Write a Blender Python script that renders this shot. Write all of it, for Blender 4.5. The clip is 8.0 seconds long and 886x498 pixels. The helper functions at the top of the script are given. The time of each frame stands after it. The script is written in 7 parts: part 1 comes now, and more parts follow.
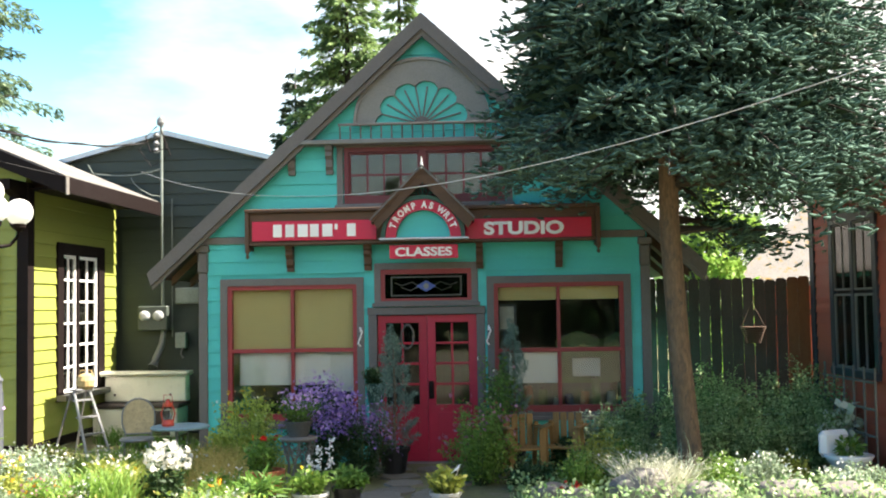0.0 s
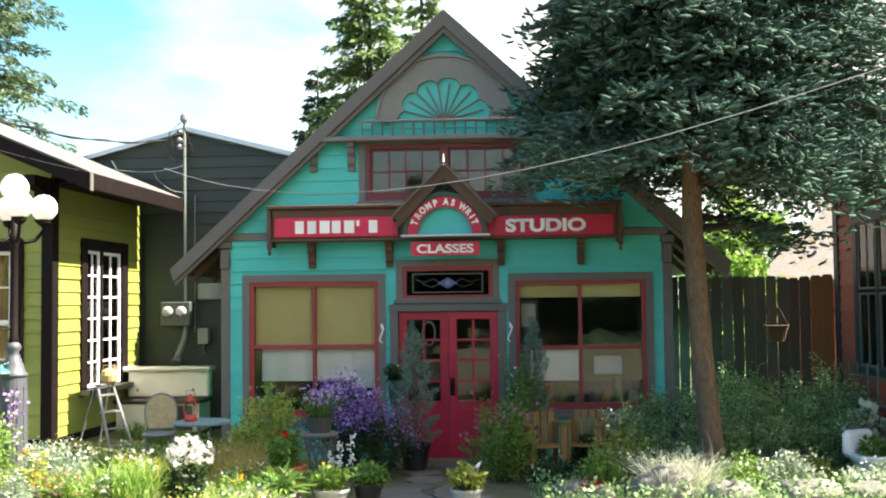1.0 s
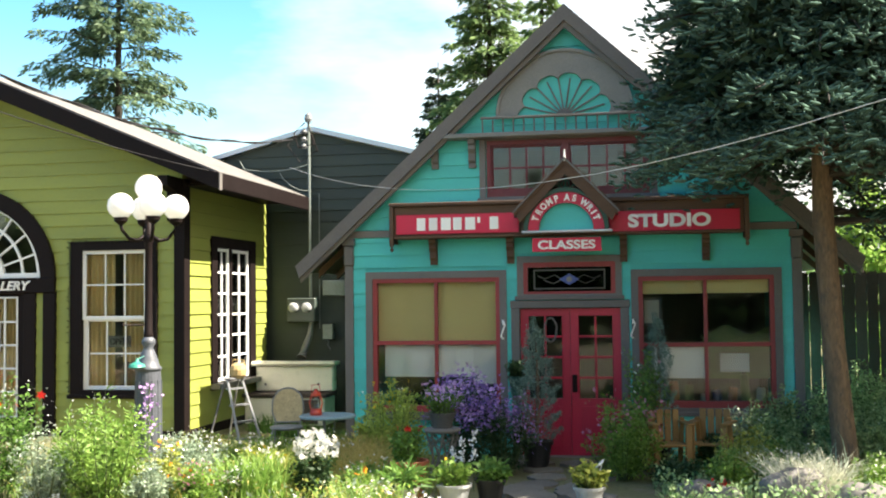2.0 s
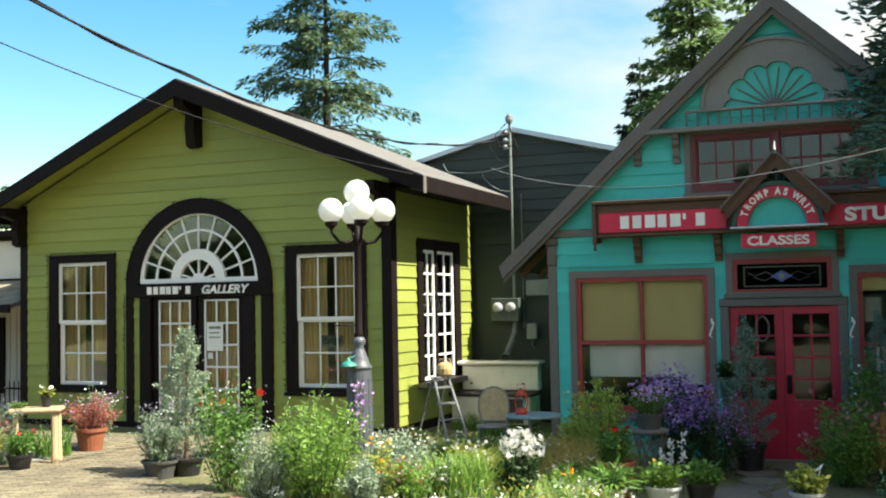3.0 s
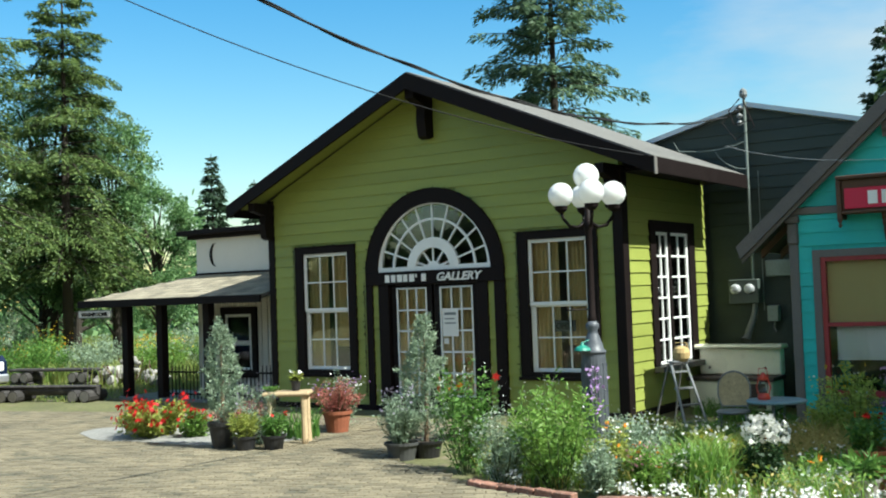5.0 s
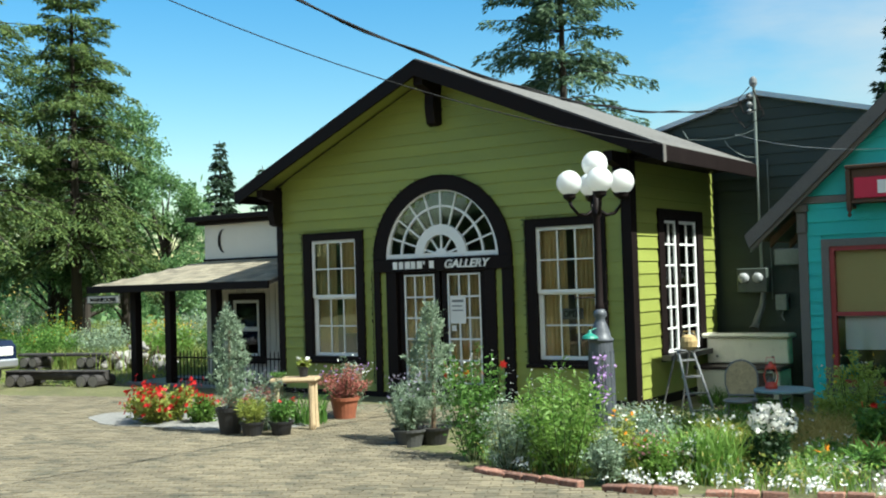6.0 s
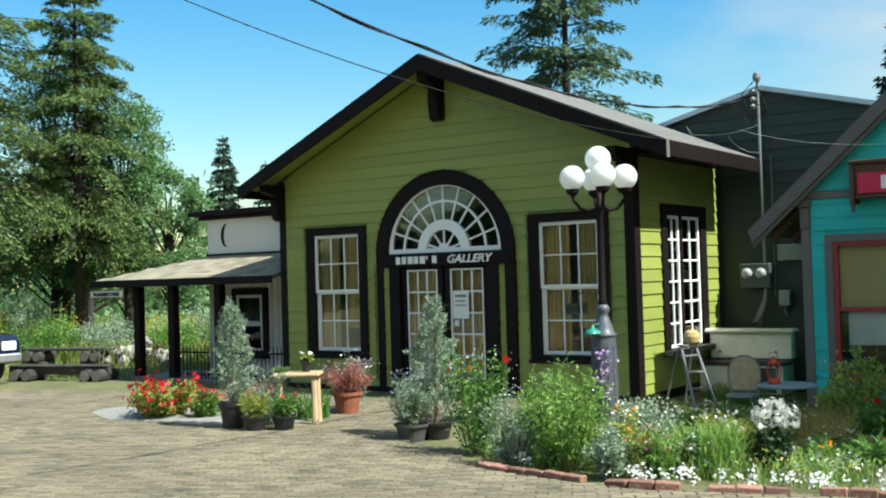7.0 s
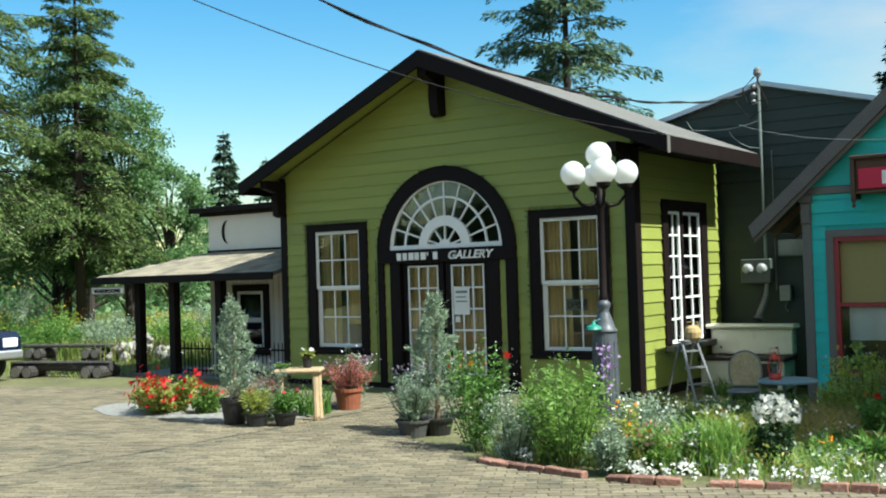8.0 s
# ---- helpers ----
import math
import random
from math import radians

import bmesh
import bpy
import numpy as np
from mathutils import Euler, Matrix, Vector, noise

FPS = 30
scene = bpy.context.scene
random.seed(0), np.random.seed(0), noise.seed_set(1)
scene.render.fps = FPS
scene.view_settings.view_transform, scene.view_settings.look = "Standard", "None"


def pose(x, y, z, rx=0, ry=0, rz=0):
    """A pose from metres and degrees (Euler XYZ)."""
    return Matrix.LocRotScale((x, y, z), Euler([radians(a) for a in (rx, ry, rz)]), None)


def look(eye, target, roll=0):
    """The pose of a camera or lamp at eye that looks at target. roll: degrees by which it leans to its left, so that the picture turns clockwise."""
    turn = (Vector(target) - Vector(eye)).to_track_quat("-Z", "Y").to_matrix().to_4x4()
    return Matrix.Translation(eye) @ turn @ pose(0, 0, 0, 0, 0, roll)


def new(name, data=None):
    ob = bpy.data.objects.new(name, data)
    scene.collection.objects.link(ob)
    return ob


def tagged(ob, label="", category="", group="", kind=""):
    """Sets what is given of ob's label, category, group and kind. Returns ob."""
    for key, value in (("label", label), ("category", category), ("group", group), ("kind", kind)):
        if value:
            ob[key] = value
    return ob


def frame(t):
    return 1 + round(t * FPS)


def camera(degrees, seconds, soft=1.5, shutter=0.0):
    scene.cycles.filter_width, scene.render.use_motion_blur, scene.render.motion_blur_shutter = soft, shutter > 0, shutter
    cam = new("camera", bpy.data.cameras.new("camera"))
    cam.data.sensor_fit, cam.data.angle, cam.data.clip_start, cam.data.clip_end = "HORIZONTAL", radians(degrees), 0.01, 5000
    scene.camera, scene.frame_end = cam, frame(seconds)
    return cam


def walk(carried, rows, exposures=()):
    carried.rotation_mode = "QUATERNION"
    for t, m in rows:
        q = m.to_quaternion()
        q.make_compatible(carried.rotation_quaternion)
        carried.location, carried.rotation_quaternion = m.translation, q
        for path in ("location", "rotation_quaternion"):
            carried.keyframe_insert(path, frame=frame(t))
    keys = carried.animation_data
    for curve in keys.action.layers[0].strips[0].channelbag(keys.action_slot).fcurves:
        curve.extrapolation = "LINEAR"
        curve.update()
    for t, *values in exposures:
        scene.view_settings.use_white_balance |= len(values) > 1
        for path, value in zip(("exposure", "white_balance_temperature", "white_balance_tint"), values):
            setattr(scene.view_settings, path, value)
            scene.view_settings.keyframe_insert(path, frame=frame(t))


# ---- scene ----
# The camera stands at the edge of the court and pans to its left.
cam = camera(44.3, 8.0, soft=2.0)
EYE = Vector((0.0, 0.0, 1.85))
# seconds, yaw, pitch, lean in degrees
PAN = [
    (0.0, -0.065, 2.977, -0.939), (0.5, 0.399, 2.838, -0.610), (1.0, 1.074, 2.833, -0.683), (1.2, 1.560, 2.810, -0.700),
    (2.3, 10.650, 2.660, -0.680), (2.5, 12.849, 2.639, -0.741), (3.0, 18.104, 2.854, -1.095), (3.5, 22.869, 2.869, -0.985),
    (4.0, 26.131, 2.671, -1.350), (4.5, 28.838, 2.676, -1.727), (5.0, 30.249, 2.384, -2.065), (6.5, 30.749, 1.562, -1.695),
    (7.0, 30.849, 1.469, -1.692), (7.5, 30.926, 1.340, -1.664), (8.0, 30.899, 1.261, -1.791),
]


def heading(yaw, pitch):
    a, b = radians(yaw), radians(pitch)
    return Vector((-math.sin(a) * math.cos(b), math.cos(a) * math.cos(b), math.sin(b)))


walk(cam, [(t, look(EYE, EYE + heading(yaw, pitch), lean)) for t, yaw, pitch, lean in PAN],
     exposures=[(0.0, 2.32, 7000, 13), (1.2, 2.28, 7000, 13), (2.5, 1.90, 7100, 11), (3.5, 1.26, 6250, 1), (4.5, 1.10, 6000, 0), (8.0, 1.08, 5950, 0)])

# ---- sky and sun ----
SUN_AZ, SUN_EL = radians(92), radians(50)
world = bpy.data.worlds.new("sky")
scene.world = world
world.use_nodes = True
wt = world.node_tree
wt.nodes.clear()
w_out = wt.nodes.new("ShaderNodeOutputWorld")
w_bg = wt.nodes.new("ShaderNodeBackground")
w_sky = wt.nodes.new("ShaderNodeTexSky")
w_sky.sky_type = 'NISHITA'
w_sky.sun_disc = False
w_sky.sun_elevation, w_sky.sun_rotation = SUN_EL, SUN_AZ
w_sky.air_density, w_sky.dust_density, w_sky.ozone_density = 1.5, 0.15, 4.0
w_co = wt.nodes.new("ShaderNodeTexCoord")
w_map = wt.nodes.new("ShaderNodeMapping")
w_map.inputs["Scale"].default_value = (1.0, 1.0, 3.0)
w_noise = wt.nodes.new("ShaderNodeTexNoise")
w_noise.inputs["Scale"].default_value = 2.6
w_noise.inputs["Detail"].default_value = 7.0
w_noise.inputs["Roughness"].default_value = 0.55
w_sep = wt.nodes.new("ShaderNodeSeparateXYZ")
w_bias = wt.nodes.new("ShaderNodeMath")
w_bias.operation = 'MULTIPLY_ADD'
w_bias.inputs[1].default_value, w_bias.inputs[2].default_value = 0.80, 0.20
w_add = wt.nodes.new("ShaderNodeMath")
w_add.operation = 'ADD'
w_ramp = wt.nodes.new("ShaderNodeMapRange")
w_ramp.inputs["From Min"].default_value, w_ramp.inputs["From Max"].default_value = 0.44, 0.80
w_mix = wt.nodes.new("ShaderNodeMixRGB")
w_mix.inputs["Color2"].default_value = (9.5, 9.7, 9.7, 1)
wt.links.new(w_co.outputs["Generated"], w_map.inputs["Vector"])
wt.links.new(w_map.outputs[0], w_noise.inputs["Vector"])
wt.links.new(w_co.outputs["Generated"], w_sep.inputs[0])
wt.links.new(w_sep.outputs["X"], w_bias.inputs[0])
wt.links.new(w_noise.outputs["Fac"], w_add.inputs[0])
wt.links.new(w_bias.outputs[0], w_add.inputs[1])
wt.links.new(w_add.outputs[0], w_ramp.inputs["Value"])
wt.links.new(w_ramp.outputs[0], w_mix.inputs["Fac"])
w_hue = wt.nodes.new("ShaderNodeHueSaturation")
w_hue.inputs["Saturation"].default_value, w_hue.inputs["Value"].default_value = 1.45, 1.95
wt.links.new(w_sky.outputs[0], w_hue.inputs["Color"])
wt.links.new(w_hue.outputs[0], w_mix.inputs["Color1"])
wt.links.new(w_mix.outputs[0], w_bg.inputs["Color"])
w_bg.inputs["Strength"].default_value = 0.0385
wt.links.new(w_bg.outputs[0], w_out.inputs["Surface"])

sun_way = Vector((math.sin(SUN_AZ) * math.cos(SUN_EL), math.cos(SUN_AZ) * math.cos(SUN_EL), math.sin(SUN_EL)))
sun = new("sun", bpy.data.lights.new("sun", 'SUN'))
sun.data.energy, sun.data.angle, sun.data.color = 5.0, radians(0.53), (1.0, 0.95, 0.86)
sun.matrix_world = look(sun_way * 60, (0, 0, 0))


# ---- materials ----
def nodes_of(name):
    m = bpy.data.materials.new(name)
    m.use_nodes = True
    return m, m.node_tree.nodes, m.node_tree.links, m.node_tree.nodes["Principled BSDF"]


def shade(c, k):
    return (min(c[0] * k, 1), min(c[1] * k, 1), min(c[2] * k, 1), 1)


def mat(name, col, rough=0.6, var=0.2, scale=3.0, fine=40.0, bump=0.25, metal=0.0, stretch=(1, 1, 1), rnd=0.12, spot=None, spot_at=0.62, spec=0.5):
    """Painted or natural surface: broad stains, fine grain, relief; rnd varies it from piece to piece; spot: colour of worn patches."""
    m, n, l, b = nodes_of(name)
    geo = n.new("ShaderNodeNewGeometry")
    mp = n.new("ShaderNodeMapping")
    mp.inputs["Scale"].default_value = stretch
    l.new(geo.outputs["Position"], mp.inputs["Vector"])
    big, small = n.new("ShaderNodeTexNoise"), n.new("ShaderNodeTexNoise")
    big.inputs["Scale"].default_value, big.inputs["Detail"].default_value = scale, 5
    small.inputs["Scale"].default_value, small.inputs["Detail"].default_value = fine, 4
    l.new(mp.outputs[0], big.inputs["Vector"])
    l.new(mp.outputs[0], small.inputs["Vector"])
    mix = n.new("ShaderNodeMixRGB")
    mix.inputs[1].default_value, mix.inputs[2].default_value = shade(col, 1 - var), shade(col, 1 + var)
    l.new(big.outputs["Fac"], mix.inputs[0])
    last = mix.outputs[0]
    gr = n.new("ShaderNodeMixRGB")
    gr.blend_type = 'OVERLAY'
    gr.inputs[0].default_value = min(1.0, var * 1.6)
    l.new(last, gr.inputs[1])
    l.new(small.outputs["Fac"], gr.inputs[2])
    last = gr.outputs[0]
    if spot:
        rp = n.new("ShaderNodeMapRange")
        rp.inputs["From Min"].default_value, rp.inputs["From Max"].default_value = spot_at, spot_at + 0.1
        sn = n.new("ShaderNodeTexNoise")
        sn.inputs["Scale"].default_value, sn.inputs["Detail"].default_value, sn.inputs["Roughness"].default_value = scale * 2.7, 8, 0.7
        l.new(mp.outputs[0], sn.inputs["Vector"])
        l.new(sn.outputs["Fac"], rp.inputs["Value"])
        sm = n.new("ShaderNodeMixRGB")
        l.new(rp.outputs[0], sm.inputs[0])
        l.new(last, sm.inputs[1])
        sm.inputs[2].default_value = (*spot, 1)
        last = sm.outputs[0]
    if rnd:
        oi = n.new("ShaderNodeObjectInfo")
        mr = n.new("ShaderNodeMapRange")
        mr.inputs["To Min"].default_value, mr.inputs["To Max"].default_value = 1 - rnd, 1 + rnd
        l.new(oi.outputs["Random"], mr.inputs["Value"])
        hs = n.new("ShaderNodeHueSaturation")
        l.new(mr.outputs[0], hs.inputs["Value"])
        l.new(last, hs.inputs["Color"])
        last = hs.outputs[0]
    l.new(last, b.inputs["Base Color"])
    b.inputs["Metallic"].default_value = metal
    b.inputs["Specular IOR Level"].default_value = spec
    rr = n.new("ShaderNodeMapRange")
    rr.inputs["To Min"].default_value, rr.inputs["To Max"].default_value = max(0.05, rough - 0.12), min(1, rough + 0.12)
    l.new(big.outputs["Fac"], rr.inputs["Value"])
    l.new(rr.outputs[0], b.inputs["Roughness"])
    if bump:
        bp = n.new("ShaderNodeBump")
        bp.inputs["Strength"].default_value, bp.inputs["Distance"].default_value = bump, 0.01
        l.new(small.outputs["Fac"], bp.inputs["Height"])
        l.new(bp.outputs[0], b.inputs["Normal"])
    return m


def leaf_mat(name, a, c, trans=0.35, rough=0.55):
    """Leaves and petals, varied from leaf to leaf between two colours, partly let through by light."""
    m, n, l, b = nodes_of(name)
    geo = n.new("ShaderNodeNewGeometry")
    mix = n.new("ShaderNodeMixRGB")
    mix.inputs[1].default_value, mix.inputs[2].default_value = (*a, 1), (*c, 1)
    l.new(geo.outputs["Random Per Island"], mix.inputs[0])
    l.new(mix.outputs[0], b.inputs["Base Color"])
    b.inputs["Roughness"].default_value = rough
    b.inputs["Specular IOR Level"].default_value = 0.35
    tr = n.new("ShaderNodeBsdfTranslucent")
    l.new(mix.outputs[0], tr.inputs["Color"])
    ms = n.new("ShaderNodeMixShader")
    ms.inputs[0].default_value = trans
    l.new(b.outputs[0], ms.inputs[1])
    l.new(tr.outputs[0], ms.inputs[2])
    l.new(ms.outputs[0], n["Material Output"].inputs["Surface"])
    return m


def glass_mat(name, tint=(0.9, 0.93, 0.92), gloss=1.0):
    m, n, l, b = nodes_of(name)
    n.remove(b)
    tp, gl, fr, ms = n.new("ShaderNodeBsdfTransparent"), n.new("ShaderNodeBsdfGlossy"), n.new("ShaderNodeFresnel"), n.new("ShaderNodeMixShader")
    tp.inputs["Color"].default_value = (*tint, 1)
    gl.inputs["Roughness"].default_value = 0.03
    fr.inputs["IOR"].default_value = 1.5
    nz, bp = n.new("ShaderNodeTexNoise"), n.new("ShaderNodeBump")
    geo = n.new("ShaderNodeNewGeometry")
    l.new(geo.outputs["Position"], nz.inputs["Vector"])
    nz.inputs["Scale"].default_value = 3.0
    bp.inputs["Strength"].default_value, bp.inputs["Distance"].default_value = 0.06, 0.02
    l.new(nz.outputs["Fac"], bp.inputs["Height"])
    l.new(bp.outputs[0], gl.inputs["Normal"])
    k = n.new("ShaderNodeMath")
    k.operation, k.use_clamp = 'MULTIPLY', True
    k.inputs[1].default_value = 1.15 * gloss
    l.new(fr.outputs[0], k.inputs[0])
    l.new(k.outputs[0], ms.inputs[0])
    l.new(tp.outputs[0], ms.inputs[1])
    l.new(gl.outputs[0], ms.inputs[2])
    l.new(ms.outputs[0], n["Material Output"].inputs["Surface"])
    return m


GREEN = mat("olive_green_paint", (0.250, 0.283, 0.057), 0.55, 0.14, 1.2, 55, 0.2, rnd=0.07, stretch=(0.5, 0.5, 3), spot=(0.19, 0.215, 0.044), spot_at=0.7)
BLACK = mat("black_trim_paint", (0.011, 0.0072, 0.0068), 0.6, 0.3, 4, 60, 0.2, spot=(0.016, 0.014, 0.013), spot_at=0.68, spec=0.12)
WHITE = mat("white_paint", (0.78, 0.78, 0.76), 0.5, 0.06, 5, 70, 0.12, spot=(0.6, 0.58, 0.54), spot_at=0.72)
FANGREY = mat("weathered_pale_grey_paint", (0.20, 0.20, 0.19), 0.65, 0.18, 3, 50, 0.3, spot=(0.14, 0.125, 0.11), spot_at=0.66)
RAKEGREY = mat("weathered_rake_paint", (0.115, 0.105, 0.097), 0.65, 0.22, 3, 50, 0.3, spot=(0.10, 0.088, 0.075), spot_at=0.62)
DARKRED = mat("dark_red_paint", (0.13, 0.018, 0.022), 0.45, 0.2, 4, 60, 0.15, spot=(0.08, 0.015, 0.016), spot_at=0.66)
TEAL = mat("turquoise_paint", (0.05, 0.49, 0.45), 0.55, 0.12, 1.3, 55, 0.2, rnd=0.07, stretch=(0.5, 0.5, 3), spot=(0.06, 0.32, 0.29), spot_at=0.7)
GREYTRIM = mat("grey_brown_trim_paint", (0.135, 0.125, 0.115), 0.6, 0.18, 3, 50, 0.25, spot=(0.08, 0.072, 0.065), spot_at=0.66)
RED = mat("crimson_paint", (0.42, 0.012, 0.04), 0.4, 0.12, 3, 60, 0.12, spot=(0.28, 0.01, 0.025), spot_at=0.7)
REDFRAME = mat("faded_red_paint", (0.30, 0.035, 0.035), 0.5, 0.2, 4, 60, 0.2, spot=(0.17, 0.03, 0.03), spot_at=0.66)
SIGNRED = mat("red_sign_enamel", (0.55, 0.012, 0.05), 0.35, 0.08, 2, 40, 0.06)
SIGNWHITE = mat("white_letter_paint", (0.82, 0.80, 0.76), 0.5, 0.05, 6, 60, 0.05)
OLDWOOD = mat("weathered_brown_wood", (0.10, 0.055, 0.032), 0.75, 0.35, 3, 45, 0.5, stretch=(1, 1, 8), spot=(0.05, 0.03, 0.02))
SHEDGREEN = mat("dark_green_siding_paint", (0.024, 0.037, 0.027), 0.6, 0.2, 1.5, 45, 0.25, stretch=(0.5, 0.5, 3), spot=(0.055, 0.07, 0.055), spot_at=0.68)
SHINGLE_TAN = mat("weathered_tan_shingle", (0.26, 0.225, 0.16), 0.95, 0.3, 4, 40, 0.9, rnd=.28, spot=(0.15, 0.135, 0.10), spot_at=0.56)
SHINGLE_GREY = mat("pale_grey_shingle", (0.13, 0.125, 0.115), 0.95, 0.3, 5, 30, 0.9, spot=(0.08, 0.077, 0.07), spot_at=0.54)
SHINGLE = mat("grey_brown_shingle", (0.105, 0.10, 0.095), 0.9, 0.3, 5, 30, 0.9, spot=(0.07, 0.066, 0.062), spot_at=0.54)
METALEDGE = mat("galvanised_metal", (0.55, 0.56, 0.58), 0.4, 0.1, 3, 40, 0.1, metal=0.8)
GREYMETAL = mat("grey_painted_metal", (0.16, 0.17, 0.17), 0.45, 0.2, 6, 60, 0.15, spot=(0.10, 0.07, 0.05), spot_at=0.7)
CREAM = mat("cream_siding_paint", (0.66, 0.63, 0.56), 0.6, 0.08, 2, 50, 0.2)
BRICKRED = mat("barn_red_siding_paint", (0.38, 0.075, 0.04), 0.6, 0.2, 2, 50, 0.25, stretch=(0.5, 0.5, 3))
FENCEWOOD = mat("grey_fence_wood", (0.075, 0.063, 0.054), 0.85, 0.35, 3, 40, 0.6, stretch=(4, 4, 0.5), rnd=0.25, spot=(0.06, 0.05, 0.045))
# dimness of the unseen rooms, put into a dark wall colour
ROOMDARK = mat("room_shade_tone", (0.16, 0.14, 0.11), 0.9, 0.2, 2, 30, 0.1)
CURTAIN = mat("tan_curtain_cloth", (0.78, 0.56, 0.25), 0.9, 0.2, 4, 80, 0.3)
BLIND = mat("straw_roller_blind", (0.90, 0.70, 0.32), 0.85, 0.12, 4, 90, 0.3, stretch=(0.4, 0.4, 6))
CLOTH = mat("white_window_cloth", (0.88, 0.86, 0.83), 0.9, 0.12, 5, 70, 0.3)
GLASS = glass_mat("window_glass")
DARKGLASS = glass_mat("leaded_glass", (0.35, 0.38, 0.36))


# ---- mesh building ----
class Shape:
    """Collects vertices and faces of one mesh."""

    def __init__(self):
        self.v, self.f = [], []

    def add(self, verts, faces):
        k = len(self.v)
        self.v.extend([tuple(p) for p in verts])
        self.f.extend([tuple(i + k for i in q) for q in faces])
        return self

    def box(self, x0, x1, y0, y1, z0, z1, c=0.0):
        """A box; c: width of the chamfer along its edges."""
        if c <= 0:
            v = [(x, y, z) for x in (x0, x1) for y in (y0, y1) for z in (z0, z1)]
            return self.add(v, [(0, 1, 3, 2), (4, 6, 7, 5), (0, 4, 5, 1), (2, 3, 7, 6), (0, 2, 6, 4), (1, 5, 7, 3)])
        c = min(c, (x1 - x0) * 0.4, (y1 - y0) * 0.4, (z1 - z0) * 0.4)
        v, at = [], {}
        for i, (x, dx) in enumerate(((x0, c), (x1, -c))):
            for j, (y, dy) in enumerate(((y0, c), (y1, -c))):
                for k, (z, dz) in enumerate(((z0, c), (z1, -c))):
                    for a, p in enumerate(((x, y + dy, z + dz), (x + dx, y, z + dz), (x + dx, y + dy, z))):
                        at[i, j, k, a] = len(v)
                        v.append(p)
        f = []
        for i in (0, 1):
            s = 1 if i else -1
            f.append([at[i, 0, 0, 0], at[i, 1, 0, 0], at[i, 1, 1, 0], at[i, 0, 1, 0]][::s])
            f.append([at[0, i, 0, 1], at[0, i, 1, 1], at[1, i, 1, 1], at[1, i, 0, 1]][::s])
            f.append([at[0, 0, i, 2], at[1, 0, i, 2], at[1, 1, i, 2], at[0, 1, i, 2]][::s])
            for j in (0, 1):
                s2 = s * (1 if j else -1)
                f.append([at[i, j, 0, 0], at[i, j, 0, 1], at[i, j, 1, 1], at[i, j, 1, 0]][::s2])
                f.append([at[i, 0, j, 2], at[i, 0, j, 0], at[i, 1, j, 0], at[i, 1, j, 2]][::-s2])
                f.append([at[0, i, j, 1], at[0, i, j, 2], at[1, i, j, 2], at[1, i, j, 1]][::s2])
                for k in (0, 1):
                    s3 = s2 * (1 if k else -1)
                    f.append([at[i, j, k, 0], at[i, j, k, 1], at[i, j, k, 2]][::s3])
        return self.add(v, f)

    def prism(self, outline, y0, y1):
        """An outline of (x, z), counter-clockwise seen from -y, given depth from y0 to y1."""
        n = len(outline)
        v = [(x, y0, z) for x, z in outline] + [(x, y1, z) for x, z in outline]
        f = [tuple(range(n)), tuple(range(2 * n - 1, n - 1, -1))]
        f += [(i, i + n, (i + 1) % n + n, (i + 1) % n) for i in range(n)]
        return self.add(v, f)

    def band(self, inner, outer, y0, y1, closed=False):
        """A flat band between two outlines of (x, z) with as many points, with depth."""
        n = len(inner)
        v = [(x, y, z) for y in (y0, y1) for line in (inner, outer) for x, z in line]
        f = []
        for i in range(n if closed else n - 1):
            j = (i + 1) % n
            f += [(i, j, n + j, n + i), (2 * n + i, 3 * n + i, 3 * n + j, 2 * n + j), (n + i, n + j, 3 * n + j, 3 * n + i), (i, 2 * n + i, 2 * n + j, j)]
        if not closed:
            f += [(0, n, 3 * n, 2 * n), (n - 1, 3 * n - 1, 4 * n - 1, 2 * n - 1)]
        return self.add(v, f)

    def lathe(self, profile, at=(0, 0, 0), n=16):
        """A turned body from (radius, height) pairs."""
        v, f = [], []
        for r, z in profile:
            for i in range(n):
                a = 2 * math.pi * i / n
                v.append((at[0] + r * math.cos(a), at[1] + r * math.sin(a), at[2] + z))
        for k in range(len(profile) - 1):
            for i in range(n):
                j = (i + 1) % n
                f.append((k * n + i, k * n + j, k * n + n + j, k * n + n + i))
        f.append(tuple(range(n - 1, -1, -1)))
        f.append(tuple(range((len(profile) - 1) * n, len(profile) * n)))
        return self.add(v, f)

    def tube(self, path, radius, n=8):
        """A round rod along a path; radius: one number or one for each point."""
        path = [Vector(p) for p in path]
        v, f = [], []
        for k, p in enumerate(path):
            d = (path[min(k + 1, len(path) - 1)] - path[max(k - 1, 0)]).normalized()
            a = d.cross(Vector((0, 0, 1)) if abs(d.z) < 0.9 else Vector((1, 0, 0))).normalized()
            b = d.cross(a)
            r = radius if isinstance(radius, (int, float)) else radius[k]
            v += [p + a * r * math.cos(2 * math.pi * i / n) + b * r * math.sin(2 * math.pi * i / n) for i in range(n)]
        for k in range(len(path) - 1):
            for i in range(n):
                j = (i + 1) % n
                f.append((k * n + i, k * n + n + i, k * n + n + j, k * n + j))
        f.append(tuple(range(n)))
        f.append(tuple(range(len(path) * n - 1, (len(path) - 1) * n - 1, -1)))
        return self.add(v, f)

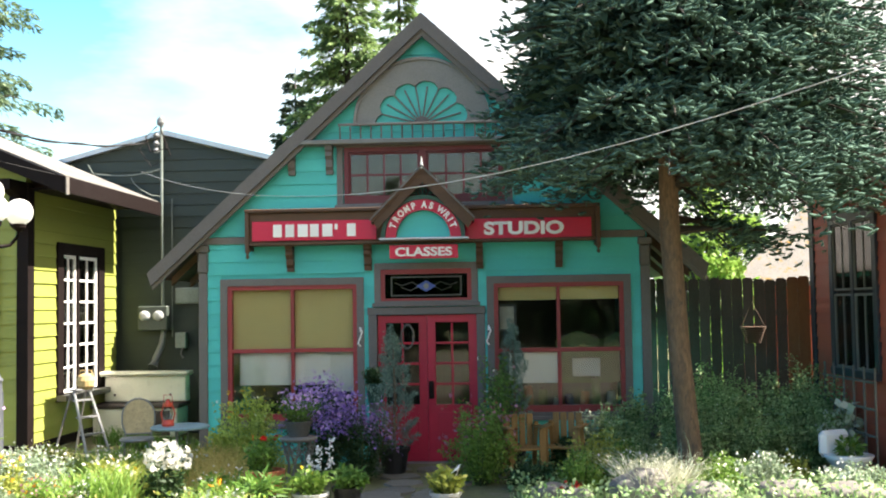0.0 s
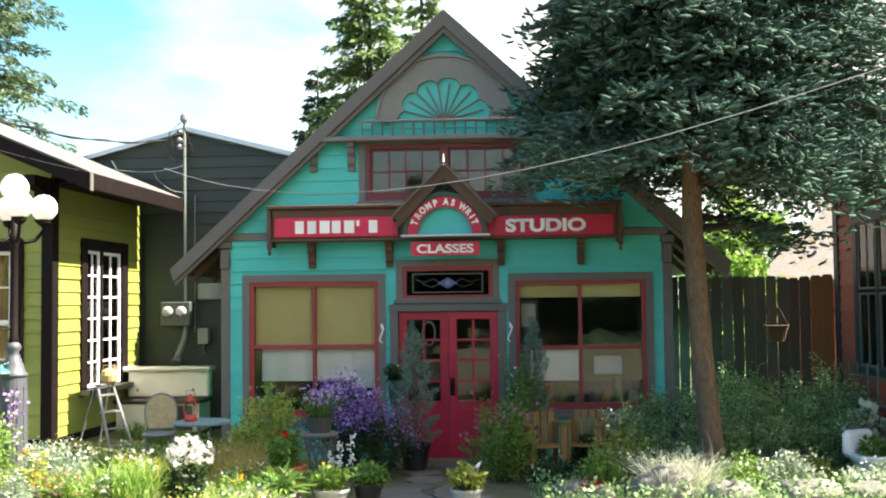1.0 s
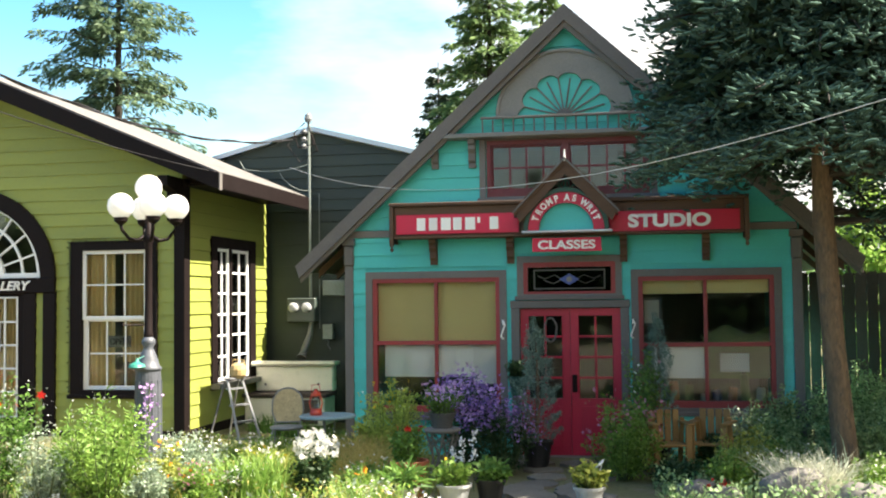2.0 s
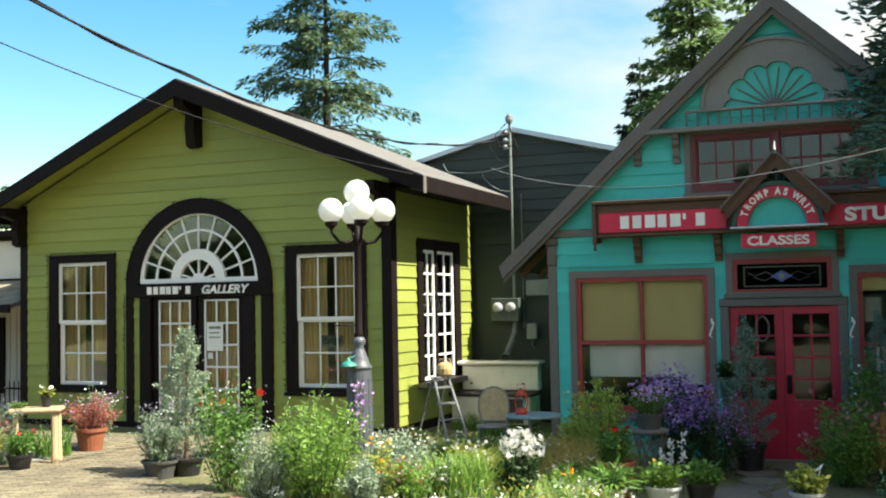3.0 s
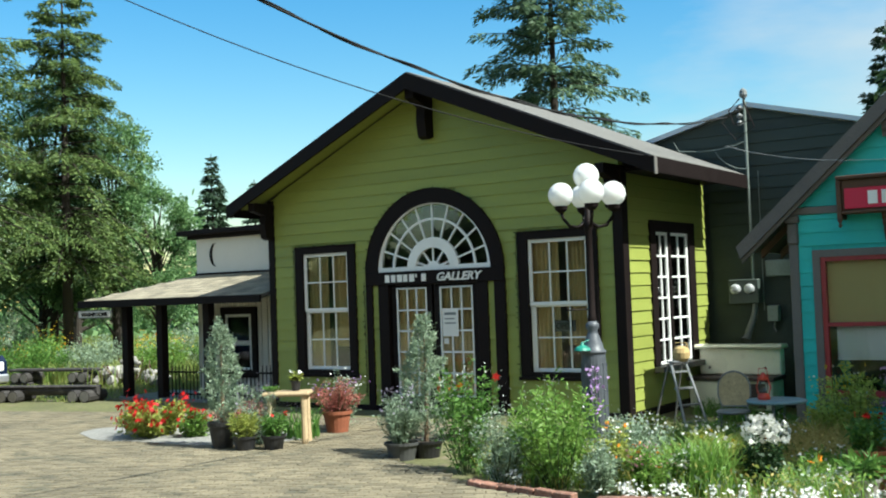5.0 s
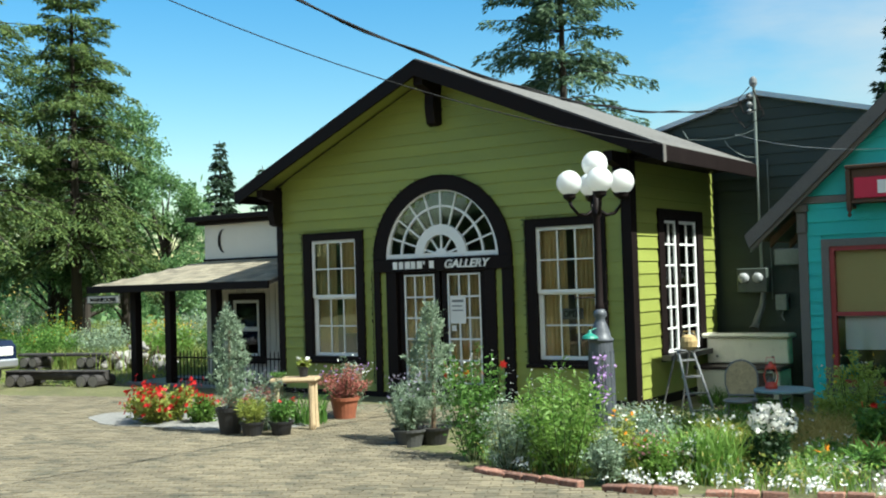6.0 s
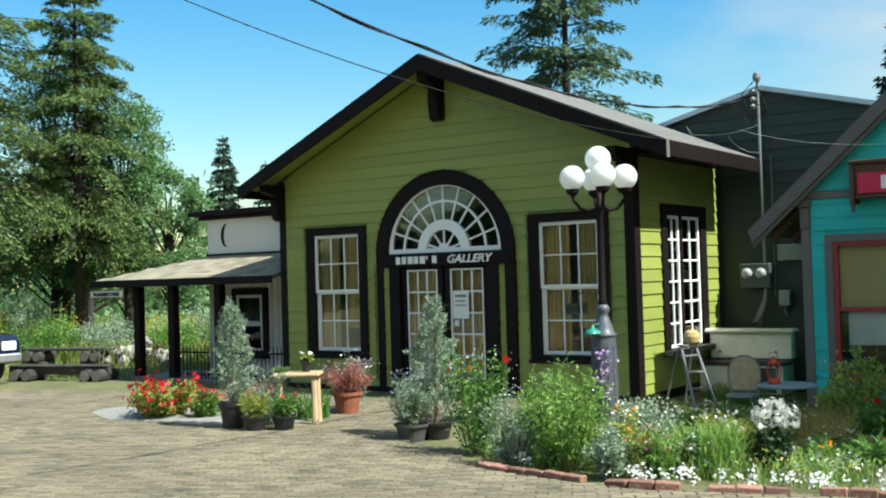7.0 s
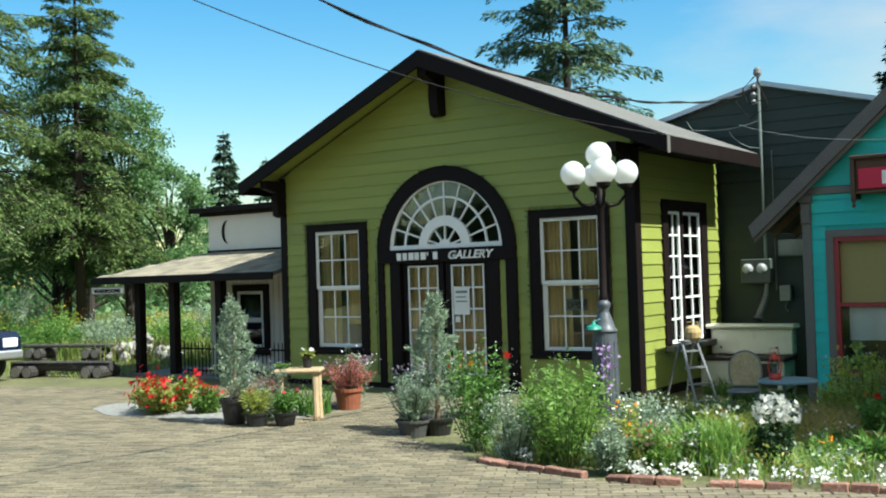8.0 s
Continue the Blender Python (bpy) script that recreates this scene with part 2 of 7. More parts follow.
    def ball(self, c, r, n=16, m=10, squash=(1, 1, 1)):
        prof = [(max(1e-4, math.sin(math.pi * k / m)) * r, -math.cos(math.pi * k / m) * r) for k in range(m + 1)]
        k0 = len(self.v)
        self.lathe(prof, (0, 0, 0), n)
        for i in range(k0, len(self.v)):
            x, y, z = self.v[i]
            self.v[i] = (c[0] + x * squash[0], c[1] + y * squash[1], c[2] + z * squash[2])
        return self

    def moved(self, m):
        self.v = [tuple(m @ Vector(p)) for p in self.v]
        return self

    def mesh(self, name, material, smooth=False):
        me = bpy.data.meshes.new(name)
        me.from_pydata(self.v, [], self.f)
        if material:
            me.materials.append(material)
        if smooth:
            me.polygons.foreach_set("use_smooth", [True] * len(me.polygons))
        me.update()
        return me


def part(name, shape, material, parent, label="", smooth=False):
    ob = new(name, shape.mesh(name, material, smooth))
    ob.parent = parent
    if label:
        tagged(ob, label)
    return ob


def thing(name, label, category, m=None, group="", kind=""):
    ob = new(name)
    ob.empty_display_size = 0.2
    if m is not None:
        ob.matrix_world = m
    return tagged(ob, label, category, group, kind)


def solid(name, shape, material, label, category="", group="", kind="", smooth=False):
    return tagged(new(name, shape.mesh(name, material, smooth)), label, category, group, kind)


def arc(cx, cz, r, a0, a1, n, rz=None):
    rz = r if rz is None else rz
    return [(cx + r * math.cos(radians(a0 + (a1 - a0) * i / n)), cz + rz * math.sin(radians(a0 + (a1 - a0) * i / n))) for i in range(n + 1)]


def lettering(name, words, height, width, material, parent, x, y, z, slant=0.0, heavy=0.012):
    """Raised letters facing -y, centred at x with their foot at z, fitted to a width."""
    cu = bpy.data.curves.new(name, 'FONT')
    cu.body, cu.align_x, cu.size, cu.extrude, cu.shear, cu.offset = words, 'CENTER', height / 0.70, 0.006, slant, heavy
    tmp = new(name, cu)
    bpy.context.view_layer.update()
    me = bpy.data.meshes.new_from_object(tmp.evaluated_get(bpy.context.evaluated_depsgraph_get()))
    bpy.data.objects.remove(tmp)
    xs = [p.co.x for p in me.vertices]
    k = width / (max(xs) - min(xs))
    mid = (max(xs) + min(xs)) / 2
    # each connected outline is one letter
    root = list(range(len(me.vertices)))

    def find(i):
        while root[i] != i:
            root[i] = root[root[i]]
            i = root[i]
        return i
    for p in me.polygons:
        for i in p.vertices:
            root[find(i)] = find(p.vertices[0])
    made = {}
    for p in me.polygons:
        made.setdefault(find(p.vertices[0]), []).append(tuple(p.vertices))
    for faces in made.values():
        used = sorted({i for f in faces for i in f})
        at = {i: j for j, i in enumerate(used)}
        co = [me.vertices[i].co for i in used]
        part("letter", Shape().add([(x + (c.x - mid) * k, y - c.z, z + c.y) for c in co], [tuple(at[i] for i in f) for f in faces]), material, parent)


def arc_lettering(name, words, height, sweep, radius, material, parent, x, y, z):
    """Raised letters facing -y, standing on an arch round (x, z)."""
    wide = [0.5 if c == " " else (0.6 if c == "I" else 1.0) for c in words]
    at = 0.0
    for c, w in zip(words, wide):
        a = radians(90 + sweep / 2 - sweep * (at + w / 2) / sum(wide))
        at += w
        if c == " ":
            continue
        cu = bpy.data.curves.new(name, 'FONT')
        cu.body, cu.align_x, cu.size, cu.extrude, cu.offset = c, 'CENTER', height / 0.70, 0.005, 0.006
        tmp = new(name, cu)
        bpy.context.view_layer.update()
        me = bpy.data.meshes.new_from_object(tmp.evaluated_get(bpy.context.evaluated_depsgraph_get()))
        bpy.data.objects.remove(tmp)
        ax, ar = Vector((math.sin(a), 0, -math.cos(a))), Vector((math.cos(a), 0, math.sin(a)))
        o = Vector((x, y, z)) + ar * radius
        part("letter", Shape().add([o + ax * v.co.x * 0.86 + ar * v.co.y + Vector((0, -v.co.z, 0)) for v in me.vertices], [tuple(p.vertices) for p in me.polygons]), material, parent)


def siding(parent, material, z0, z1, rows, span, holes, y=0.0, axis="x", name="siding_board"):
    """Lapped boards on a wall in its local frame. span(z): the wall's two ends at that height. holes: (a0, a1, z0, z1).
    axis x: the wall faces -y at that y; axis y: it runs along y and faces +x at x = y; axis -y: faces -x."""
    h = (z1 - z0) / rows
    for k in range(rows):
        a, b = z0 + k * h, z0 + (k + 1) * h
        lo, hi = span(a), span(b)
        cuts = sorted([(p, q) for p, q, r, s in holes if r < (a + b) / 2 < s])
        pieces, left_lo, left_hi = [], lo[0], hi[0]
        for p, q in cuts:
            if p > left_lo:
                pieces.append((left_lo, p, min(left_hi, p), p))
            left_lo, left_hi = max(left_lo, q), max(left_hi, q)
        if left_lo < lo[1]:
            pieces.append((left_lo, lo[1], left_hi, max(left_hi, hi[1])))
        for p0, p1, q0, q1 in pieces:
            if p1 - p0 < 0.02:
                continue
            jit = random.uniform(-0.002, 0.002)
            v = []
            for s0, s1, z, out in ((p0, p1, a + 0.004, 0.034 + jit), (q0, q1, b + 0.012, 0.014 + jit)):
                for d in (out, 0.0):
                    for s in (s0, s1):
                        v.append((s, y - d, z) if axis == "x" else ((y + d, s, z) if axis == "y" else (y - d, s, z)))
            f = [(0, 1, 5, 4), (2, 6, 7, 3), (0, 2, 3, 1), (4, 5, 7, 6), (0, 4, 6, 2), (1, 3, 7, 5)]
            part(name, Shape().add(v, f), material, parent)


def sash(parent, x0, x1, z0, z1, y, cols, rows, material, bar=0.022, edge=0.05, glass=None, depth=0.04, axis="x", label=""):
    """A glazed sash: its frame with bars, and its panes, each a part of its own."""
    s = Shape()

    def slab(a0, a1, b0, b1, d0, d1, c=0.004):
        if axis == "x":
            s.box(a0, a1, y - d1, y - d0, b0, b1, c)
        else:
            s.box(y + d0, y + d1, a0, a1, b0, b1, c)
    slab(x0, x0 + edge, z0, z1, 0, depth)
    slab(x1 - edge, x1, z0, z1, 0, depth)
    slab(x0 + edge, x1 - edge, z0, z0 + edge, 0, depth)
    slab(x0 + edge, x1 - edge, z1 - edge, z1, 0, depth)
    w, h = (x1 - x0 - 2 * edge) / cols, (z1 - z0 - 2 * edge) / rows
    for i in range(1, cols):
        slab(x0 + edge + i * w - bar / 2, x0 + edge + i * w + bar / 2, z0 + edge, z1 - edge, 0.006, depth - 0.008, 0.003)
    for j in range(1, rows):
        slab(x0 + edge, x1 - edge, z0 + edge + j * h - bar / 2, z0 + edge + j * h + bar / 2, 0.008, depth - 0.006, 0.003)
    ob = part("sash", s, material, parent, label)
    for i in range(cols):
        for j in range(rows):
            p = Shape()
            a0, a1 = x0 + edge + i * w, x0 + edge + (i + 1) * w
            b0, b1 = z0 + edge + j * h, z0 + edge + (j + 1) * h
            if axis == "x":
                p.box(a0, a1, y - 0.020, y - 0.016, b0, b1)
            else:
                p.box(y + 0.016, y + 0.020, a0, a1, b0, b1)
            g = part("pane", p, glass or GLASS, parent)
            g.visible_shadow = False
    return ob


def casing(parent, x0, x1, z0, z1, y, w, material, name="window", out=0.05, head=None, foot=None, back=0.16, label=""):
    """The trim round an opening, with its reveals, as one frame."""
    head = w if head is None else head
    foot = w if foot is None else foot
    inner = [(x0 + w, z0 + foot), (x1 - w, z0 + foot), (x1 - w, z1 - head), (x0 + w, z1 - head)]
    s = Shape().band(inner, [(x0, z0), (x1, z0), (x1, z1), (x0, z1)], y - out, y + back, True)
    ob = part(name, s, material, parent, label)
    part("sill", Shape().box(x0 - 0.03, x1 + 0.03, y - out - 0.035, y - out - 0.001, z0 - 0.012, z0 + 0.045, 0.006), material, ob)
    return ob


def curtain(parent, x0, x1, z0, z1, y, material, folds=9, deep=0.03, name="curtain"):
    n = folds * 6
    v, f = [], []
    for i in range(n + 1):
        x = x0 + (x1 - x0) * i / n
        d = deep * math.sin(i / 6 * 2 * math.pi + 0.7 * math.sin(i * 0.31))
        v += [(x, y + d * 0.7, z1), (x, y + d, z0), (x, y + d * 0.7 + 0.006, z1), (x, y + d + 0.006, z0)]
    for i in range(n):
        k = 4 * i
        f += [(k, k + 1, k + 5, k + 4), (k + 2, k + 6, k + 7, k + 3)]
    return part(name, Shape().add(v, f), material, parent)


def corbel(parent, x, y, z_top, h, out, w, material, name="bracket"):
    """A sawn scroll bracket under an eave or a shelf, against the wall at y."""
    s = Shape()
    side = [(0, 0), (-out, 0), (-out, -0.16 * h), (-out * 0.80, -0.22 * h), (-out * 0.85, -0.36 * h), (-out * 0.55, -0.50 * h),
            (-out * 0.52, -0.74 * h), (-out * 0.30, -0.84 * h), (-out * 0.30, -h), (0, -h)]
    n = len(side)
    v = [(x + sx * w / 2, y + dy, z_top + dz) for sx in (-1, 1) for dy, dz in side]
    f = [tuple(range(n - 1, -1, -1)), tuple(range(n, 2 * n))] + [(i, (i + 1) % n, n + (i + 1) % n, n + i) for i in range(n)]
    return part(name, s.add(v, f), material, parent)


def shell(parent, outline, y0, y1, material, holes=(), thick=0.15, name="wall"):
    """A wall slab in the x-z plane, cut into upright strips round its rectangular openings. outline(x): its height there."""
    xs = sorted({round(q, 4) for h in holes for q in h[:2]} | {outline["x0"], outline["x1"]} | {outline.get("mid", outline["x0"])})
    s = Shape()
    top = outline["top"]
    for a, b in zip(xs, xs[1:]):
        m = (a + b) / 2
        levels = sorted([(h[2], h[3]) for h in holes if h[0] < m < h[1]])
        z = outline["z0"]
        for lo, hi in levels:
            if lo > z:
                s.prism([(a, z), (b, z), (b, lo), (a, lo)], y0, y1)
            z = hi
        s.prism([(a, z), (b, z), (b, top(b)), (a, top(a))], y0, y1)
    return part(name, s, material, parent)
# ---- ground ----
GROUND = mat("trodden_grass_and_earth", (0.115, 0.115, 0.045), 0.95, 0.45, 0.8, 18, 1.0, rnd=0, spot=(0.17, 0.14, 0.09), spot_at=0.55)
gs = Shape()
NG = 90
for i in range(NG + 1):
    for j in range(NG + 1):
        # finer near the court, out to the horizon
        u, w = (i / NG * 2 - 1), (j / NG * 2 - 1)
        x, y = -3 + 700 * u * abs(u) ** 2.2 + 14 * u, 14 + 700 * w * abs(w) ** 2.2 + 14 * w
        far = max(0.0, math.hypot(x, y - 8) - 26)
        z = -0.03 + 0.012 * noise.noise(Vector((x * 0.6, y * 0.6, 0)))
        z -= 0.30 * max(0.0, min(1.0, (x + 6.0) / 3.5)) * max(0.0, min(1.0, (y - 9.5) / 3.0))
        z += min(far, 60) * 0.008 * noise.noise(Vector((x * 0.03, y * 0.03, 5)))
        gs.v.append((x, y, z))
for i in range(NG):
    for j in range(NG):
        k = i * (NG + 1) + j
        gs.f.append((k, k + NG + 1, k + NG + 2, k + 1))
solid("ground", gs, GROUND, "trodden earth and short dry grass round the houses", "ground", kind="structure", smooth=True)


def ground_z(x, y):
    return -0.03 - 0.30 * max(0.0, min(1.0, (x + 6.0) / 3.5)) * max(0.0, min(1.0, (y - 9.5) / 3.0))


# ---- green house ----
green = thing("green_house", "olive green clapboard house with black trim and an arched door", "house", pose(-5.655, 14.807, 0, 0, 0, -3.9))
GX0, GX1, GMID, GB = -6.81, 0.0, -3.28, 3.25
ROOF_LEFT, ROOF_RIGHT = 0.453, 0.426


def green_top(x):
    return 5.23 - (ROOF_LEFT * (GMID - x) if x < GMID else ROOF_RIGHT * (x - GMID))


def green_span(z):
    return max(GX0, GMID - (5.23 - z) / ROOF_LEFT), min(GX1, GMID + (5.23 - z) / ROOF_RIGHT)


WIN = [(-6.23, -4.88), (-1.72, -0.37)]
ARCH_C, ARCH_Z, ARCH_R = -3.30, 2.22, 1.345
g_holes = [(a + 0.1, b - 0.1, 0.60, 2.66) for a, b in WIN] + [(-4.20, -2.45, -0.1, 2.05)]
g_holes += [(ARCH_C - r, ARCH_C + r, 2.24 + i * 0.105, 2.24 + (i + 1) * 0.105) for i, r in enumerate([1.09, 1.08, 1.06, 1.02, 0.97, 0.90, 0.81, 0.68, 0.50, 0.28])]
shell(green, dict(x0=GX0, x1=GX1, mid=GMID, z0=-0.2, top=green_top), 0.0, 0.12, GREEN, g_holes)
skirt = [(a, b, 0.53, 2.75) for a, b in WIN] + [(-4.69, -4.55, -1, 2.1), (-4.39, -2.27, -1, 2.1), (-2.15, -1.95, -1, 2.1)]
rows_n = 28
bh = (5.21 - 0.02) / rows_n
for k in range(rows_n):
    zc = 0.02 + (k + 0.5) * bh
    if 2.0 < zc < ARCH_Z:
        skirt.append((-4.66, -1.96, zc - 0.01, zc + 0.01))
    elif ARCH_Z <= zc < ARCH_Z + ARCH_R - 0.05:
        r = math.sqrt(ARCH_R ** 2 - (zc - ARCH_Z) ** 2) - 0.06
        skirt.append((ARCH_C - r, ARCH_C + r, zc - 0.01, zc + 0.01))
# side wall with its casement, and the far walls
SW0, SW1, SWZ0, SWZ1 = 0.90, 2.68, 0.55, 2.86
sw = Shape()
for a, b, lo, hi in ((0.12, SW0 + .1, -0.2, 3.58), (SW1 - .1, GB, -0.2, 3.58), (SW0 + .1, SW1 - .1, -0.2, SWZ0 + .1), (SW0 + .1, SW1 - .1, SWZ1 - .1, 3.58)):
    sw.box(-0.12, 0.0, a, b, lo, hi)
part("wall", sw, GREEN, green)
# far walls take the dark tone that stands in for room shade
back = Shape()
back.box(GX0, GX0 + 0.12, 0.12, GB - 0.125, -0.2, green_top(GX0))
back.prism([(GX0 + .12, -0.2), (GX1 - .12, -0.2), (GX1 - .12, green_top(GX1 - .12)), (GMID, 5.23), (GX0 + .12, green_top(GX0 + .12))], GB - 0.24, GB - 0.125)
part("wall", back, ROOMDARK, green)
part("floor", Shape().box(GX0 + .12, GX1 - .12, 0.12, GB - .12, -0.2, 0.02), OLDWOOD, green)
# roof: two thick slopes with black rake boards and fascia
for side, slope, reach in ((-1, ROOF_LEFT, 3.95), (1, ROOF_RIGHT, 4.06)):
    x_out, z_out = GMID + side * reach, 5.37 - reach * slope
    line = [(GMID, 5.37), (x_out, z_out), (x_out, z_out - 0.06), (GMID, 5.31)]
    part("roof_slope", Shape().prism(line if side < 0 else line[::-1], -0.60, GB - 0.12), SHINGLE_GREY, green, "pale grey weathered shingled roof slope")
    line = [(GMID, 5.345), (x_out, z_out - 0.025), (x_out, z_out - 0.24), (GMID, 5.09)]
    part("rake_board", Shape().prism(line if side < 0 else line[::-1], -0.655, -0.602), BLACK, green)
    part("rake_board", Shape().prism(line if side < 0 else line[::-1], GB - 0.118, GB - 0.07), BLACK, green)
    xa, xb = sorted((x_out, x_out + side * 0.04))
    part("fascia", Shape().box(xa, xb, -0.655, GB - 0.07, z_out - 0.24, z_out - 0.02, 0.005), BLACK, green)
    if side > 0:
        part("gutter_joint", Shape().box(xb, xb + 0.02, -0.66, -0.57, z_out - 0.27, z_out - 0.03, 0.006), GREYTRIM, green)
    line = [(GMID, 5.30), (x_out, z_out - 0.07), (x_out, z_out - 0.095), (GMID, 5.275)]
    part("soffit", Shape().prism(line if side < 0 else line[::-1], -0.60, -0.002), GREEN, green)
    xa, xb = sorted((x_out, (GX0 - 0.002) if side < 0 else 0.002))
    part("eave_soffit", Shape().box(xa, xb, 0.0, GB - 0.12, z_out - 0.12, z_out - 0.09), BLACK, green)
# corner boards
for x0, x1, y0, y1 in ((-0.12, 0.045, -0.045, 0.15), (GX0 - 0.045, GX0 + 0.10, -0.045, 0.12), (GX0 - 0.045, GX0 + 0.10, GB - 0.12, GB)):
    part("corner_board", Shape().box(x0, x1, y0, y1, -0.1, 3.62, 0.006), BLACK, green)
part("water_table", Shape().box(GX0 - 0.05, 0.05, -0.055, -0.004, -0.15, 0.06, 0.006).box(0.004, 0.055, -0.0, GB, -0.15, 0.06, 0.006), BLACK, green)


def knee(x, z, out, h, w=0.14):
    s = Shape()
    side = [(0, 0), (-out, 0), (-out, -0.14), (-0.42 * out, -0.34 * h), (-0.24, -0.62 * h), (-0.20, -h), (-0.10, -h - 0.04), (0, -h)]
    n = len(side)
    v = [(x + sx * w / 2, dy - 0.03, z + dz) for sx in (-1, 1) for dy, dz in side]
    part("eave_bracket", s.add(v, [tuple(range(n - 1, -1, -1)), tuple(range(n, 2 * n))] + [(i, (i + 1) % n, n + (i + 1) % n, n + i) for i in range(n)]), BLACK, green)


knee(GMID, 5.10, 0.52, 0.72, 0.17)
knee(-0.06, 3.62, 0.50, 0.60)
knee(GX0 + 0.03, 3.56, 0.50, 0.60)
# sash windows
for a, b in WIN:
    w = casing(green, a, b, 0.52, 2.76, 0.0, 0.17, BLACK, head=0.13, foot=0.11, out=0.055)
    sash(w, a + 0.17, b - 0.17, 1.63, 2.63, 0.03, 3, 2, WHITE, edge=0.055)
    sash(w, a + 0.19, b - 0.19, 0.63, 1.66, 0.07, 3, 2, WHITE, edge=0.055)
    part("reveal", Shape().box(a + 0.17, a + 0.19, 0.03, 0.12, 0.63, 1.63), WHITE, w)
    curtain(w, a + 0.10, a + 0.62, 0.6, 2.7, 0.13, CURTAIN, 6)
    curtain(w, b - 0.62, b - 0.10, 1.02, 2.7, 0.14, CURTAIN, 7)
open_sign = part("open_sign", Shape().box(-1.22, -.84, .095, .102, 1.23, 1.40, .002), GREYTRIM, green, "small grey window sign")
lettering("sign_letters", "OPEN", .09, .28, BLACK, open_sign, -1.03, .094, 1.27, heavy=.004)
# arched entrance
arch = part("entrance_arch", Shape().band(arc(ARCH_C, ARCH_Z, 1.11, 0, 180, 40), arc(ARCH_C, ARCH_Z, ARCH_R, 0, 180, 40), -0.07, 0.14), BLACK, green, "black arched trim over the doors")
part("beam", Shape().box(-4.645, -1.955, -0.085, 0.14, 2.03, 2.245, 0.006), BLACK, arch)
for a, b in ((-4.66, -4.53), (-4.40, -4.19), (-2.46, -2.27), (-2.15, -1.95)):
    part("pilaster", Shape().box(a, b, -0.065, 0.14, -0.05, 2.03, 0.006), BLACK, arch)
fan = Shape()
FR, FZ = 1.10, 2.275
fan.band(arc(ARCH_C, FZ, FR - 0.065, 0, 180, 40), arc(ARCH_C, FZ, FR, 0, 180, 40), -0.03, 0.03)
fan.band(arc(ARCH_C, FZ, 0.78, 0, 180, 36), arc(ARCH_C, FZ, 0.815, 0, 180, 36), -0.02, 0.02)
fan.band(arc(ARCH_C, FZ, 0.335, 0, 180, 30), arc(ARCH_C, FZ, 0.50, 0, 180, 30), -0.045, 0.03)
fan.band(arc(ARCH_C, FZ, 0.02, 0, 180, 12), arc(ARCH_C, FZ, 0.12, 0, 180, 12), -0.03, 0.03)
fan.box(ARCH_C - FR, ARCH_C + FR, -0.04, 0.03, FZ - 0.03, FZ + 0.045, 0.005)
for i in range(1, 10):
    a = radians(18 * i)
    for r0, r1 in ((0.49, FR - 0.06), (0.11, 0.345)):
        if r1 < 0.4 and i % 2 == 0 and i != 5:
            continue
        c, s_ = math.cos(a), math.sin(a)
        wd = 0.013
        pts = [(ARCH_C + c * r0 - s_ * wd, FZ + s_ * r0 + c * wd), (ARCH_C + c * r0 + s_ * wd, FZ + s_ * r0 - c * wd),
               (ARCH_C + c * r1 + s_ * wd, FZ + s_ * r1 - c * wd), (ARCH_C + c * r1 - s_ * wd, FZ + s_ * r1 + c * wd)]
        fan.prism(pts, -0.018, 0.018)
fl = part("fanlight", fan, WHITE, green, "white half-round fanlight with radiating bars")
g = part("pane", Shape().prism(arc(ARCH_C, FZ, FR - 0.03, 0, 180, 30), 0.0, 0.004), GLASS, fl)
g.visible_shadow = False
for a, b, n_ in ((-4.17, -3.36, 0), (-3.31, -2.48, 1)):
    leaf = part("door", Shape().band([(a + .10, .22), (b - .10, .22), (b - .10, 1.98), (a + .10, 1.98)], [(a, 0), (b, 0), (b, 2.02), (a, 2.02)], 0.0, 0.05, True), BLACK, green, "black glazed door leaf with white bars")
    sash(leaf, a + 0.10, b - 0.10, 0.22, 1.98, 0.035, 3, 5, WHITE, bar=0.03, edge=0.03)
    curtain(leaf, a + 0.06, b - 0.06, 0.1, 2.0, 0.10, CURTAIN, 9)
part("door_handle", Shape().ball((-3.42, -0.05, 1.0), 0.03).box(-3.44, -3.40, -0.02, 0.0, 0.9, 1.1), METALEDGE, green)
notice = part("notice", Shape().box(-3.16, -2.86, -0.012, -0.008, 1.18, 1.62), SIGNWHITE, green, "white paper notice taped to the door")
part("notice_slip", Shape().box(-3.14, -3.05, -0.012, -0.008, 1.06, 1.15), SIGNWHITE, green)
part("print_bars", Shape().box(-3.12, -2.90, -0.014, -0.0125, 1.52, 1.56).box(-3.12, -2.93, -0.014, -0.0125, 1.45, 1.47).box(-3.12, -2.91, -0.014, -0.0125, 1.38, 1.40), GREYMETAL, notice)
# the name over the door as plain bars, then the word beside it
for i, wd in enumerate((0.085, 0.085, 0.10, 0.085, 0.10, 0.03, 0.085)):
    x = -4.22 + i * 0.122
    part("name_bar", Shape().box(x, x + wd, -0.097, -0.087, 2.075 if wd > 0.05 else 2.14, 2.195 if wd > 0.05 else 2.195), SIGNWHITE, arch)
lettering("sign_letters", "GALLERY", 0.125, 0.86, SIGNWHITE, arch, -2.76, -0.088, 2.075, slant=0.25, heavy=.005)
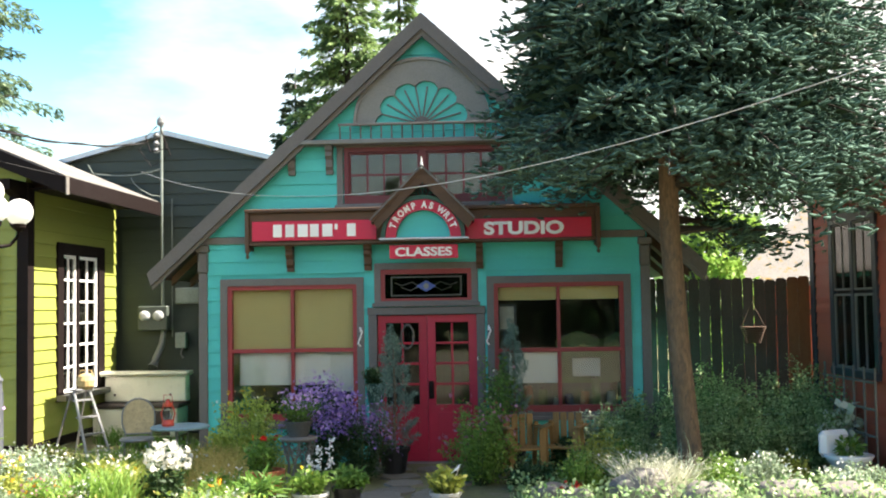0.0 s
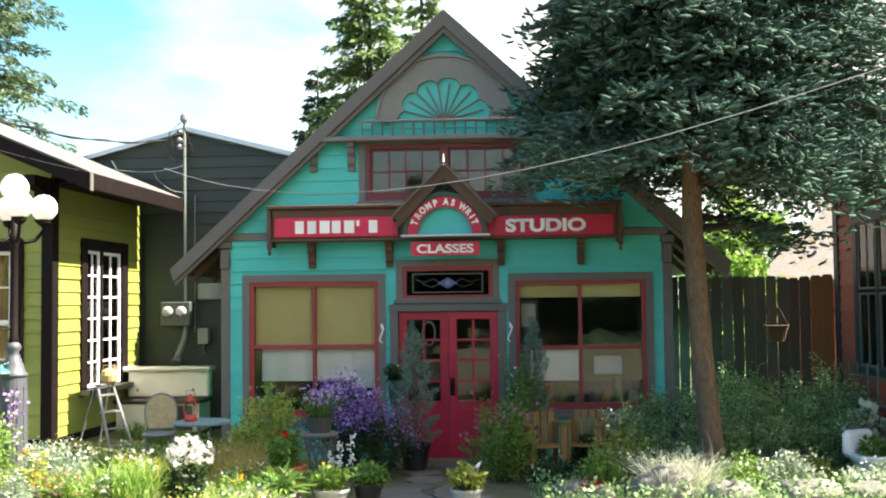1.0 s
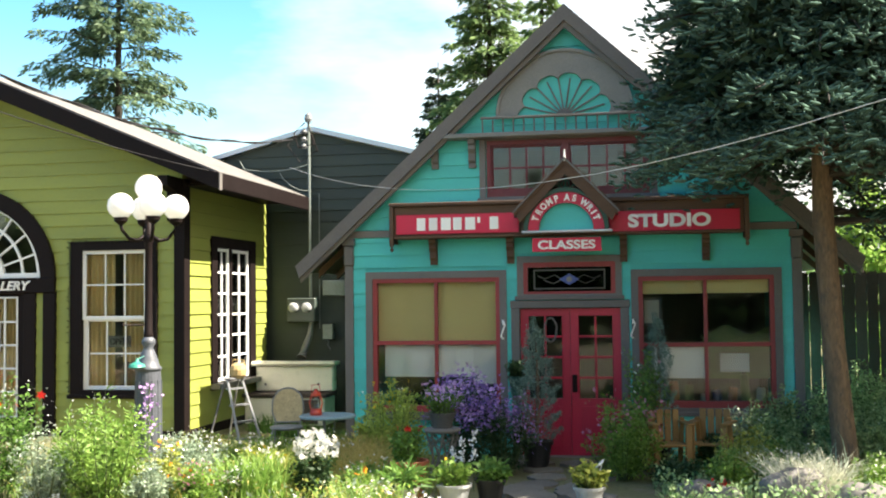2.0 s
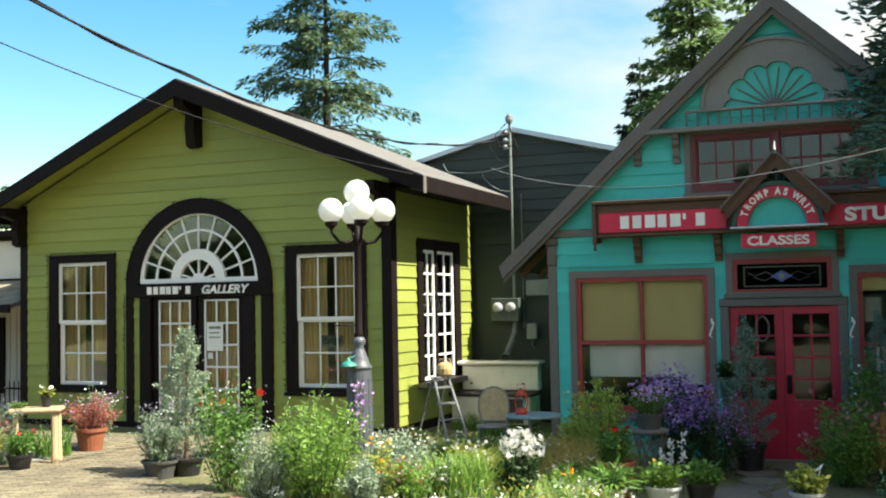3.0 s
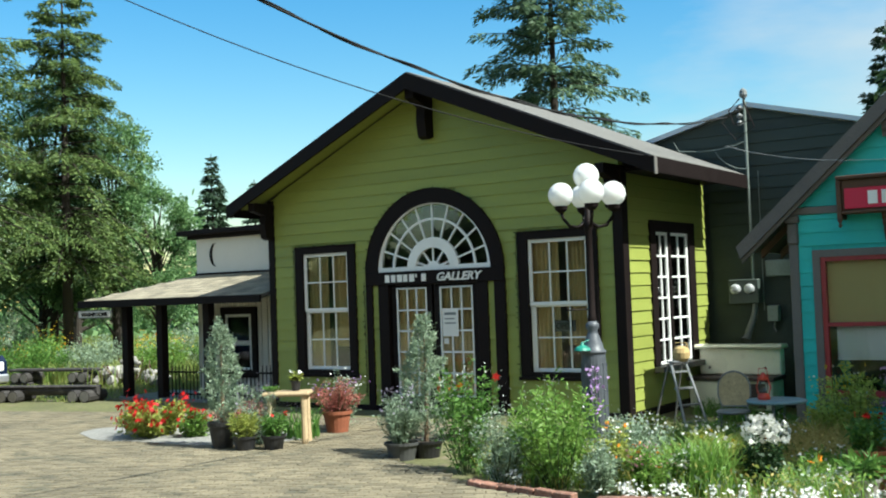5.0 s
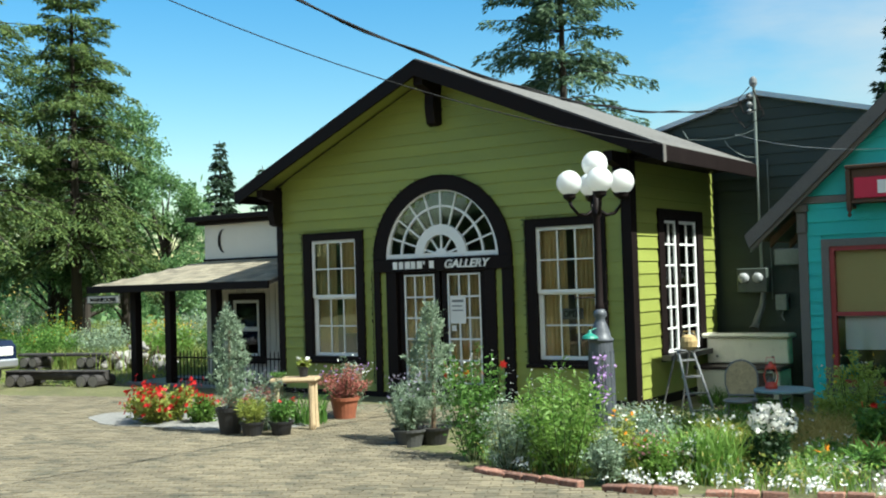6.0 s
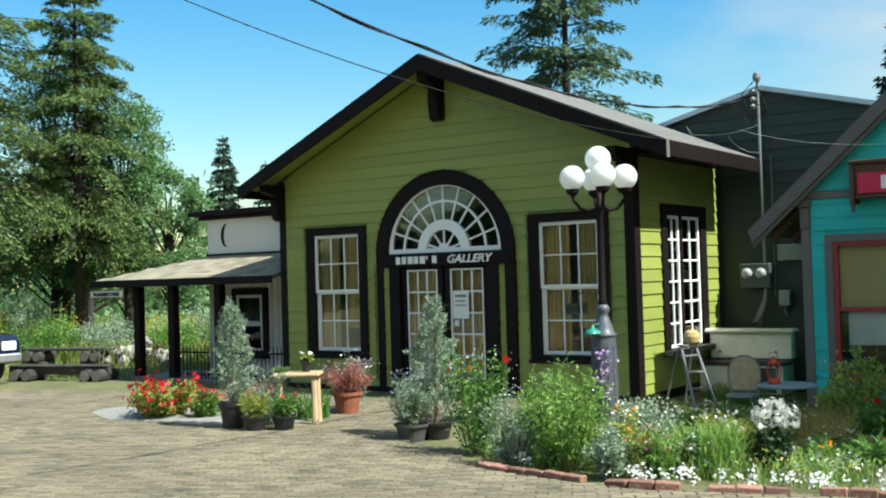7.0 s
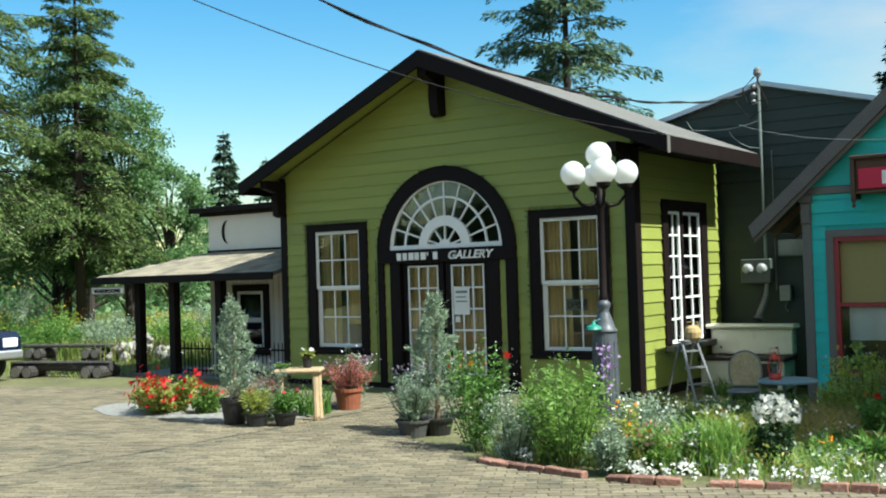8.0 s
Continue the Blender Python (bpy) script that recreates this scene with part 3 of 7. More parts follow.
# casement in the side wall
s = Shape().band([(SW0 + 0.20, SWZ0 + 0.10), (SW1 - 0.24, SWZ0 + 0.10), (SW1 - 0.24, SWZ1 - 0.16), (SW0 + 0.20, SWZ1 - 0.16)], [(SW0, SWZ0), (SW1, SWZ0), (SW1, SWZ1), (SW0, SWZ1)], -0.058, 0.10, True)
s.v = [(-y, x, z) for x, y, z in s.v]
cw = part("window", s, BLACK, green, "black cased casement window")
part("sill", Shape().box(0.06, 0.20, SW0 - 0.06, SW1 + 0.02, SWZ0 + 0.02, SWZ0 + 0.10, 0.006), GREYTRIM, cw)
part("mullion", Shape().box(-0.02, 0.055, 1.60, 1.68, SWZ0 + 0.10, SWZ1 - 0.16, 0.004), BLACK, cw)
sash(cw, 1.10, 1.60, 0.66, 2.69, -0.01, 2, 6, WHITE, bar=0.03, edge=0.05, axis="y")
sash(cw, 1.68, 2.42, 0.66, 2.69, -0.01, 2, 6, WHITE, bar=0.03, edge=0.05, axis="y")
siding(green, GREEN, 0.02, 5.21, rows_n, green_span, skirt)
siding(green, GREEN, 0.02, 3.55, 19, lambda z: (0.15, GB), [(SW0, SW1, SWZ0, SWZ1)], y=0.0, axis="y")

# ---- dark green shed behind, between the two houses ----
shed = thing("dark_green_shed", "dark green lapped-board shed with a metal-edged gable roof", "shed", pose(-5.655, 14.807, 0, 0, 0, -3.9))
SY = 3.45


def shed_span(z):
    half = 9.0 if z < 3.2 else (4.76 - z) / 0.256
    return max(-5.0, 0.8 - half), min(6.0, 0.8 + half)


part("wall", Shape().prism([(-5.0, -0.3), (6.0, -0.3), (6.0, 3.43), (0.8, 4.76), (-5.0, 3.28)], SY, SY + 0.15), SHEDGREEN, shed)
for side in (-1, 1):
    xo = 0.8 + side * 6.0
    line = [(0.8, 4.86), (xo, 4.86 - 6.0 * 0.256), (xo, 4.78 - 6.0 * 0.256), (0.8, 4.78)]
    part("roof_slope", Shape().prism(line if side < 0 else line[::-1], SY - 0.13, SY + 7), METALEDGE, shed, "grey metal roof slope")
siding(shed, SHEDGREEN, -0.2, 4.74, 26, lambda z: (0.05 if z < 3.3 else max(-3.0, shed_span(z)[0]), min(3.6, shed_span(z)[1])), [], y=SY)

# ---- turquoise house ----
teal = thing("turquoise_house", "steep-gabled turquoise clapboard shop house with red windows", "house", pose(-0.229, 15.35, 0, 0, 0, -2.5))
TX0, TX1, TZ0, TB = -3.20, 3.10, -0.40, 8.0
TS = 0.922


def teal_top(x):
    return 5.82 - TS * abs(x)


def teal_span(z):
    half = (5.82 - z) / TS
    return max(TX0, -half), min(TX1, half)


t_holes = [(-2.83, -0.97, 0.28, 2.18), (0.95, 2.76, 0.36, 2.16), (-0.70, 0.72, TZ0, 1.73), (-0.58, 0.58, 1.93, 2.30), (-1.14, 1.14, 3.36, 4.11)]
shell(teal, dict(x0=TX0, x1=TX1, mid=0.0, z0=TZ0, top=teal_top), 0.0, 0.12, TEAL, t_holes)
part("wall", Shape().box(TX0, TX0 + .12, 0.12, TB, TZ0, 2.5).box(TX1 - .12, TX1, 0.12, TB, TZ0, 2.5)
     .prism([(TX0 + .12, TZ0), (TX1 - .12, TZ0), (TX1 - .12, 2.5), (0, 5.5), (TX0 + .12, 2.5)], TB - .12, TB), TEAL, teal)
# unseen dark backing added so the rooms read dim through the glass
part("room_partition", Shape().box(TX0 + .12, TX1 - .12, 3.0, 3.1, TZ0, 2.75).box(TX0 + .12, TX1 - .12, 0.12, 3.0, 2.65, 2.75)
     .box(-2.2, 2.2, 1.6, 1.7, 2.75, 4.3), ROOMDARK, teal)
part("floor", Shape().box(TX0 + .12, TX1 - .12, 0.12, TB - .12, TZ0, -0.30), OLDWOOD, teal)
for side in (-1, 1):
    line = [(0, 5.96), (side * 3.88, 5.96 - 3.88 * TS), (side * 3.88, 5.88 - 3.88 * TS), (0, 5.88)]
    part("roof_slope", Shape().prism(line if side < 0 else line[::-1], -0.20, TB + .3), SHINGLE, teal, "brown shingled roof slope")
    line = [(0, 5.97), (side * 3.91, 5.97 - 3.91 * TS), (side * 3.85, 5.74 - 3.85 * TS), (0, 5.74)]
    part("rake_board", Shape().prism(line if side < 0 else line[::-1], -0.26, -0.205), RAKEGREY, teal, "weathered grey rake board")
    line = [(0, 5.76), (side * 3.85, 5.76 - 3.85 * TS), (side * 3.85, 5.68 - 3.85 * TS), (0, 5.65)]
    part("rake_moulding", Shape().prism(line if side < 0 else line[::-1], -0.20, -0.15), GREYTRIM, teal)
    line = [(0, 5.875), (side * 3.85, 5.875 - 3.85 * TS), (side * 3.85, 5.84 - 3.85 * TS), (0, 5.84)]
    part("soffit", Shape().prism(line if side < 0 else line[::-1], -0.20, TB), OLDWOOD, teal)
    for yy in (0.4, 1.4, 2.4):
        line = [(side * 3.15, 5.78 - 3.15 * TS), (side * 3.75, 5.78 - 3.75 * TS), (side * 3.75, 5.66 - 3.75 * TS), (side * 3.15, 5.66 - 3.15 * TS)]
        part("rafter_tail", Shape().prism(line if side < 0 else line[::-1], yy, yy + 0.09), OLDWOOD, teal)
for a, b in ((TX0 - .03, -3.105), (3.0, TX1 + .03)):
    part("corner_board", Shape().box(a, b, -0.05, 0.10, TZ0, 2.76, 0.006), GREYTRIM, teal)
    part("corner_cap", Shape().box(a - .03, b + .03, -0.10, 0.08, 2.66, 2.76, 0.01).box(a - .01, b + .01, -0.08, 0.06, 2.36, 2.66, 0.02), GREYTRIM, teal)
part("band_board", Shape().box(TX0 + .02, TX1 - .02, -0.062, -0.004, 2.765, 2.865, 0.006), GREYTRIM, teal)
part("gable_ledge", Shape().box(-1.74, 1.74, -0.26, -0.004, 4.135, 4.20, 0.01), FANGREY, teal, "weathered grey ledge across the gable")
for x in (-1.88, -1.34, 1.34, 1.88):
    corbel(teal, x, -0.02, 4.132, 0.40, 0.17, 0.10, GREYTRIM)
for x in (-1.91, -0.81, 0.76, 1.87):
    corbel(teal, x, -0.02, 2.72, 0.36, 0.20, 0.10, OLDWOOD)
# spindle rail and scalloped fan in the gable
rail = part("gable_rail", Shape().box(-1.20, 1.20, -0.21, -0.17, 4.395, 4.43, 0.006), GREYTRIM, teal)
for i in range(17):
    x = -1.17 + i * 0.146
    part("spindle", Shape().lathe([(0.010, 0), (0.014, 0.05), (0.009, 0.10), (0.014, 0.15), (0.010, 0.195)], (x, -0.19, 4.20), 6), GREYTRIM, rail)
outer = arc(-0.02, 4.42, 0.95, 0, 180, 132, 0.93)
inner = []
for i in range(133):
    a = 180 * i / 132
    k = abs(math.sin(radians(a) * 5.5))
    r = 0.575 + 0.085 * (1 - (1 - k) ** 1.6)
    inner.append((-0.02 + r * math.cos(radians(a)), 4.42 + r * 0.93 * math.sin(radians(a))))
fan2 = part("gable_fan", Shape().band(inner, outer, -0.10, -0.036), FANGREY, teal, "grey half-round panel with a scalloped cut-out")
part("panel", Shape().prism(arc(-0.02, 4.42, 0.70, 0, 180, 30), -0.045, -0.036), TEAL, fan2)
for i in range(1, 11):
    a = radians(180 / 11 * i)
    c, s_ = math.cos(a), math.sin(a)
    pts = [(-0.02 + c * r - sg * s_ * 0.010, 4.42 + (s_ * r) * 0.93 + sg * c * 0.010) for r, sg in ((0.08, 1), (0.08, -1), (0.58, -1), (0.58, 1))]
    part("spoke", Shape().prism(pts, -0.07, -0.046), GREYTRIM, fan2)
part("hub", Shape().prism(arc(-0.02, 4.42, 0.11, 0, 180, 14), -0.08, -0.046), GREYTRIM, fan2)
rim = part("fan_rim", Shape().band(arc(-0.02, 4.42, 0.93, 0, 180, 48, 0.91), arc(-0.02, 4.42, 0.97, 0, 180, 48, 0.95), -0.13, -0.10), FANGREY, fan2)
# attic window
aw = casing(teal, -1.24, 1.24, 3.25, 4.132, 0.0, 0.085, GREYTRIM, head=0.02, foot=0.06, out=0.055)
part("frame", Shape().box(-1.14, -1.08, -0.03, 0.08, 3.31, 4.11).box(1.08, 1.14, -0.03, 0.08, 3.31, 4.11).box(-0.07, 0.03, -0.05, 0.08, 3.31, 4.11).box(-1.08, -.07, -0.03, 0.08, 4.045, 4.11).box(.03, 1.08, -0.03, 0.08, 4.045, 4.11)
     .box(-1.08, -.07, -0.03, 0.08, 3.31, 3.40).box(.03, 1.08, -0.03, 0.08, 3.31, 3.40), DARKRED, aw)
sash(aw, -1.08, -0.07, 3.40, 4.045, 0.05, 4, 2, DARKRED, bar=0.03, edge=0.03)
sash(aw, 0.03, 1.08, 3.40, 4.045, 0.05, 4, 2, DARKRED, bar=0.03, edge=0.03)
# shop windows
for (a, b, z0, z1, mid, bar_z) in ((-2.92, -0.88, 0.17, 2.27, -1.90, 1.25), (0.85, 2.86, 0.25, 2.25, 1.85, 1.21)):
    w = casing(teal, a, b, z0, z1, 0.0, 0.10, GREYTRIM, foot=0.10, out=0.055)
    x0, x1, y0, y1 = a + 0.10, b - 0.10, z0 + 0.10, z1 - 0.10
    part("frame", Shape().band([(x0 + .06, y0 + .09), (x1 - .06, y0 + .09), (x1 - .06, y1 - .06), (x0 + .06, y1 - .06)], [(x0, y0), (x1, y0), (x1, y1), (x0, y1)], -.03, .08, True), REDFRAME, w, "faded red window frame")
    part("mullion", Shape().box(mid - .025, mid + .025, -.02, .06, y0 + .09, y1 - .06, .004), REDFRAME, w)
    part("crossbar", Shape().box(x0 + .06, x1 - .06, -.024, .055, bar_z - .028, bar_z + .028, .004), REDFRAME, w)
    for p, q in ((x0 + .06, mid - .025), (mid + .025, x1 - .06)):
        for r, t_ in ((y0 + .09, bar_z - .028), (bar_z + .028, y1 - .06)):
            g = part("pane", Shape().box(p, q, 0.02, 0.024, r, t_), GLASS, w)
            g.visible_shadow = False
    if a < 0:
        for p, q in ((x0 + .05, mid - .01), (mid + .01, x1 - .05)):
            part("blind", Shape().box(p, q, 0.085, 0.09, bar_z - 0.02, y1 + .04), BLIND, w, "straw-coloured blind pulled half down")
        curtain(w, x0 + 0.14, x1 - 0.05, 0.76, bar_z + 0.02, 0.12, CLOTH, 5, 0.006, "cloth")
        part("paper", Shape().box(x1 - 0.40, x1 - 0.05, 0.075, 0.08, 0.66, 1.17), SIGNWHITE, w, "white paper in the window")
    else:
        for p, q in ((x0 + .05, mid - .01), (mid + .01, x1 - .05)):
            part("blind", Shape().box(p, q, 0.085, 0.09, y1 - 0.24, y1 + .04), BLIND, w, "straw-coloured blind mostly rolled up")
        part("cloth", Shape().box(x0 + .20, mid - .02, 0.12, 0.125, 0.74, 1.17).box(mid + 0.22, mid + 0.62, 0.55, 0.56, 0.80, 1.06), CLOTH, w)
        part("shelf", Shape().box(x0, x1, 0.15, 0.5, y0 - .02, y0 + .02), OLDWOOD, w)
# goods on the shelf behind the shop window, seen dimly through the glass
GOODS = [mat("indigo_cloth", (0.05, 0.06, 0.16), 0.9, 0.3, 12, 70, 0.3), mat("oatmeal_cloth", (0.50, 0.46, 0.38), 0.9, 0.3, 12, 70, 0.3),
         mat("moss_cloth", (0.16, 0.19, 0.08), 0.9, 0.3, 12, 70, 0.3), mat("rust_cloth", (0.30, 0.10, 0.05), 0.9, 0.3, 12, 70, 0.3)]
T_M = pose(-0.229, 15.35, 0, 0, 0, -2.5)
rk = random.Random(8)
for k in range(9):
    x = 1.06 + k * .19
    bolt = thing("cloth_bolt", "rolled bolt of woven cloth on the shop window shelf", "cloth", T_M @ pose(x, .30 + rk.uniform(-.06, .06), .372, 0, rk.uniform(-8, 8), 0), group="cloth bolts in the shop window")
    h = rk.uniform(.12, .42)
    part("roll", Shape().lathe([(.055, 0), (.062, .02), (.060, h - .02), (.05, h)], n=12), GOODS[(k * 3 + 1) % 4], bolt)
    part("core", Shape().lathe([(.02, h), (.02, h + .03), (.012, h + .03)], n=10), OLDWOOD, bolt)
pr = thing("framed_print", "small pale framed print hung inside the shop window", "picture", T_M @ pose(1.13, .14, 1.66, 0, 0, 0))
part("frame", Shape().band([(-.10, -.16), (.10, -.16), (.10, .16), (-.10, .16)], [(-.13, -.19), (.13, -.19), (.13, .19), (-.13, .19)], -.01, .01, True), GREYTRIM, pr)
part("sheet", Shape().box(-.10, .10, 0, .004, -.16, .16), GOODS[1], pr)
loom = thing("display_table", "cloth-draped table inside the shop window", "table", T_M @ pose(2.3, .95, -.30, 0, 0, 0))
part("top", Shape().box(-.45, .45, -.3, .3, 1.55, 1.60, .01), OLDWOOD, loom)
part("drape", Shape().prism([(-.46, 1.0)] + [(-.46 + .115 * i, 1.62 + .14 * math.sin(i * .55) ** 2) for i in range(9)] + [(.46, 1.0)][::1], -.32, -.29), GOODS[2], loom, "moss green cloth drape")
for sx in (-.4, .4):
    for sy in (-.25, .25):
        part("leg", Shape().box(sx - .03, sx + .03, sy - .03, sy + .03, 0, 1.55), OLDWOOD, loom)
# transom with leaded glass
tr = casing(teal, -0.73, 0.73, 1.855, 2.46, 0.0, 0.09, GREYTRIM, foot=0.07, out=0.045)
part("frame", Shape().box(-.64, -.58, -0.03, 0.08, 1.925, 2.37).box(.58, .64, -0.03, 0.08, 1.925, 2.37).box(-.58, .58, -0.03, 0.08, 2.30, 2.37).box(-.58, .58, -0.03, .08, 1.925, 1.96), REDFRAME, tr)
part("pane", Shape().box(-.58, .58, 0.02, 0.026, 1.96, 2.30), DARKGLASS, tr, "dark leaded glass pane")
LEAD = mat("dull_lead", (0.09, 0.09, 0.085), 0.5, 0.2, 10, 50, 0.1, metal=0.6)
BLUEGLASS = mat("pale_blue_glass", (0.10, 0.14, 0.38), 0.2, 0.3, 20, 60, 0.0)
ld = Shape()
ld.band([(-.48, 2.01), (.48, 2.01), (.48, 2.25), (-.48, 2.25)], [(-.50, 1.99), (.50, 1.99), (.50, 2.27), (-.50, 2.27)], 0.008, 0.019, True)
for sg in (-1, 1):
    ld.tube([(sg * .10, .012, 2.13), (sg * .20, .012, 2.19), (sg * .34, .012, 2.14), (sg * .44, .012, 2.18)], 0.008, 5)
    ld.tube([(sg * .10, .012, 2.13), (sg * .22, .012, 2.07), (sg * .36, .012, 2.12)], 0.008, 5)
part("leading", ld, LEAD, tr)
part("medallion", Shape().prism([(0, 2.05), (.07, 2.09), (.14, 2.13), (.07, 2.17), (0, 2.21), (-.07, 2.17), (-.14, 2.13), (-.07, 2.09)], 0.004, 0.019), BLUEGLASS, tr)
part("medallion_eye", Shape().ball((0, 0.004, 2.13), 0.04, 10, 6, (1, .2, 1)), FANGREY, tr)
# double door
dc = Shape().box(-.82, -.70, -.05, .12, TZ0, 1.73, .006).box(.70, .82, -.05, .12, TZ0, 1.73, .006).box(-.83, .83, -.056, .12, 1.73, 1.835, .006)
door = part("door_case", dc, GREYTRIM, teal, "grey cased double doorway")
part("threshold", Shape().box(-.75, .75, -.14, .1, TZ0, -.325, .01), GREYTRIM, door)
for a, b, hinge in ((-.695, .0, -1), (.006, .70, 1)):
    lf = Shape().band([(a + .11, .46), (b - .11, .46), (b - .11, 1.62), (a + .11, 1.62)], [(a, -.32), (b, -.32), (b, 1.72), (a, 1.72)], .02, .065, True)
    leaf = part("door", lf, RED, teal, "crimson half-glazed door leaf")
    part("panel", Shape().box(a + .14, b - .14, .006, .019, -.2, .36, .02), RED, leaf)
    sash(leaf, a + .10, b - .10, .45, 1.63, .06, 2, 4, RED, bar=.03, edge=.015)
hd = part("door_handle", Shape().box(.02, .09, .0, .02, .55, .80, .01).tube([(.055, 0, .75), (.055, -.05, .72), (.055, -.05, .62), (.055, 0, .59)], .012), BLACK, teal, "black iron door handle and plate")
# shop sign across the front
sg_ = part("sign_board", Shape().box(-2.436, 2.366, -.30, -.26, 2.762, 3.178, .008), OLDWOOD, teal, "dark wooden sign board on brackets")
part("lower_rail", Shape().box(-2.436, 2.366, -.34, -.004, 2.725, 2.76, .008), OLDWOOD, sg_)
part("upper_rail", Shape().box(-2.50, 2.43, -.36, -.004, 3.18, 3.23, .008), OLDWOOD, sg_)
for x in (-2.47, 2.40):
    part("end_board", Shape().box(x - .03, x + .03, -.34, -.004, 2.66, 3.178, .008), OLDWOOD, sg_)
for x in (-2.47, 2.40):
    part("finial", Shape().lathe([(.005, -.10), (.03, -.07), (.012, -.04), (.035, 0), (.035, .03)], (x, -.30, 2.64), 10), OLDWOOD, sg_, smooth=True)
for a, b, z0 in ((-2.40, -.66, 2.785), (.57, 2.31, 2.765)):
    part("sign_panel", Shape().box(a, b, -.325, -.302, z0, z0 + .275, .006), SIGNRED, sg_, "red enamelled sign panel")
for i, wd in enumerate((.12, .12, .14, .12, .14, .04, .12)):
    x = -2.10 + i * .172
    part("name_bar", Shape().box(x, x + wd, -.338, -.326, 2.835 if wd > .05 else 2.93, 3.01), SIGNWHITE, sg_)
lettering("sign_letters", "STUDIO", .165, 1.10, SIGNWHITE, sg_, 1.38, -.327, 2.825, heavy=.010)
# little gabled hood with the arch
hood = part("hood", Shape().prism([(0, 3.76), (-.70, 3.04), (-.70, 2.98), (0, 3.69)], -.62, -.02).prism([(0, 3.76), (0, 3.69), (.70, 2.98), (.70, 3.04)], -.62, -.02), OLDWOOD, teal, "small brown gabled hood over the door")
for side in (-1, 1):
    line = [(0, 3.775), (side * .72, 3.035), (side * .72, 3.01), (0, 3.74)]
    part("edge_strip", Shape().prism(line if side < 0 else line[::-1], -.645, -.60), GREYTRIM, hood)
    line = [(0, 3.71), (side * .68, 3.01), (side * .62, 2.90), (0, 3.54)]
    part("barge_board", Shape().prism(line if side < 0 else line[::-1], -.60, -.57), OLDWOOD, hood)
    for k in range(5):
        p0, p1 = 0.12 + k * .12, 0.20 + k * .12
        line = [(side * p0, 3.80 - p0 * 1.03), (side * p1, 3.80 - p1 * 1.03), (side * p1, 3.76 - p1 * 1.03), (side * p0, 3.76 - p0 * 1.03)]
        part("shingle", Shape().prism(line if side < 0 else line[::-1], -.63, -.02), OLDWOOD, hood)
part("finial", Shape().lathe([(.012, 0), (.018, .05), (.004, .16)], (0, -.62, 3.72), 8), SIGNWHITE, hood)
DKGREEN = mat("dark_green_paint", (0.015, 0.06, 0.04), 0.5, 0.2, 5, 50, 0.15)
part("arch_frame", Shape().band(arc(0, 2.79, .52, 0, 180, 30), arc(0, 2.79, .575, 0, 180, 30), -.55, -.44), DKGREEN, hood)
fret = Shape()
for i in range(5):
    x = -.24 + i * .12
    fret.tube([(x + .05 * math.cos(q), -.5, 3.42 - abs(x) * .55 + .05 * math.sin(q)) for q in [2 * math.pi * k / 10 for k in range(11)]], .011, 5)
fret.tube([(-.34, -.5, 3.28), (0, -.5, 3.36), (.34, -.5, 3.28)], .012, 5).tube([(0, -.5, 3.36), (0, -.5, 3.58)], .012, 5)
part("fretwork", fret, DKGREEN, hood, "dark green fretwork in the hood gable")
part("arch_ring", Shape().band(arc(0, 2.79, .37, 0, 180, 30), arc(0, 2.79, .515, 0, 180, 30), -.53, -.49), SIGNRED, hood, "red arched sign ring")
part("arch_panel", Shape().prism(arc(0, 2.79, .372, 0, 180, 24), -.44, -.40), TEAL, hood)
arc_lettering("sign_letters", "TROMP AS WRIT", .085, 150, .402, SIGNWHITE, hood, 0, -.531, 2.79)
part("shelf", Shape().box(-.60, .62, -.58, -.36, 2.755, 2.785, .006), METALEDGE, hood)
cp = part("class_panel", Shape().box(-.47, .47, -.46, -.43, 2.50, 2.69, .006), SIGNRED, teal, "small red sign panel under the hood")
lettering("sign_letters", "CLASSES", .115, .78, SIGNWHITE, cp, 0, -.461, 2.538, heavy=.005)
# curled iron hooks beside the door
for x in (-.93, .87):
    part("iron_hook", Shape().tube([(x, -.06, 1.50), (x, -.10, 1.56), (x + .03, -.12, 1.50), (x, -.11, 1.42), (x - .03, -.10, 1.34), (x, -.06, 1.30)], .013, 6), SIGNWHITE, teal, "white curled wall hook")
siding(teal, TEAL, TZ0, 5.78, 34, teal_span, [(-2.92, -.88, .17, 2.27), (.85, 2.86, .25, 2.25), (-.82, .82, -1, 1.83), (-.73, .73, 1.85, 2.46), (-1.24, 1.24, 3.25, 4.13)])

# strings of little lights stapled along the black trim of the green house
bulbs = Shape()


def bulb_row(pts, step=.07):
    for (x0, z0), (x1, z1) in zip(pts, pts[1:]):
        n_ = max(1, int(math.hypot(x1 - x0, z1 - z0) / step))
        for q in range(n_):
            x, z = x0 + (x1 - x0) * q / n_ + random.uniform(-.012, .012), z0 + (z1 - z0) * q / n_ + random.uniform(-.012, .012)
            a = random.uniform(0, 6.28)
            dx, dz = .034 * math.cos(a), .034 * math.sin(a)
            bulbs.tube([(x, -.075, z), (x + dx, -.09, z + dz)], .007, 4)
    bulbs.tube([(x, -.075, z) for x, z in pts], .006, 4)


bulb_row(arc(ARCH_C, ARCH_Z, ARCH_R, 0, 180, 40))
for a, b in WIN:
    bulb_row([(a, .6), (a, 2.75), (b, 2.75), (b, .6)])
bulb_row([(-4.68, .2), (-4.68, 2.1)])
bulb_row([(-1.95, .2), (-1.95, 2.1)])
part("light_string", bulbs, BLACK, green, "black strings of tiny unlit bulbs")["kind"] = "stuff"
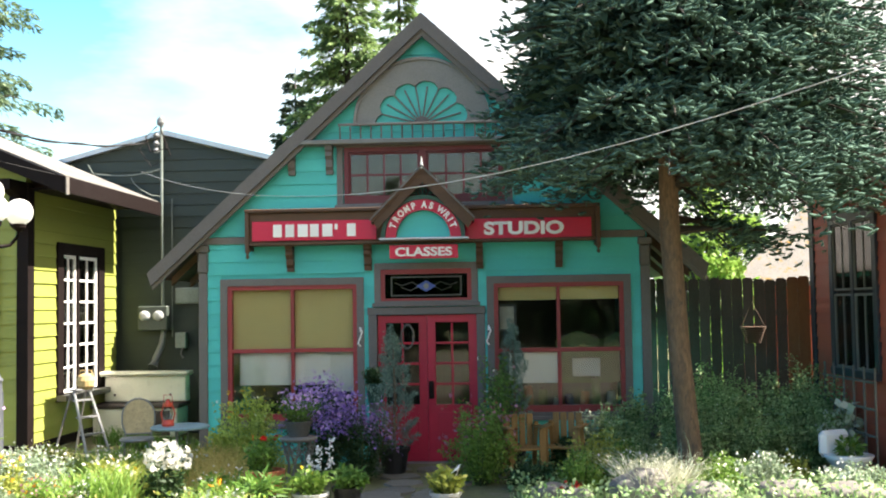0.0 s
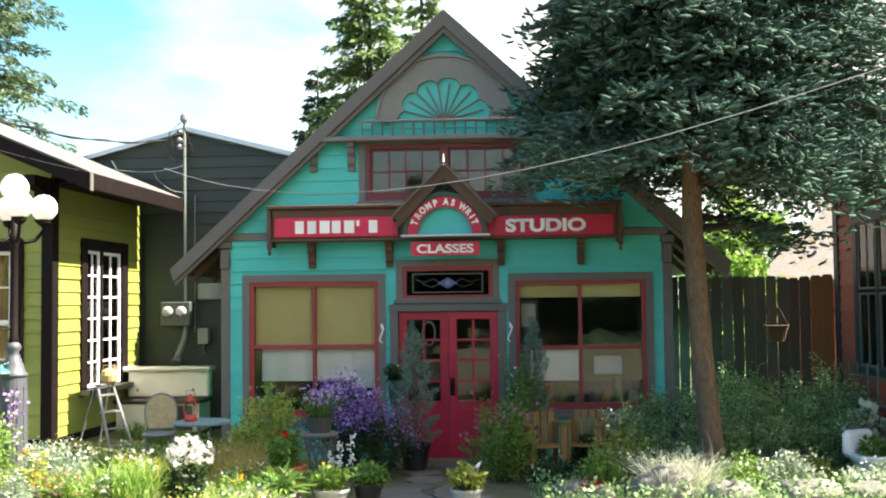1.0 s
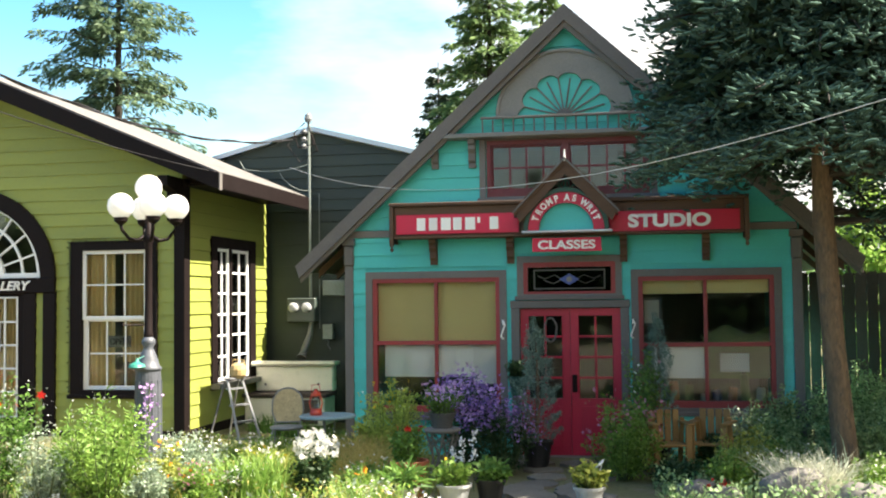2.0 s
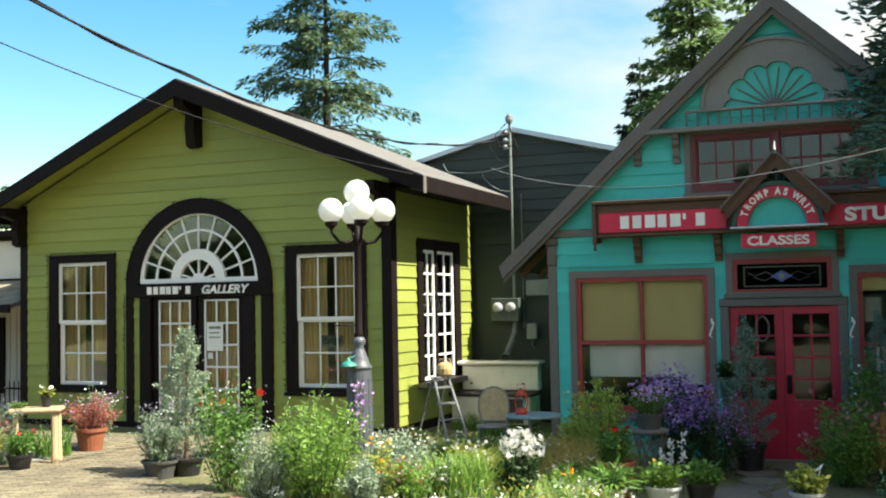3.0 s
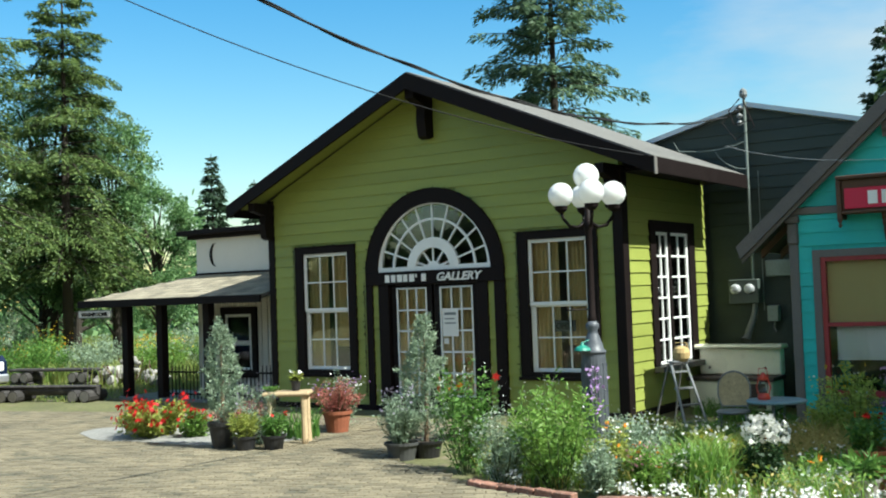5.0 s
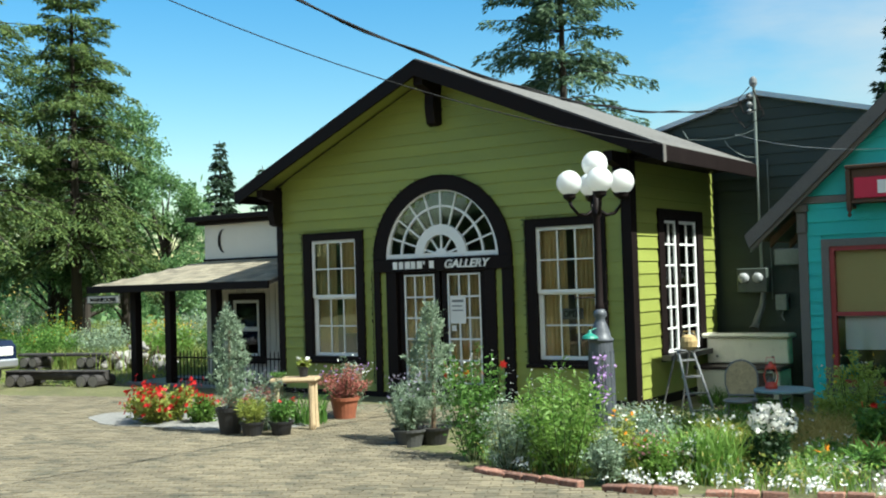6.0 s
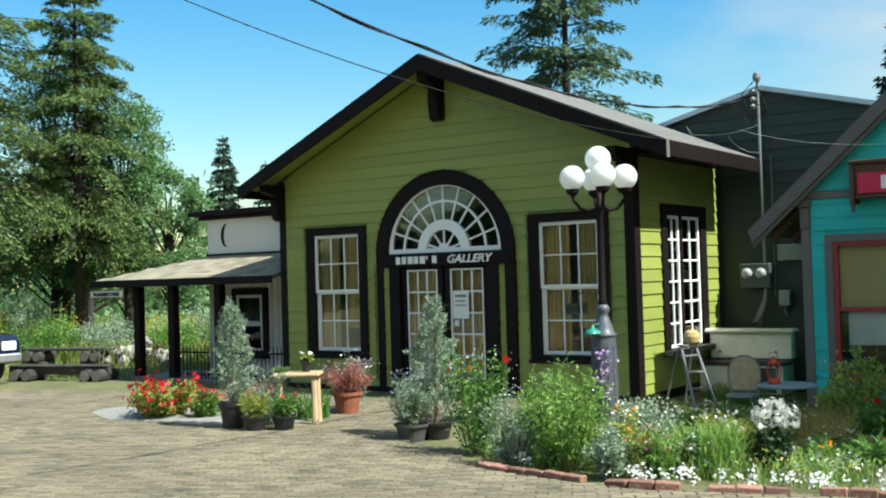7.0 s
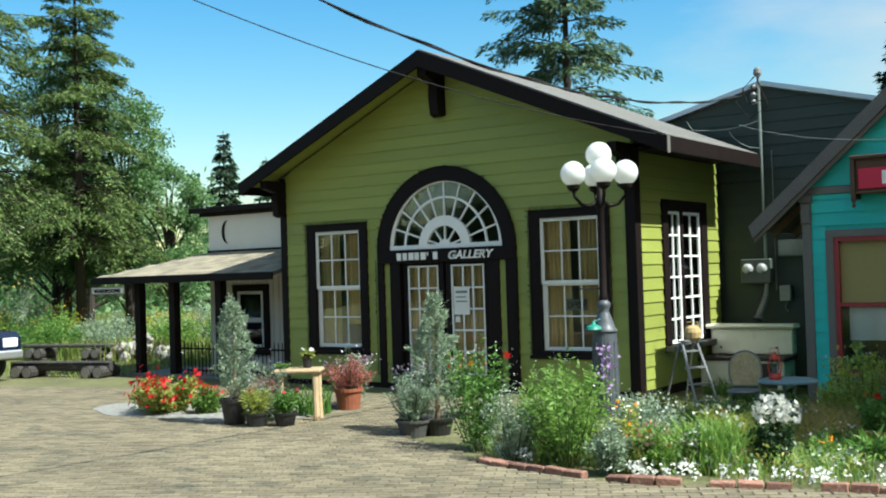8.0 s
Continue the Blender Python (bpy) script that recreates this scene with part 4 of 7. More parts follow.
# ---- white washroom building with its porch ----
white = thing("white_building", "cream board building with a black-trimmed shingled porch", "building", pose(-5.655, 14.807, 0, 0, 0, -3.9))
WY = 1.6
part("wall", Shape().box(-10.45, -6.95, WY, WY + .15, -.1, 3.30).box(-10.45, -10.3, WY + .15, 6, -.1, 3.2), CREAM, white)
for k in range(22):
    x = -10.42 + k * .16
    part("batten", Shape().box(x, x + .03, WY - .014, WY + .005, 0.0, 1.95), CREAM, white)
part("parapet_cap", Shape().box(-10.75, -6.9, WY - .28, WY + .3, 3.26, 3.36, .01).box(-10.6, -6.9, WY - .12, WY - .004, 3.18, 3.26, .008), BLACK, white)
part("band_board", Shape().box(-10.48, -6.9, WY - .03, WY - .004, 2.40, 2.47, .005), BLACK, white)
part("moon", Shape().band([(-9.98 - .10 * math.cos(a) + .10, 2.84 + .23 * math.sin(a)) for a in [radians(-90 + 15 * i) for i in range(13)]],
                          [(-9.98 - .17 * math.cos(a) + .10, 2.84 + .24 * math.sin(a)) for a in [radians(-90 + 15 * i) for i in range(13)]], WY - .02, WY - .003), BLACK, white, "black crescent moon cut-out")
ww = casing(white, -9.75, -8.75, .33, 1.74, WY, .14, BLACK, out=.05, back=.0)
# dark sheet behind the sashes stands in for the dim room
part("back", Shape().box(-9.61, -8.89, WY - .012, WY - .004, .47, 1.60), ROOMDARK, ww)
sash(ww, -9.61, -8.89, 1.0, 1.60, WY - .01, 1, 1, WHITE, edge=.06)
sash(ww, -9.61, -8.89, .47, 1.02, WY - .005, 1, 1, WHITE, edge=.05)
part("porch_roof", Shape().add([(-12.0, -.15, 1.96), (-6.95, -.15, 1.96), (-6.95, WY, 2.42), (-10.5, WY, 2.42), (-12.0, 2.6, 1.96),
                                (-12.0, -.15, 1.90), (-6.95, -.15, 1.90), (-6.95, WY, 2.36), (-10.5, WY, 2.36), (-12.0, 2.6, 1.90), (-10.5, 2.6, 2.42), (-10.5, 2.6, 2.36)],
                               [(0, 1, 2, 3), (0, 3, 10, 4), (6, 5, 8, 7), (5, 9, 11, 8), (0, 5, 6, 1), (4, 9, 5, 0), (1, 6, 7, 2), (4, 10, 11, 9)]), SHINGLE, white, "weathered shingled porch roof")
SHINGLE_ROWS = 10
run, lift = (WY + .15) / SHINGLE_ROWS, .46 / SHINGLE_ROWS
tilt = math.degrees(math.atan2(lift, run))
tab_long = math.hypot(run, lift) * 1.12
tab_mesh = Shape().box(-.142, .142, 0, tab_long, .002, .014, .003).mesh("shingle", SHINGLE_TAN)
for j in range(SHINGLE_ROWS):
    x = -11.97 + 1.5 * (j + .5) / SHINGLE_ROWS + .145 + (.145 if j % 2 else 0)
    while x < -7.09:
        tab = new("shingle", tab_mesh)
        tab.parent = white
        tab.matrix_local = pose(x, -.16 + run * j, 1.96 + lift * j + .004, tilt - 1.6, 0, 0)
        x += .29
part("porch_beam", Shape().box(-12.0, -6.95, -.20, -.155, 1.83, 1.97, .006).box(-12.04, -12.0, -.20, 2.6, 1.83, 1.97, .006), BLACK, white)
for x in (-11.0, -9.98, -8.68):
    part("porch_post", Shape().box(x - .085, x + .085, .12, .29, -.08, 1.90, .012), BLACK, white)
part("porch_deck", Shape().box(-11.2, -6.95, .1, WY, -.12, .03, .01), GREYMETAL, white)
ws = part("hanging_sign", Shape().box(-12.0, -10.98, -.215, -.20, 1.62, 1.78), GREYTRIM, white, "grey hanging washroom sign")
part("sign_face", Shape().box(-11.97, -11.01, -.220, -.216, 1.64, 1.76), CREAM, ws)
lettering("sign_letters", "WASHROOMS", .075, .82, BLACK, ws, -11.49, -.222, 1.662, heavy=.004)
iron = thing("iron_fence", "low black iron picket fence along the porch", "fence", pose(-5.655, 14.807, 0, 0, 0, -3.9))
part("rail", Shape().box(-9.95, -6.95, .17, .20, .52, .55).box(-9.95, -6.95, .17, .20, .10, .13), BLACK, iron)
for k in range(30):
    x = -9.90 + k * .1
    part("picket", Shape().tube([(x, .185, 0.02), (x, .185, .62), (x, .185, .68)], [.011, .011, .003], 5), BLACK, iron)

# ---- red house at the other side ----
redh = thing("red_house", "barn red board house with dark trimmed windows", "house", pose(5.30, 15.5, 0, 0, 0, 0))
part("wall", Shape().box(0, .15, -3.2, .0, -.5, 3.6).box(.15, 6, -.15, 0, -.5, 3.6).box(.15, 6, -3.2, -3.05, -.5, 3.6), BRICKRED, redh)
rw = Shape()
RW = (-2.35, -0.75, .95, 3.0)
rw.box(-.06, -.004, RW[0], RW[1], RW[3] - .16, RW[3], .006).box(-.06, -.004, RW[0], RW[0] + .13, RW[2], RW[3] - .16, .006).box(-.06, -.004, RW[1] - .13, RW[1], RW[2], RW[3] - .16, .006).box(-.08, -.004, RW[0], RW[1], RW[2] - .1, RW[2], .006).box(-.06, -.004, -1.60, -1.50, RW[2], RW[3] - .16, .006)
NAVY = mat("dark_navy_trim_paint", (0.014, 0.016, 0.026), 0.5, 0.25, 4, 50, 0.2)
rwin = part("window", rw, NAVY, redh, "dark cased window")
# flat black sheet on the wall paints the dark of the room
part("room", Shape().box(-.003, .0, RW[0] + .13, RW[1] - .13, RW[2], RW[3] - .16), BLACK, rwin)
for a, b in ((RW[0] + .13, -1.60), (-1.50, RW[1] - .13)):
    for c, d in ((RW[2], 1.92), (1.96, RW[3] - .16)):
        sash(rwin, a, b, c, d, -.045, 2, 1, GREYTRIM, bar=.02, edge=.03, axis="y")
part("corner_board", Shape().box(-.05, .10, -.12, .05, -.5, 3.45, .006), NAVY, redh)
line_r = Shape().add([(-.55, -3.4, 3.42), (-.55, .5, 3.42), (3.2, .5, 5.2), (3.2, -3.4, 5.2), (-.55, -3.4, 3.32), (-.55, .5, 3.32), (3.2, .5, 5.1), (3.2, -3.4, 5.1)],
                     [(0, 1, 2, 3), (7, 6, 5, 4), (0, 4, 5, 1), (1, 5, 6, 2), (3, 2, 6, 7), (0, 3, 7, 4)])
part("roof_slope", line_r, SHINGLE, redh, "shingled roof slope")
siding(redh, BRICKRED, -.4, 3.4, 22, lambda z: (-3.2, -.12), [(RW[0], RW[1], RW[2] - .1, RW[3])], y=0.0, axis="-y")
# trellis under the window
tl = thing("trellis", "dark wooden lattice trellis leaning on the red house", "trellis", pose(5.13, 13.9, -.33, 0, 0, 0))
for k in range(6):
    part("lath", Shape().box(-.01, .01, -.9 + k * .34, -.87 + k * .34, 0, 1.35), GREYTRIM, tl)
for k in range(4):
    part("lath", Shape().box(-.025, -.011, -.95, .85, .2 + k * .32, .23 + k * .32), GREYTRIM, tl)

# ---- board fence between the houses ----
WARMBOARD = mat("warm_brown_board", (0.16, 0.085, 0.036), 0.8, 0.3, 3, 40, 0.5, stretch=(4, 4, 0.5), rnd=0.1)
fence = thing("board_fence", "weathered grey board fence with narrow gaps", "fence", pose(2.95, 16.75, -.33, 0, 0, -12))
for z in (.5, 1.95):
    part("rail", Shape().box(0, 2.6, .03, .08, z, z + .09), FENCEWOOD, fence)
for k in range(16):
    x = .01 + k * .16
    h = 2.52 + random.uniform(-.03, .02)
    w = .157 + random.uniform(-.009, .001)
    part("board", Shape().prism([(x, .03), (x + w, .03), (x + w, h - .03), (x + w - .03, h), (x + .03, h), (x, h - .03)], .0 + random.uniform(0, .008), .024), FENCEWOOD if k < 14 else WARMBOARD, fence)
wreath = thing("hanging_basket", "dried vine basket hung on the board fence", "basket", pose(4.62, 16.28, 1.45, 0, 0, -12))
bs = Shape()
for k in range(9):
    r = .13 + .012 * k
    bs.tube([(r * math.cos(2 * math.pi * i / 14) * .8, r * math.sin(2 * math.pi * i / 14) * .35 - .1, -.22 + k * .028) for i in range(15)], .012, 5)
part("bowl", bs, OLDWOOD, wreath)
part("hanger", Shape().tube([(-.18, -.1, 0), (0, -.03, .38), (.18, -.1, 0)], .006, 5), OLDWOOD, wreath)

# far shed with a mossy shingle roof behind the fence
MOSSROOF = mat("mossy_wood_shingle", (0.125, 0.118, 0.108), 0.9, 0.3, 2.0, 25, 0.9, spot=(0.17, 0.095, 0.008), spot_at=0.54)
far_shed = thing("far_shed", "low far shed with a pale mossy shingle roof", "shed", pose(0, 0, 0))
part("roof_slope", Shape().add([(6.1, 23, 2.25), (10.6, 23, 2.25), (10.6, 26.5, 4.35), (9.1, 26.5, 4.35), (6.1, 23, 2.15), (10.6, 23, 2.15), (10.6, 26.5, 4.25), (9.1, 26.5, 4.25)],
                               [(0, 1, 2, 3), (7, 6, 5, 4), (0, 4, 5, 1), (3, 2, 6, 7), (0, 3, 7, 4), (1, 5, 6, 2)]), MOSSROOF, far_shed)
part("wall", Shape().box(6.7, 10.4, 23.4, 26.4, -.35, 2.2), BRICKRED, far_shed)

# ---- street lamp ----
LAMPX, LAMPY = -5.05, 12.13
lamp = thing("street_lamp", "old grey and black lamp post with five white globes", "street lamp", pose(LAMPX, LAMPY, -.05, 0, 0, 40))
CASTGREY = mat("grey_cast_iron_paint", (0.075, 0.082, 0.095), 0.45, 0.25, 6, 45, 0.25, spot=(0.06, 0.06, 0.065), spot_at=0.66)
OPAL = leaf_mat("opal_globe_glass", (0.9, 0.9, 0.88), (0.9, 0.9, 0.88), 0.4, 0.25)
ped = Shape().lathe([(.18, 0), (.18, .10), (.155, .14), (.152, .9), (.143, 1.10), (.143, 1.14)], n=24)
part("pedestal", ped, CASTGREY, lamp, "grey fluted iron pedestal", smooth=False)
for k in range(12):
    a = 2 * math.pi * k / 12
    part("flute", Shape().tube([(.153 * math.cos(a), .153 * math.sin(a), .18), (.147 * math.cos(a), .147 * math.sin(a), 1.02)], .011, 6), CASTGREY, lamp)
part("bell", Shape().lathe([(.15, 1.13), (.155, 1.16), (.125, 1.19), (.112, 1.25), (.07, 1.36), (.055, 1.40), (.08, 1.44), (.08, 1.48), (.05, 1.52)], n=20), CASTGREY, lamp, smooth=True)
part("shaft", Shape().lathe([(.048, 1.50), (.058, 1.54), (.046, 1.58), (.042, 2.60), (.06, 2.64), (.06, 2.70), (.04, 2.74), (.035, 2.98)], n=16), BLACK, lamp, smooth=True)
for a in (0, 90, 180, 270):
    c, s_ = math.cos(radians(a - 8)), math.sin(radians(a - 8))
    rr = .315
    arm = part("arm", Shape().tube([(c * r, s_ * r, z) for r, z in ((.03, 2.70), (.12, 2.64), (.22, 2.66), (.30, 2.76), (rr, 2.84))], [.028, .022, .02, .02, .024], 8), BLACK, lamp, smooth=True)
    part("cup", Shape().lathe([(.03, 2.82), (.075, 2.86), (.08, 2.90), (.06, 2.91)], (c * rr, s_ * rr, 0), 14), BLACK, arm)
    part("globe", Shape().ball((c * rr, s_ * rr, 3.035), .152, 24, 14), OPAL, arm, "white opal glass globe", smooth=True)
part("globe", Shape().ball((0, 0, 3.255), .155, 24, 14), OPAL, lamp, "white opal glass globe", smooth=True)
part("collar", Shape().lathe([(.04, 2.96), (.085, 3.0), (.085, 3.08), (.06, 3.10)], n=16), BLACK, lamp)
part("side_bar", Shape().tube([(0, 0, 1.66), (-.30, 0, 1.66)], .01, 6).ball((-.30, 0, 1.66), .018, 8, 6), BLACK, lamp)
VERDI = mat("green_enamel_tin", (0.03, 0.22, 0.16), 0.4, 0.2, 12, 60, 0.1)
part("hanging_shade", Shape().lathe([(.10, 0), (.085, .03), (.03, .06), (.012, .10)], (-.17, -.12, 1.18), 14).tube([(-.17, -.12, 1.27), (-.05, -.05, 1.30)], .006, 5), VERDI, lamp, "small green tin shade")

# ---- power pole, meters and wires ----
pole = thing("service_mast", "grey service mast with meters on the shed wall", "mast", pose(-5.655, 14.807, 0, 0, 0, -3.9))
METERGLASS = mat("pale_meter_glass", (0.33, 0.34, 0.34), 0.25, 0.1, 8, 50, 0.0)
METERBOX = mat("dull_green_meter_box", (0.055, 0.07, 0.06), 0.5, 0.2, 6, 60, 0.15)
PALEPIPE = mat("pale_grey_conduit", (0.17, 0.20, 0.18), 0.5, 0.2, 6, 40, 0.1)
part("conduit", Shape().tube([(.80, 3.30, 1.6), (.78, 3.30, 4.95)], .025, 10), PALEPIPE, pole)
part("conduit", Shape().tube([(.94, 3.36, 1.4), (.94, 3.36, 3.7)], .010, 8), PALEPIPE, pole)
part("weather_head", Shape().lathe([(.05, 0), (.07, .05), (.06, .12), (.02, .16)], (.78, 3.28, 4.92), 12), GREYMETAL, pole)
for z in (4.75, 4.62, 4.5):
    part("insulator", Shape().lathe([(.03, -.04), (.05, 0), (.03, .04)], (.72, 3.22, z), 10).tube([(.78, 3.3, z), (.72, 3.22, z)], .012, 5), GREYMETAL, pole)
part("drip_loop", Shape().tube([(.74, 3.2, 4.9), (.60, 3.05, 4.7), (.70, 3.0, 4.45), (.95, 3.05, 4.5), (.85, 3.1, 4.8)], .012, 6), BLACK, pole)
part("drip_loop", Shape().tube([(.74, 3.2, 4.8), (.50, 3.0, 4.5), (.72, 3.0, 4.2), (1.0, 3.1, 4.4), (.82, 3.15, 4.85)], .010, 6), BLACK, pole)
mb = part("meter_box", Shape().box(.42, .92, 3.16, 3.36, 1.52, 1.92, .015), METERBOX, pole)
for x in (.55, .78):
    part("meter", Shape().lathe([(.085, 0), (.085, .06), (.07, .10), (.04, .115)], n=18).moved(pose(x, 3.16, 1.76, 90, 0, 0)), METERGLASS, mb, "round glass-fronted electric meter", smooth=True)
part("switch_box", Shape().box(1.02, 1.20, 3.24, 3.38, 1.22, 1.48, .012), PALEPIPE, pole)
part("elbow", Shape().tube([(.82, 3.3, 1.55), (.80, 3.25, 1.3), (.72, 3.18, 1.05), (.70, 3.1, .92)], [.04, .05, .06, .09], 10), GREYMETAL, pole)
part("cable", Shape().tube([(1.11, 3.36, 1.24), (1.08, 3.36, 1.12), (1.12, 3.36, 1.05)], .015, 6), GREYMETAL, pole)
part("vent_hood", Shape().box(1.0, 1.55, 3.30, 3.42, 1.95, 2.22, .02), PALEPIPE, pole, "pale sheet-metal vent")
part("loose_cable", Shape().tube([(-.46, 3.27, 4.30), (-.36, 3.25, 4.14), (.0, 3.25, 4.10), (.30, 3.25, 4.10), (.64, 3.25, 4.15), (.78, 3.27, 4.20)], .008, 5), PALEPIPE, pole, "pale slack cable stapled to the shed")
part("loose_cable", Shape().tube([(.28, 3.25, 4.06), (.33, 3.25, 3.97), (.46, 3.25, 3.85), (.62, 3.25, 3.76), (.78, 3.27, 3.74)], .008, 5), PALEPIPE, pole, "pale slack cable stapled to the shed")
WIREBLACK = mat("black_cable", (0.006, 0.006, 0.007), 0.9, 0.2, 8, 40, 0.1)
WIREPALE = mat("pale_grey_cable", (0.42, 0.42, 0.40), 0.6, 0.1, 8, 40, 0.1)


def wire(a, b, sag, r, material, label, twist=False):
    a, b = Vector(a), Vector(b)
    pts = []
    n = 60 if twist else 24
    for i in range(n + 1):
        u = 1.5 * i / n - .5
        p = a.lerp(b, u)
        p.z -= sag * 4 * u * (1 - u)
        pts.append(p)
    s = Shape().tube(pts, r, 6)
    if twist:
        s.tube([p + Vector((math.cos(i * .9), 0, math.sin(i * .9))) * r * 1.8 for i, p in enumerate(pts)], r * .8, 5)
    return solid("overhead_wire", s, material, label, "wire", smooth=True)


wire((-5.66, 6.34, 4.36), (-4.90, 17.95, 4.62), .50, .011, WIREBLACK, "twisted black service drop to the mast", True)
wire((-9.21, 8.46, 5.37), (-5.01, 14.14, 3.64), .25, .007, WIREBLACK, "thin black cable to the green house eave")
wire((3.06, 6.30, 3.39), (-4.87, 17.6, 4.10), .65, .0036, WIREPALE, "pale slack cable across the turquoise house front")
# ---- things between the houses ----
G_M = pose(-5.655, 14.807, 0, 0, 0, -3.9)
ENAMEL = mat("cream_enamel", (0.74, 0.71, 0.56), 0.3, 0.12, 4, 50, 0.1, spot=(0.28, 0.17, 0.08), spot_at=0.68)
RUST = mat("rusty_iron", (0.05, 0.035, 0.028), 0.7, 0.4, 6, 40, 0.4, spot=(0.14, 0.06, 0.025), spot_at=0.6)
stove = thing("kitchen_range", "old cream enamel kitchen range with a high back", "stove", G_M @ pose(.72, 2.45, -.16, 0, 0, 0))
part("body", Shape().box(-.68, .66, -.25, .32, .05, .50, .02), ENAMEL, stove, "chipped cream enamel body")
# thin dark plate on the body stands in for the shade inside the oven
part("oven_mouth", Shape().box(-.12, .55, -.262, -.252, .08, .46), RUST, stove)
part("oven_door", Shape().box(-.66, -.20, -.275, -.252, .06, .48, .01), ENAMEL, stove)
part("hotplate", Shape().box(-.74, .70, -.30, .34, .50, .56, .015), RUST, stove, "rusty black iron hotplate")
part("back_panel", Shape().box(-.62, .70, .10, .30, .57, .98, .02), ENAMEL, stove)
part("warming_shelf", Shape().box(-.70, .76, .0, .34, .98, 1.05, .03), ENAMEL, stove)
for x in (-.45, .45):
    part("stud", Shape().ball((x, .09, .68), .02, 8, 6), RUST, stove)
for x in (-.64, .60):
    part("leg", Shape().box(x, x + .05, -.2, -.15, -.1, .06), RUST, stove)

LADDERMETAL = mat("dull_aluminium", (0.20, 0.205, 0.21), 0.5, 0.2, 8, 50, 0.1, metal=0.3)
ladder = thing("step_ladder", "dull aluminium step ladder standing open by the green wall", "ladder", Matrix.Translation((-4.62, 13.95, -.12)) @ Matrix.Rotation(radians(62), 4, 'Z') @ Matrix.Diagonal((.85, .85, .76, 1)))
for sx in (-1, 1):
    part("stile", Shape().tube([(sx * .24, -.42, 0), (sx * .15, .0, 1.28)], .022, 6), LADDERMETAL, ladder)
    part("rear_leg", Shape().tube([(sx * .22, .40, 0), (sx * .14, .06, 1.25)], .016, 6), GREYTRIM, ladder)
for k in range(4):
    u = (k + 1) / 4.6
    part("step", Shape().box(-.23 + .08 * u, .23 - .08 * u, -.44 + .42 * u, -.34 + .42 * u, 1.28 * u - .015, 1.28 * u + .012), LADDERMETAL, ladder)
part("top_step", Shape().box(-.17, .17, -.07, .09, 1.27, 1.30, .008), LADDERMETAL, ladder)
STRAW = mat("straw", (0.42, 0.30, 0.13), 0.9, 0.3, 20, 90, 0.5)
hat = thing("straw_basket", "small straw basket on top of the step ladder", "basket", pose(-4.58, 13.99, .855, 0, 0, 0) @ Matrix.Diagonal((.72, .72, .72, 1)))
part("bowl", Shape().lathe([(.10, 0), (.15, .06), (.16, .16), (.13, .24), (.06, .28)], n=14), STRAW, hat)
part("handle", Shape().tube([(-.14, 0, .16), (-.10, 0, .34), (.10, 0, .34), (.14, 0, .16)], .01, 6), STRAW, hat)

CANE = mat("faded_woven_cane", (0.46, 0.37, 0.21), 0.9, 0.3, 14, 90, 0.6, spot=(0.22, 0.18, 0.11), spot_at=.56)
bistro = thing("bistro_chair", "iron garden chair with a round woven back", "chair", pose(-3.86, 13.75, -.2, 0, 0, 10))
back_line = [(-.15, .50), (.15, .50), (.19, .62)] + arc(0, .72, .19, 0, 180, 14, .20) + [(-.19, .62)]
part("backrest", Shape().prism(back_line, .19, .21), CANE, bistro, "arched woven cane back")
part("back_hoop", Shape().tube([(x * 1.05, .20, .71 + (z - .71) * 1.05) for x, z in back_line + back_line[:1]], .013, 6), GREYMETAL, bistro)
for x in (-.16, .16):
    part("back_stay", Shape().tube([(x, .2, .50), (x, .16, .44)], .011, 5), GREYMETAL, bistro)
part("seat", Shape().lathe([(.2, .42), (.22, .44), (.2, .46)], n=20), GREYMETAL, bistro)
for sx, sy in ((-1, -1), (1, -1), (-1, 1), (1, 1)):
    part("leg", Shape().tube([(sx * .16, sy * .16, .43), (sx * .2, sy * .2, 0)], .012, 6), GREYMETAL, bistro)
BLUETOP = mat("pale_blue_painted_metal", (0.18, 0.27, 0.30), 0.4, 0.2, 8, 50, 0.1)
tbl = thing("bistro_table", "small round blue-grey metal garden table", "table", pose(-3.28, 13.6, -.22, 0, 0, 0))
part("tabletop", Shape().lathe([(.34, .60), (.36, .61), (.36, .63), (.33, .64)], n=28), BLUETOP, tbl)
for k in range(3):
    a = radians(120 * k + 20)
    part("leg", Shape().tube([(.10 * math.cos(a), .10 * math.sin(a), .60), (.06 * math.cos(a), .06 * math.sin(a), .3), (.24 * math.cos(a), .24 * math.sin(a), 0)], .012, 6), GREYMETAL, tbl)
LRED = mat("red_lantern_enamel", (0.55, 0.06, 0.03), 0.35, 0.2, 10, 50, 0.1)
lan = thing("red_lantern", "small red hurricane lantern on the blue table", "lantern", pose(-3.42, 13.55, .42, 0, 0, 0))
part("base", Shape().lathe([(.075, 0), (.08, .03), (.06, .07), (.04, .08)], n=14), LRED, lan)
part("chimney", Shape().lathe([(.04, .08), (.06, .14), (.055, .20), (.035, .24)], n=14), GLASS, lan)
part("cap", Shape().lathe([(.05, .24), (.05, .27), (.025, .31), (.02, .33)], n=14), LRED, lan)
for sx in (-1, 1):
    part("side_tube", Shape().tube([(sx * .06, 0, .05), (sx * .085, 0, .15), (sx * .05, 0, .27)], .01, 6), LRED, lan)
part("bail", Shape().tube([(-.06, 0, .25), (-.05, 0, .38), (.05, 0, .38), (.06, 0, .25)], .005, 5), LRED, lan)

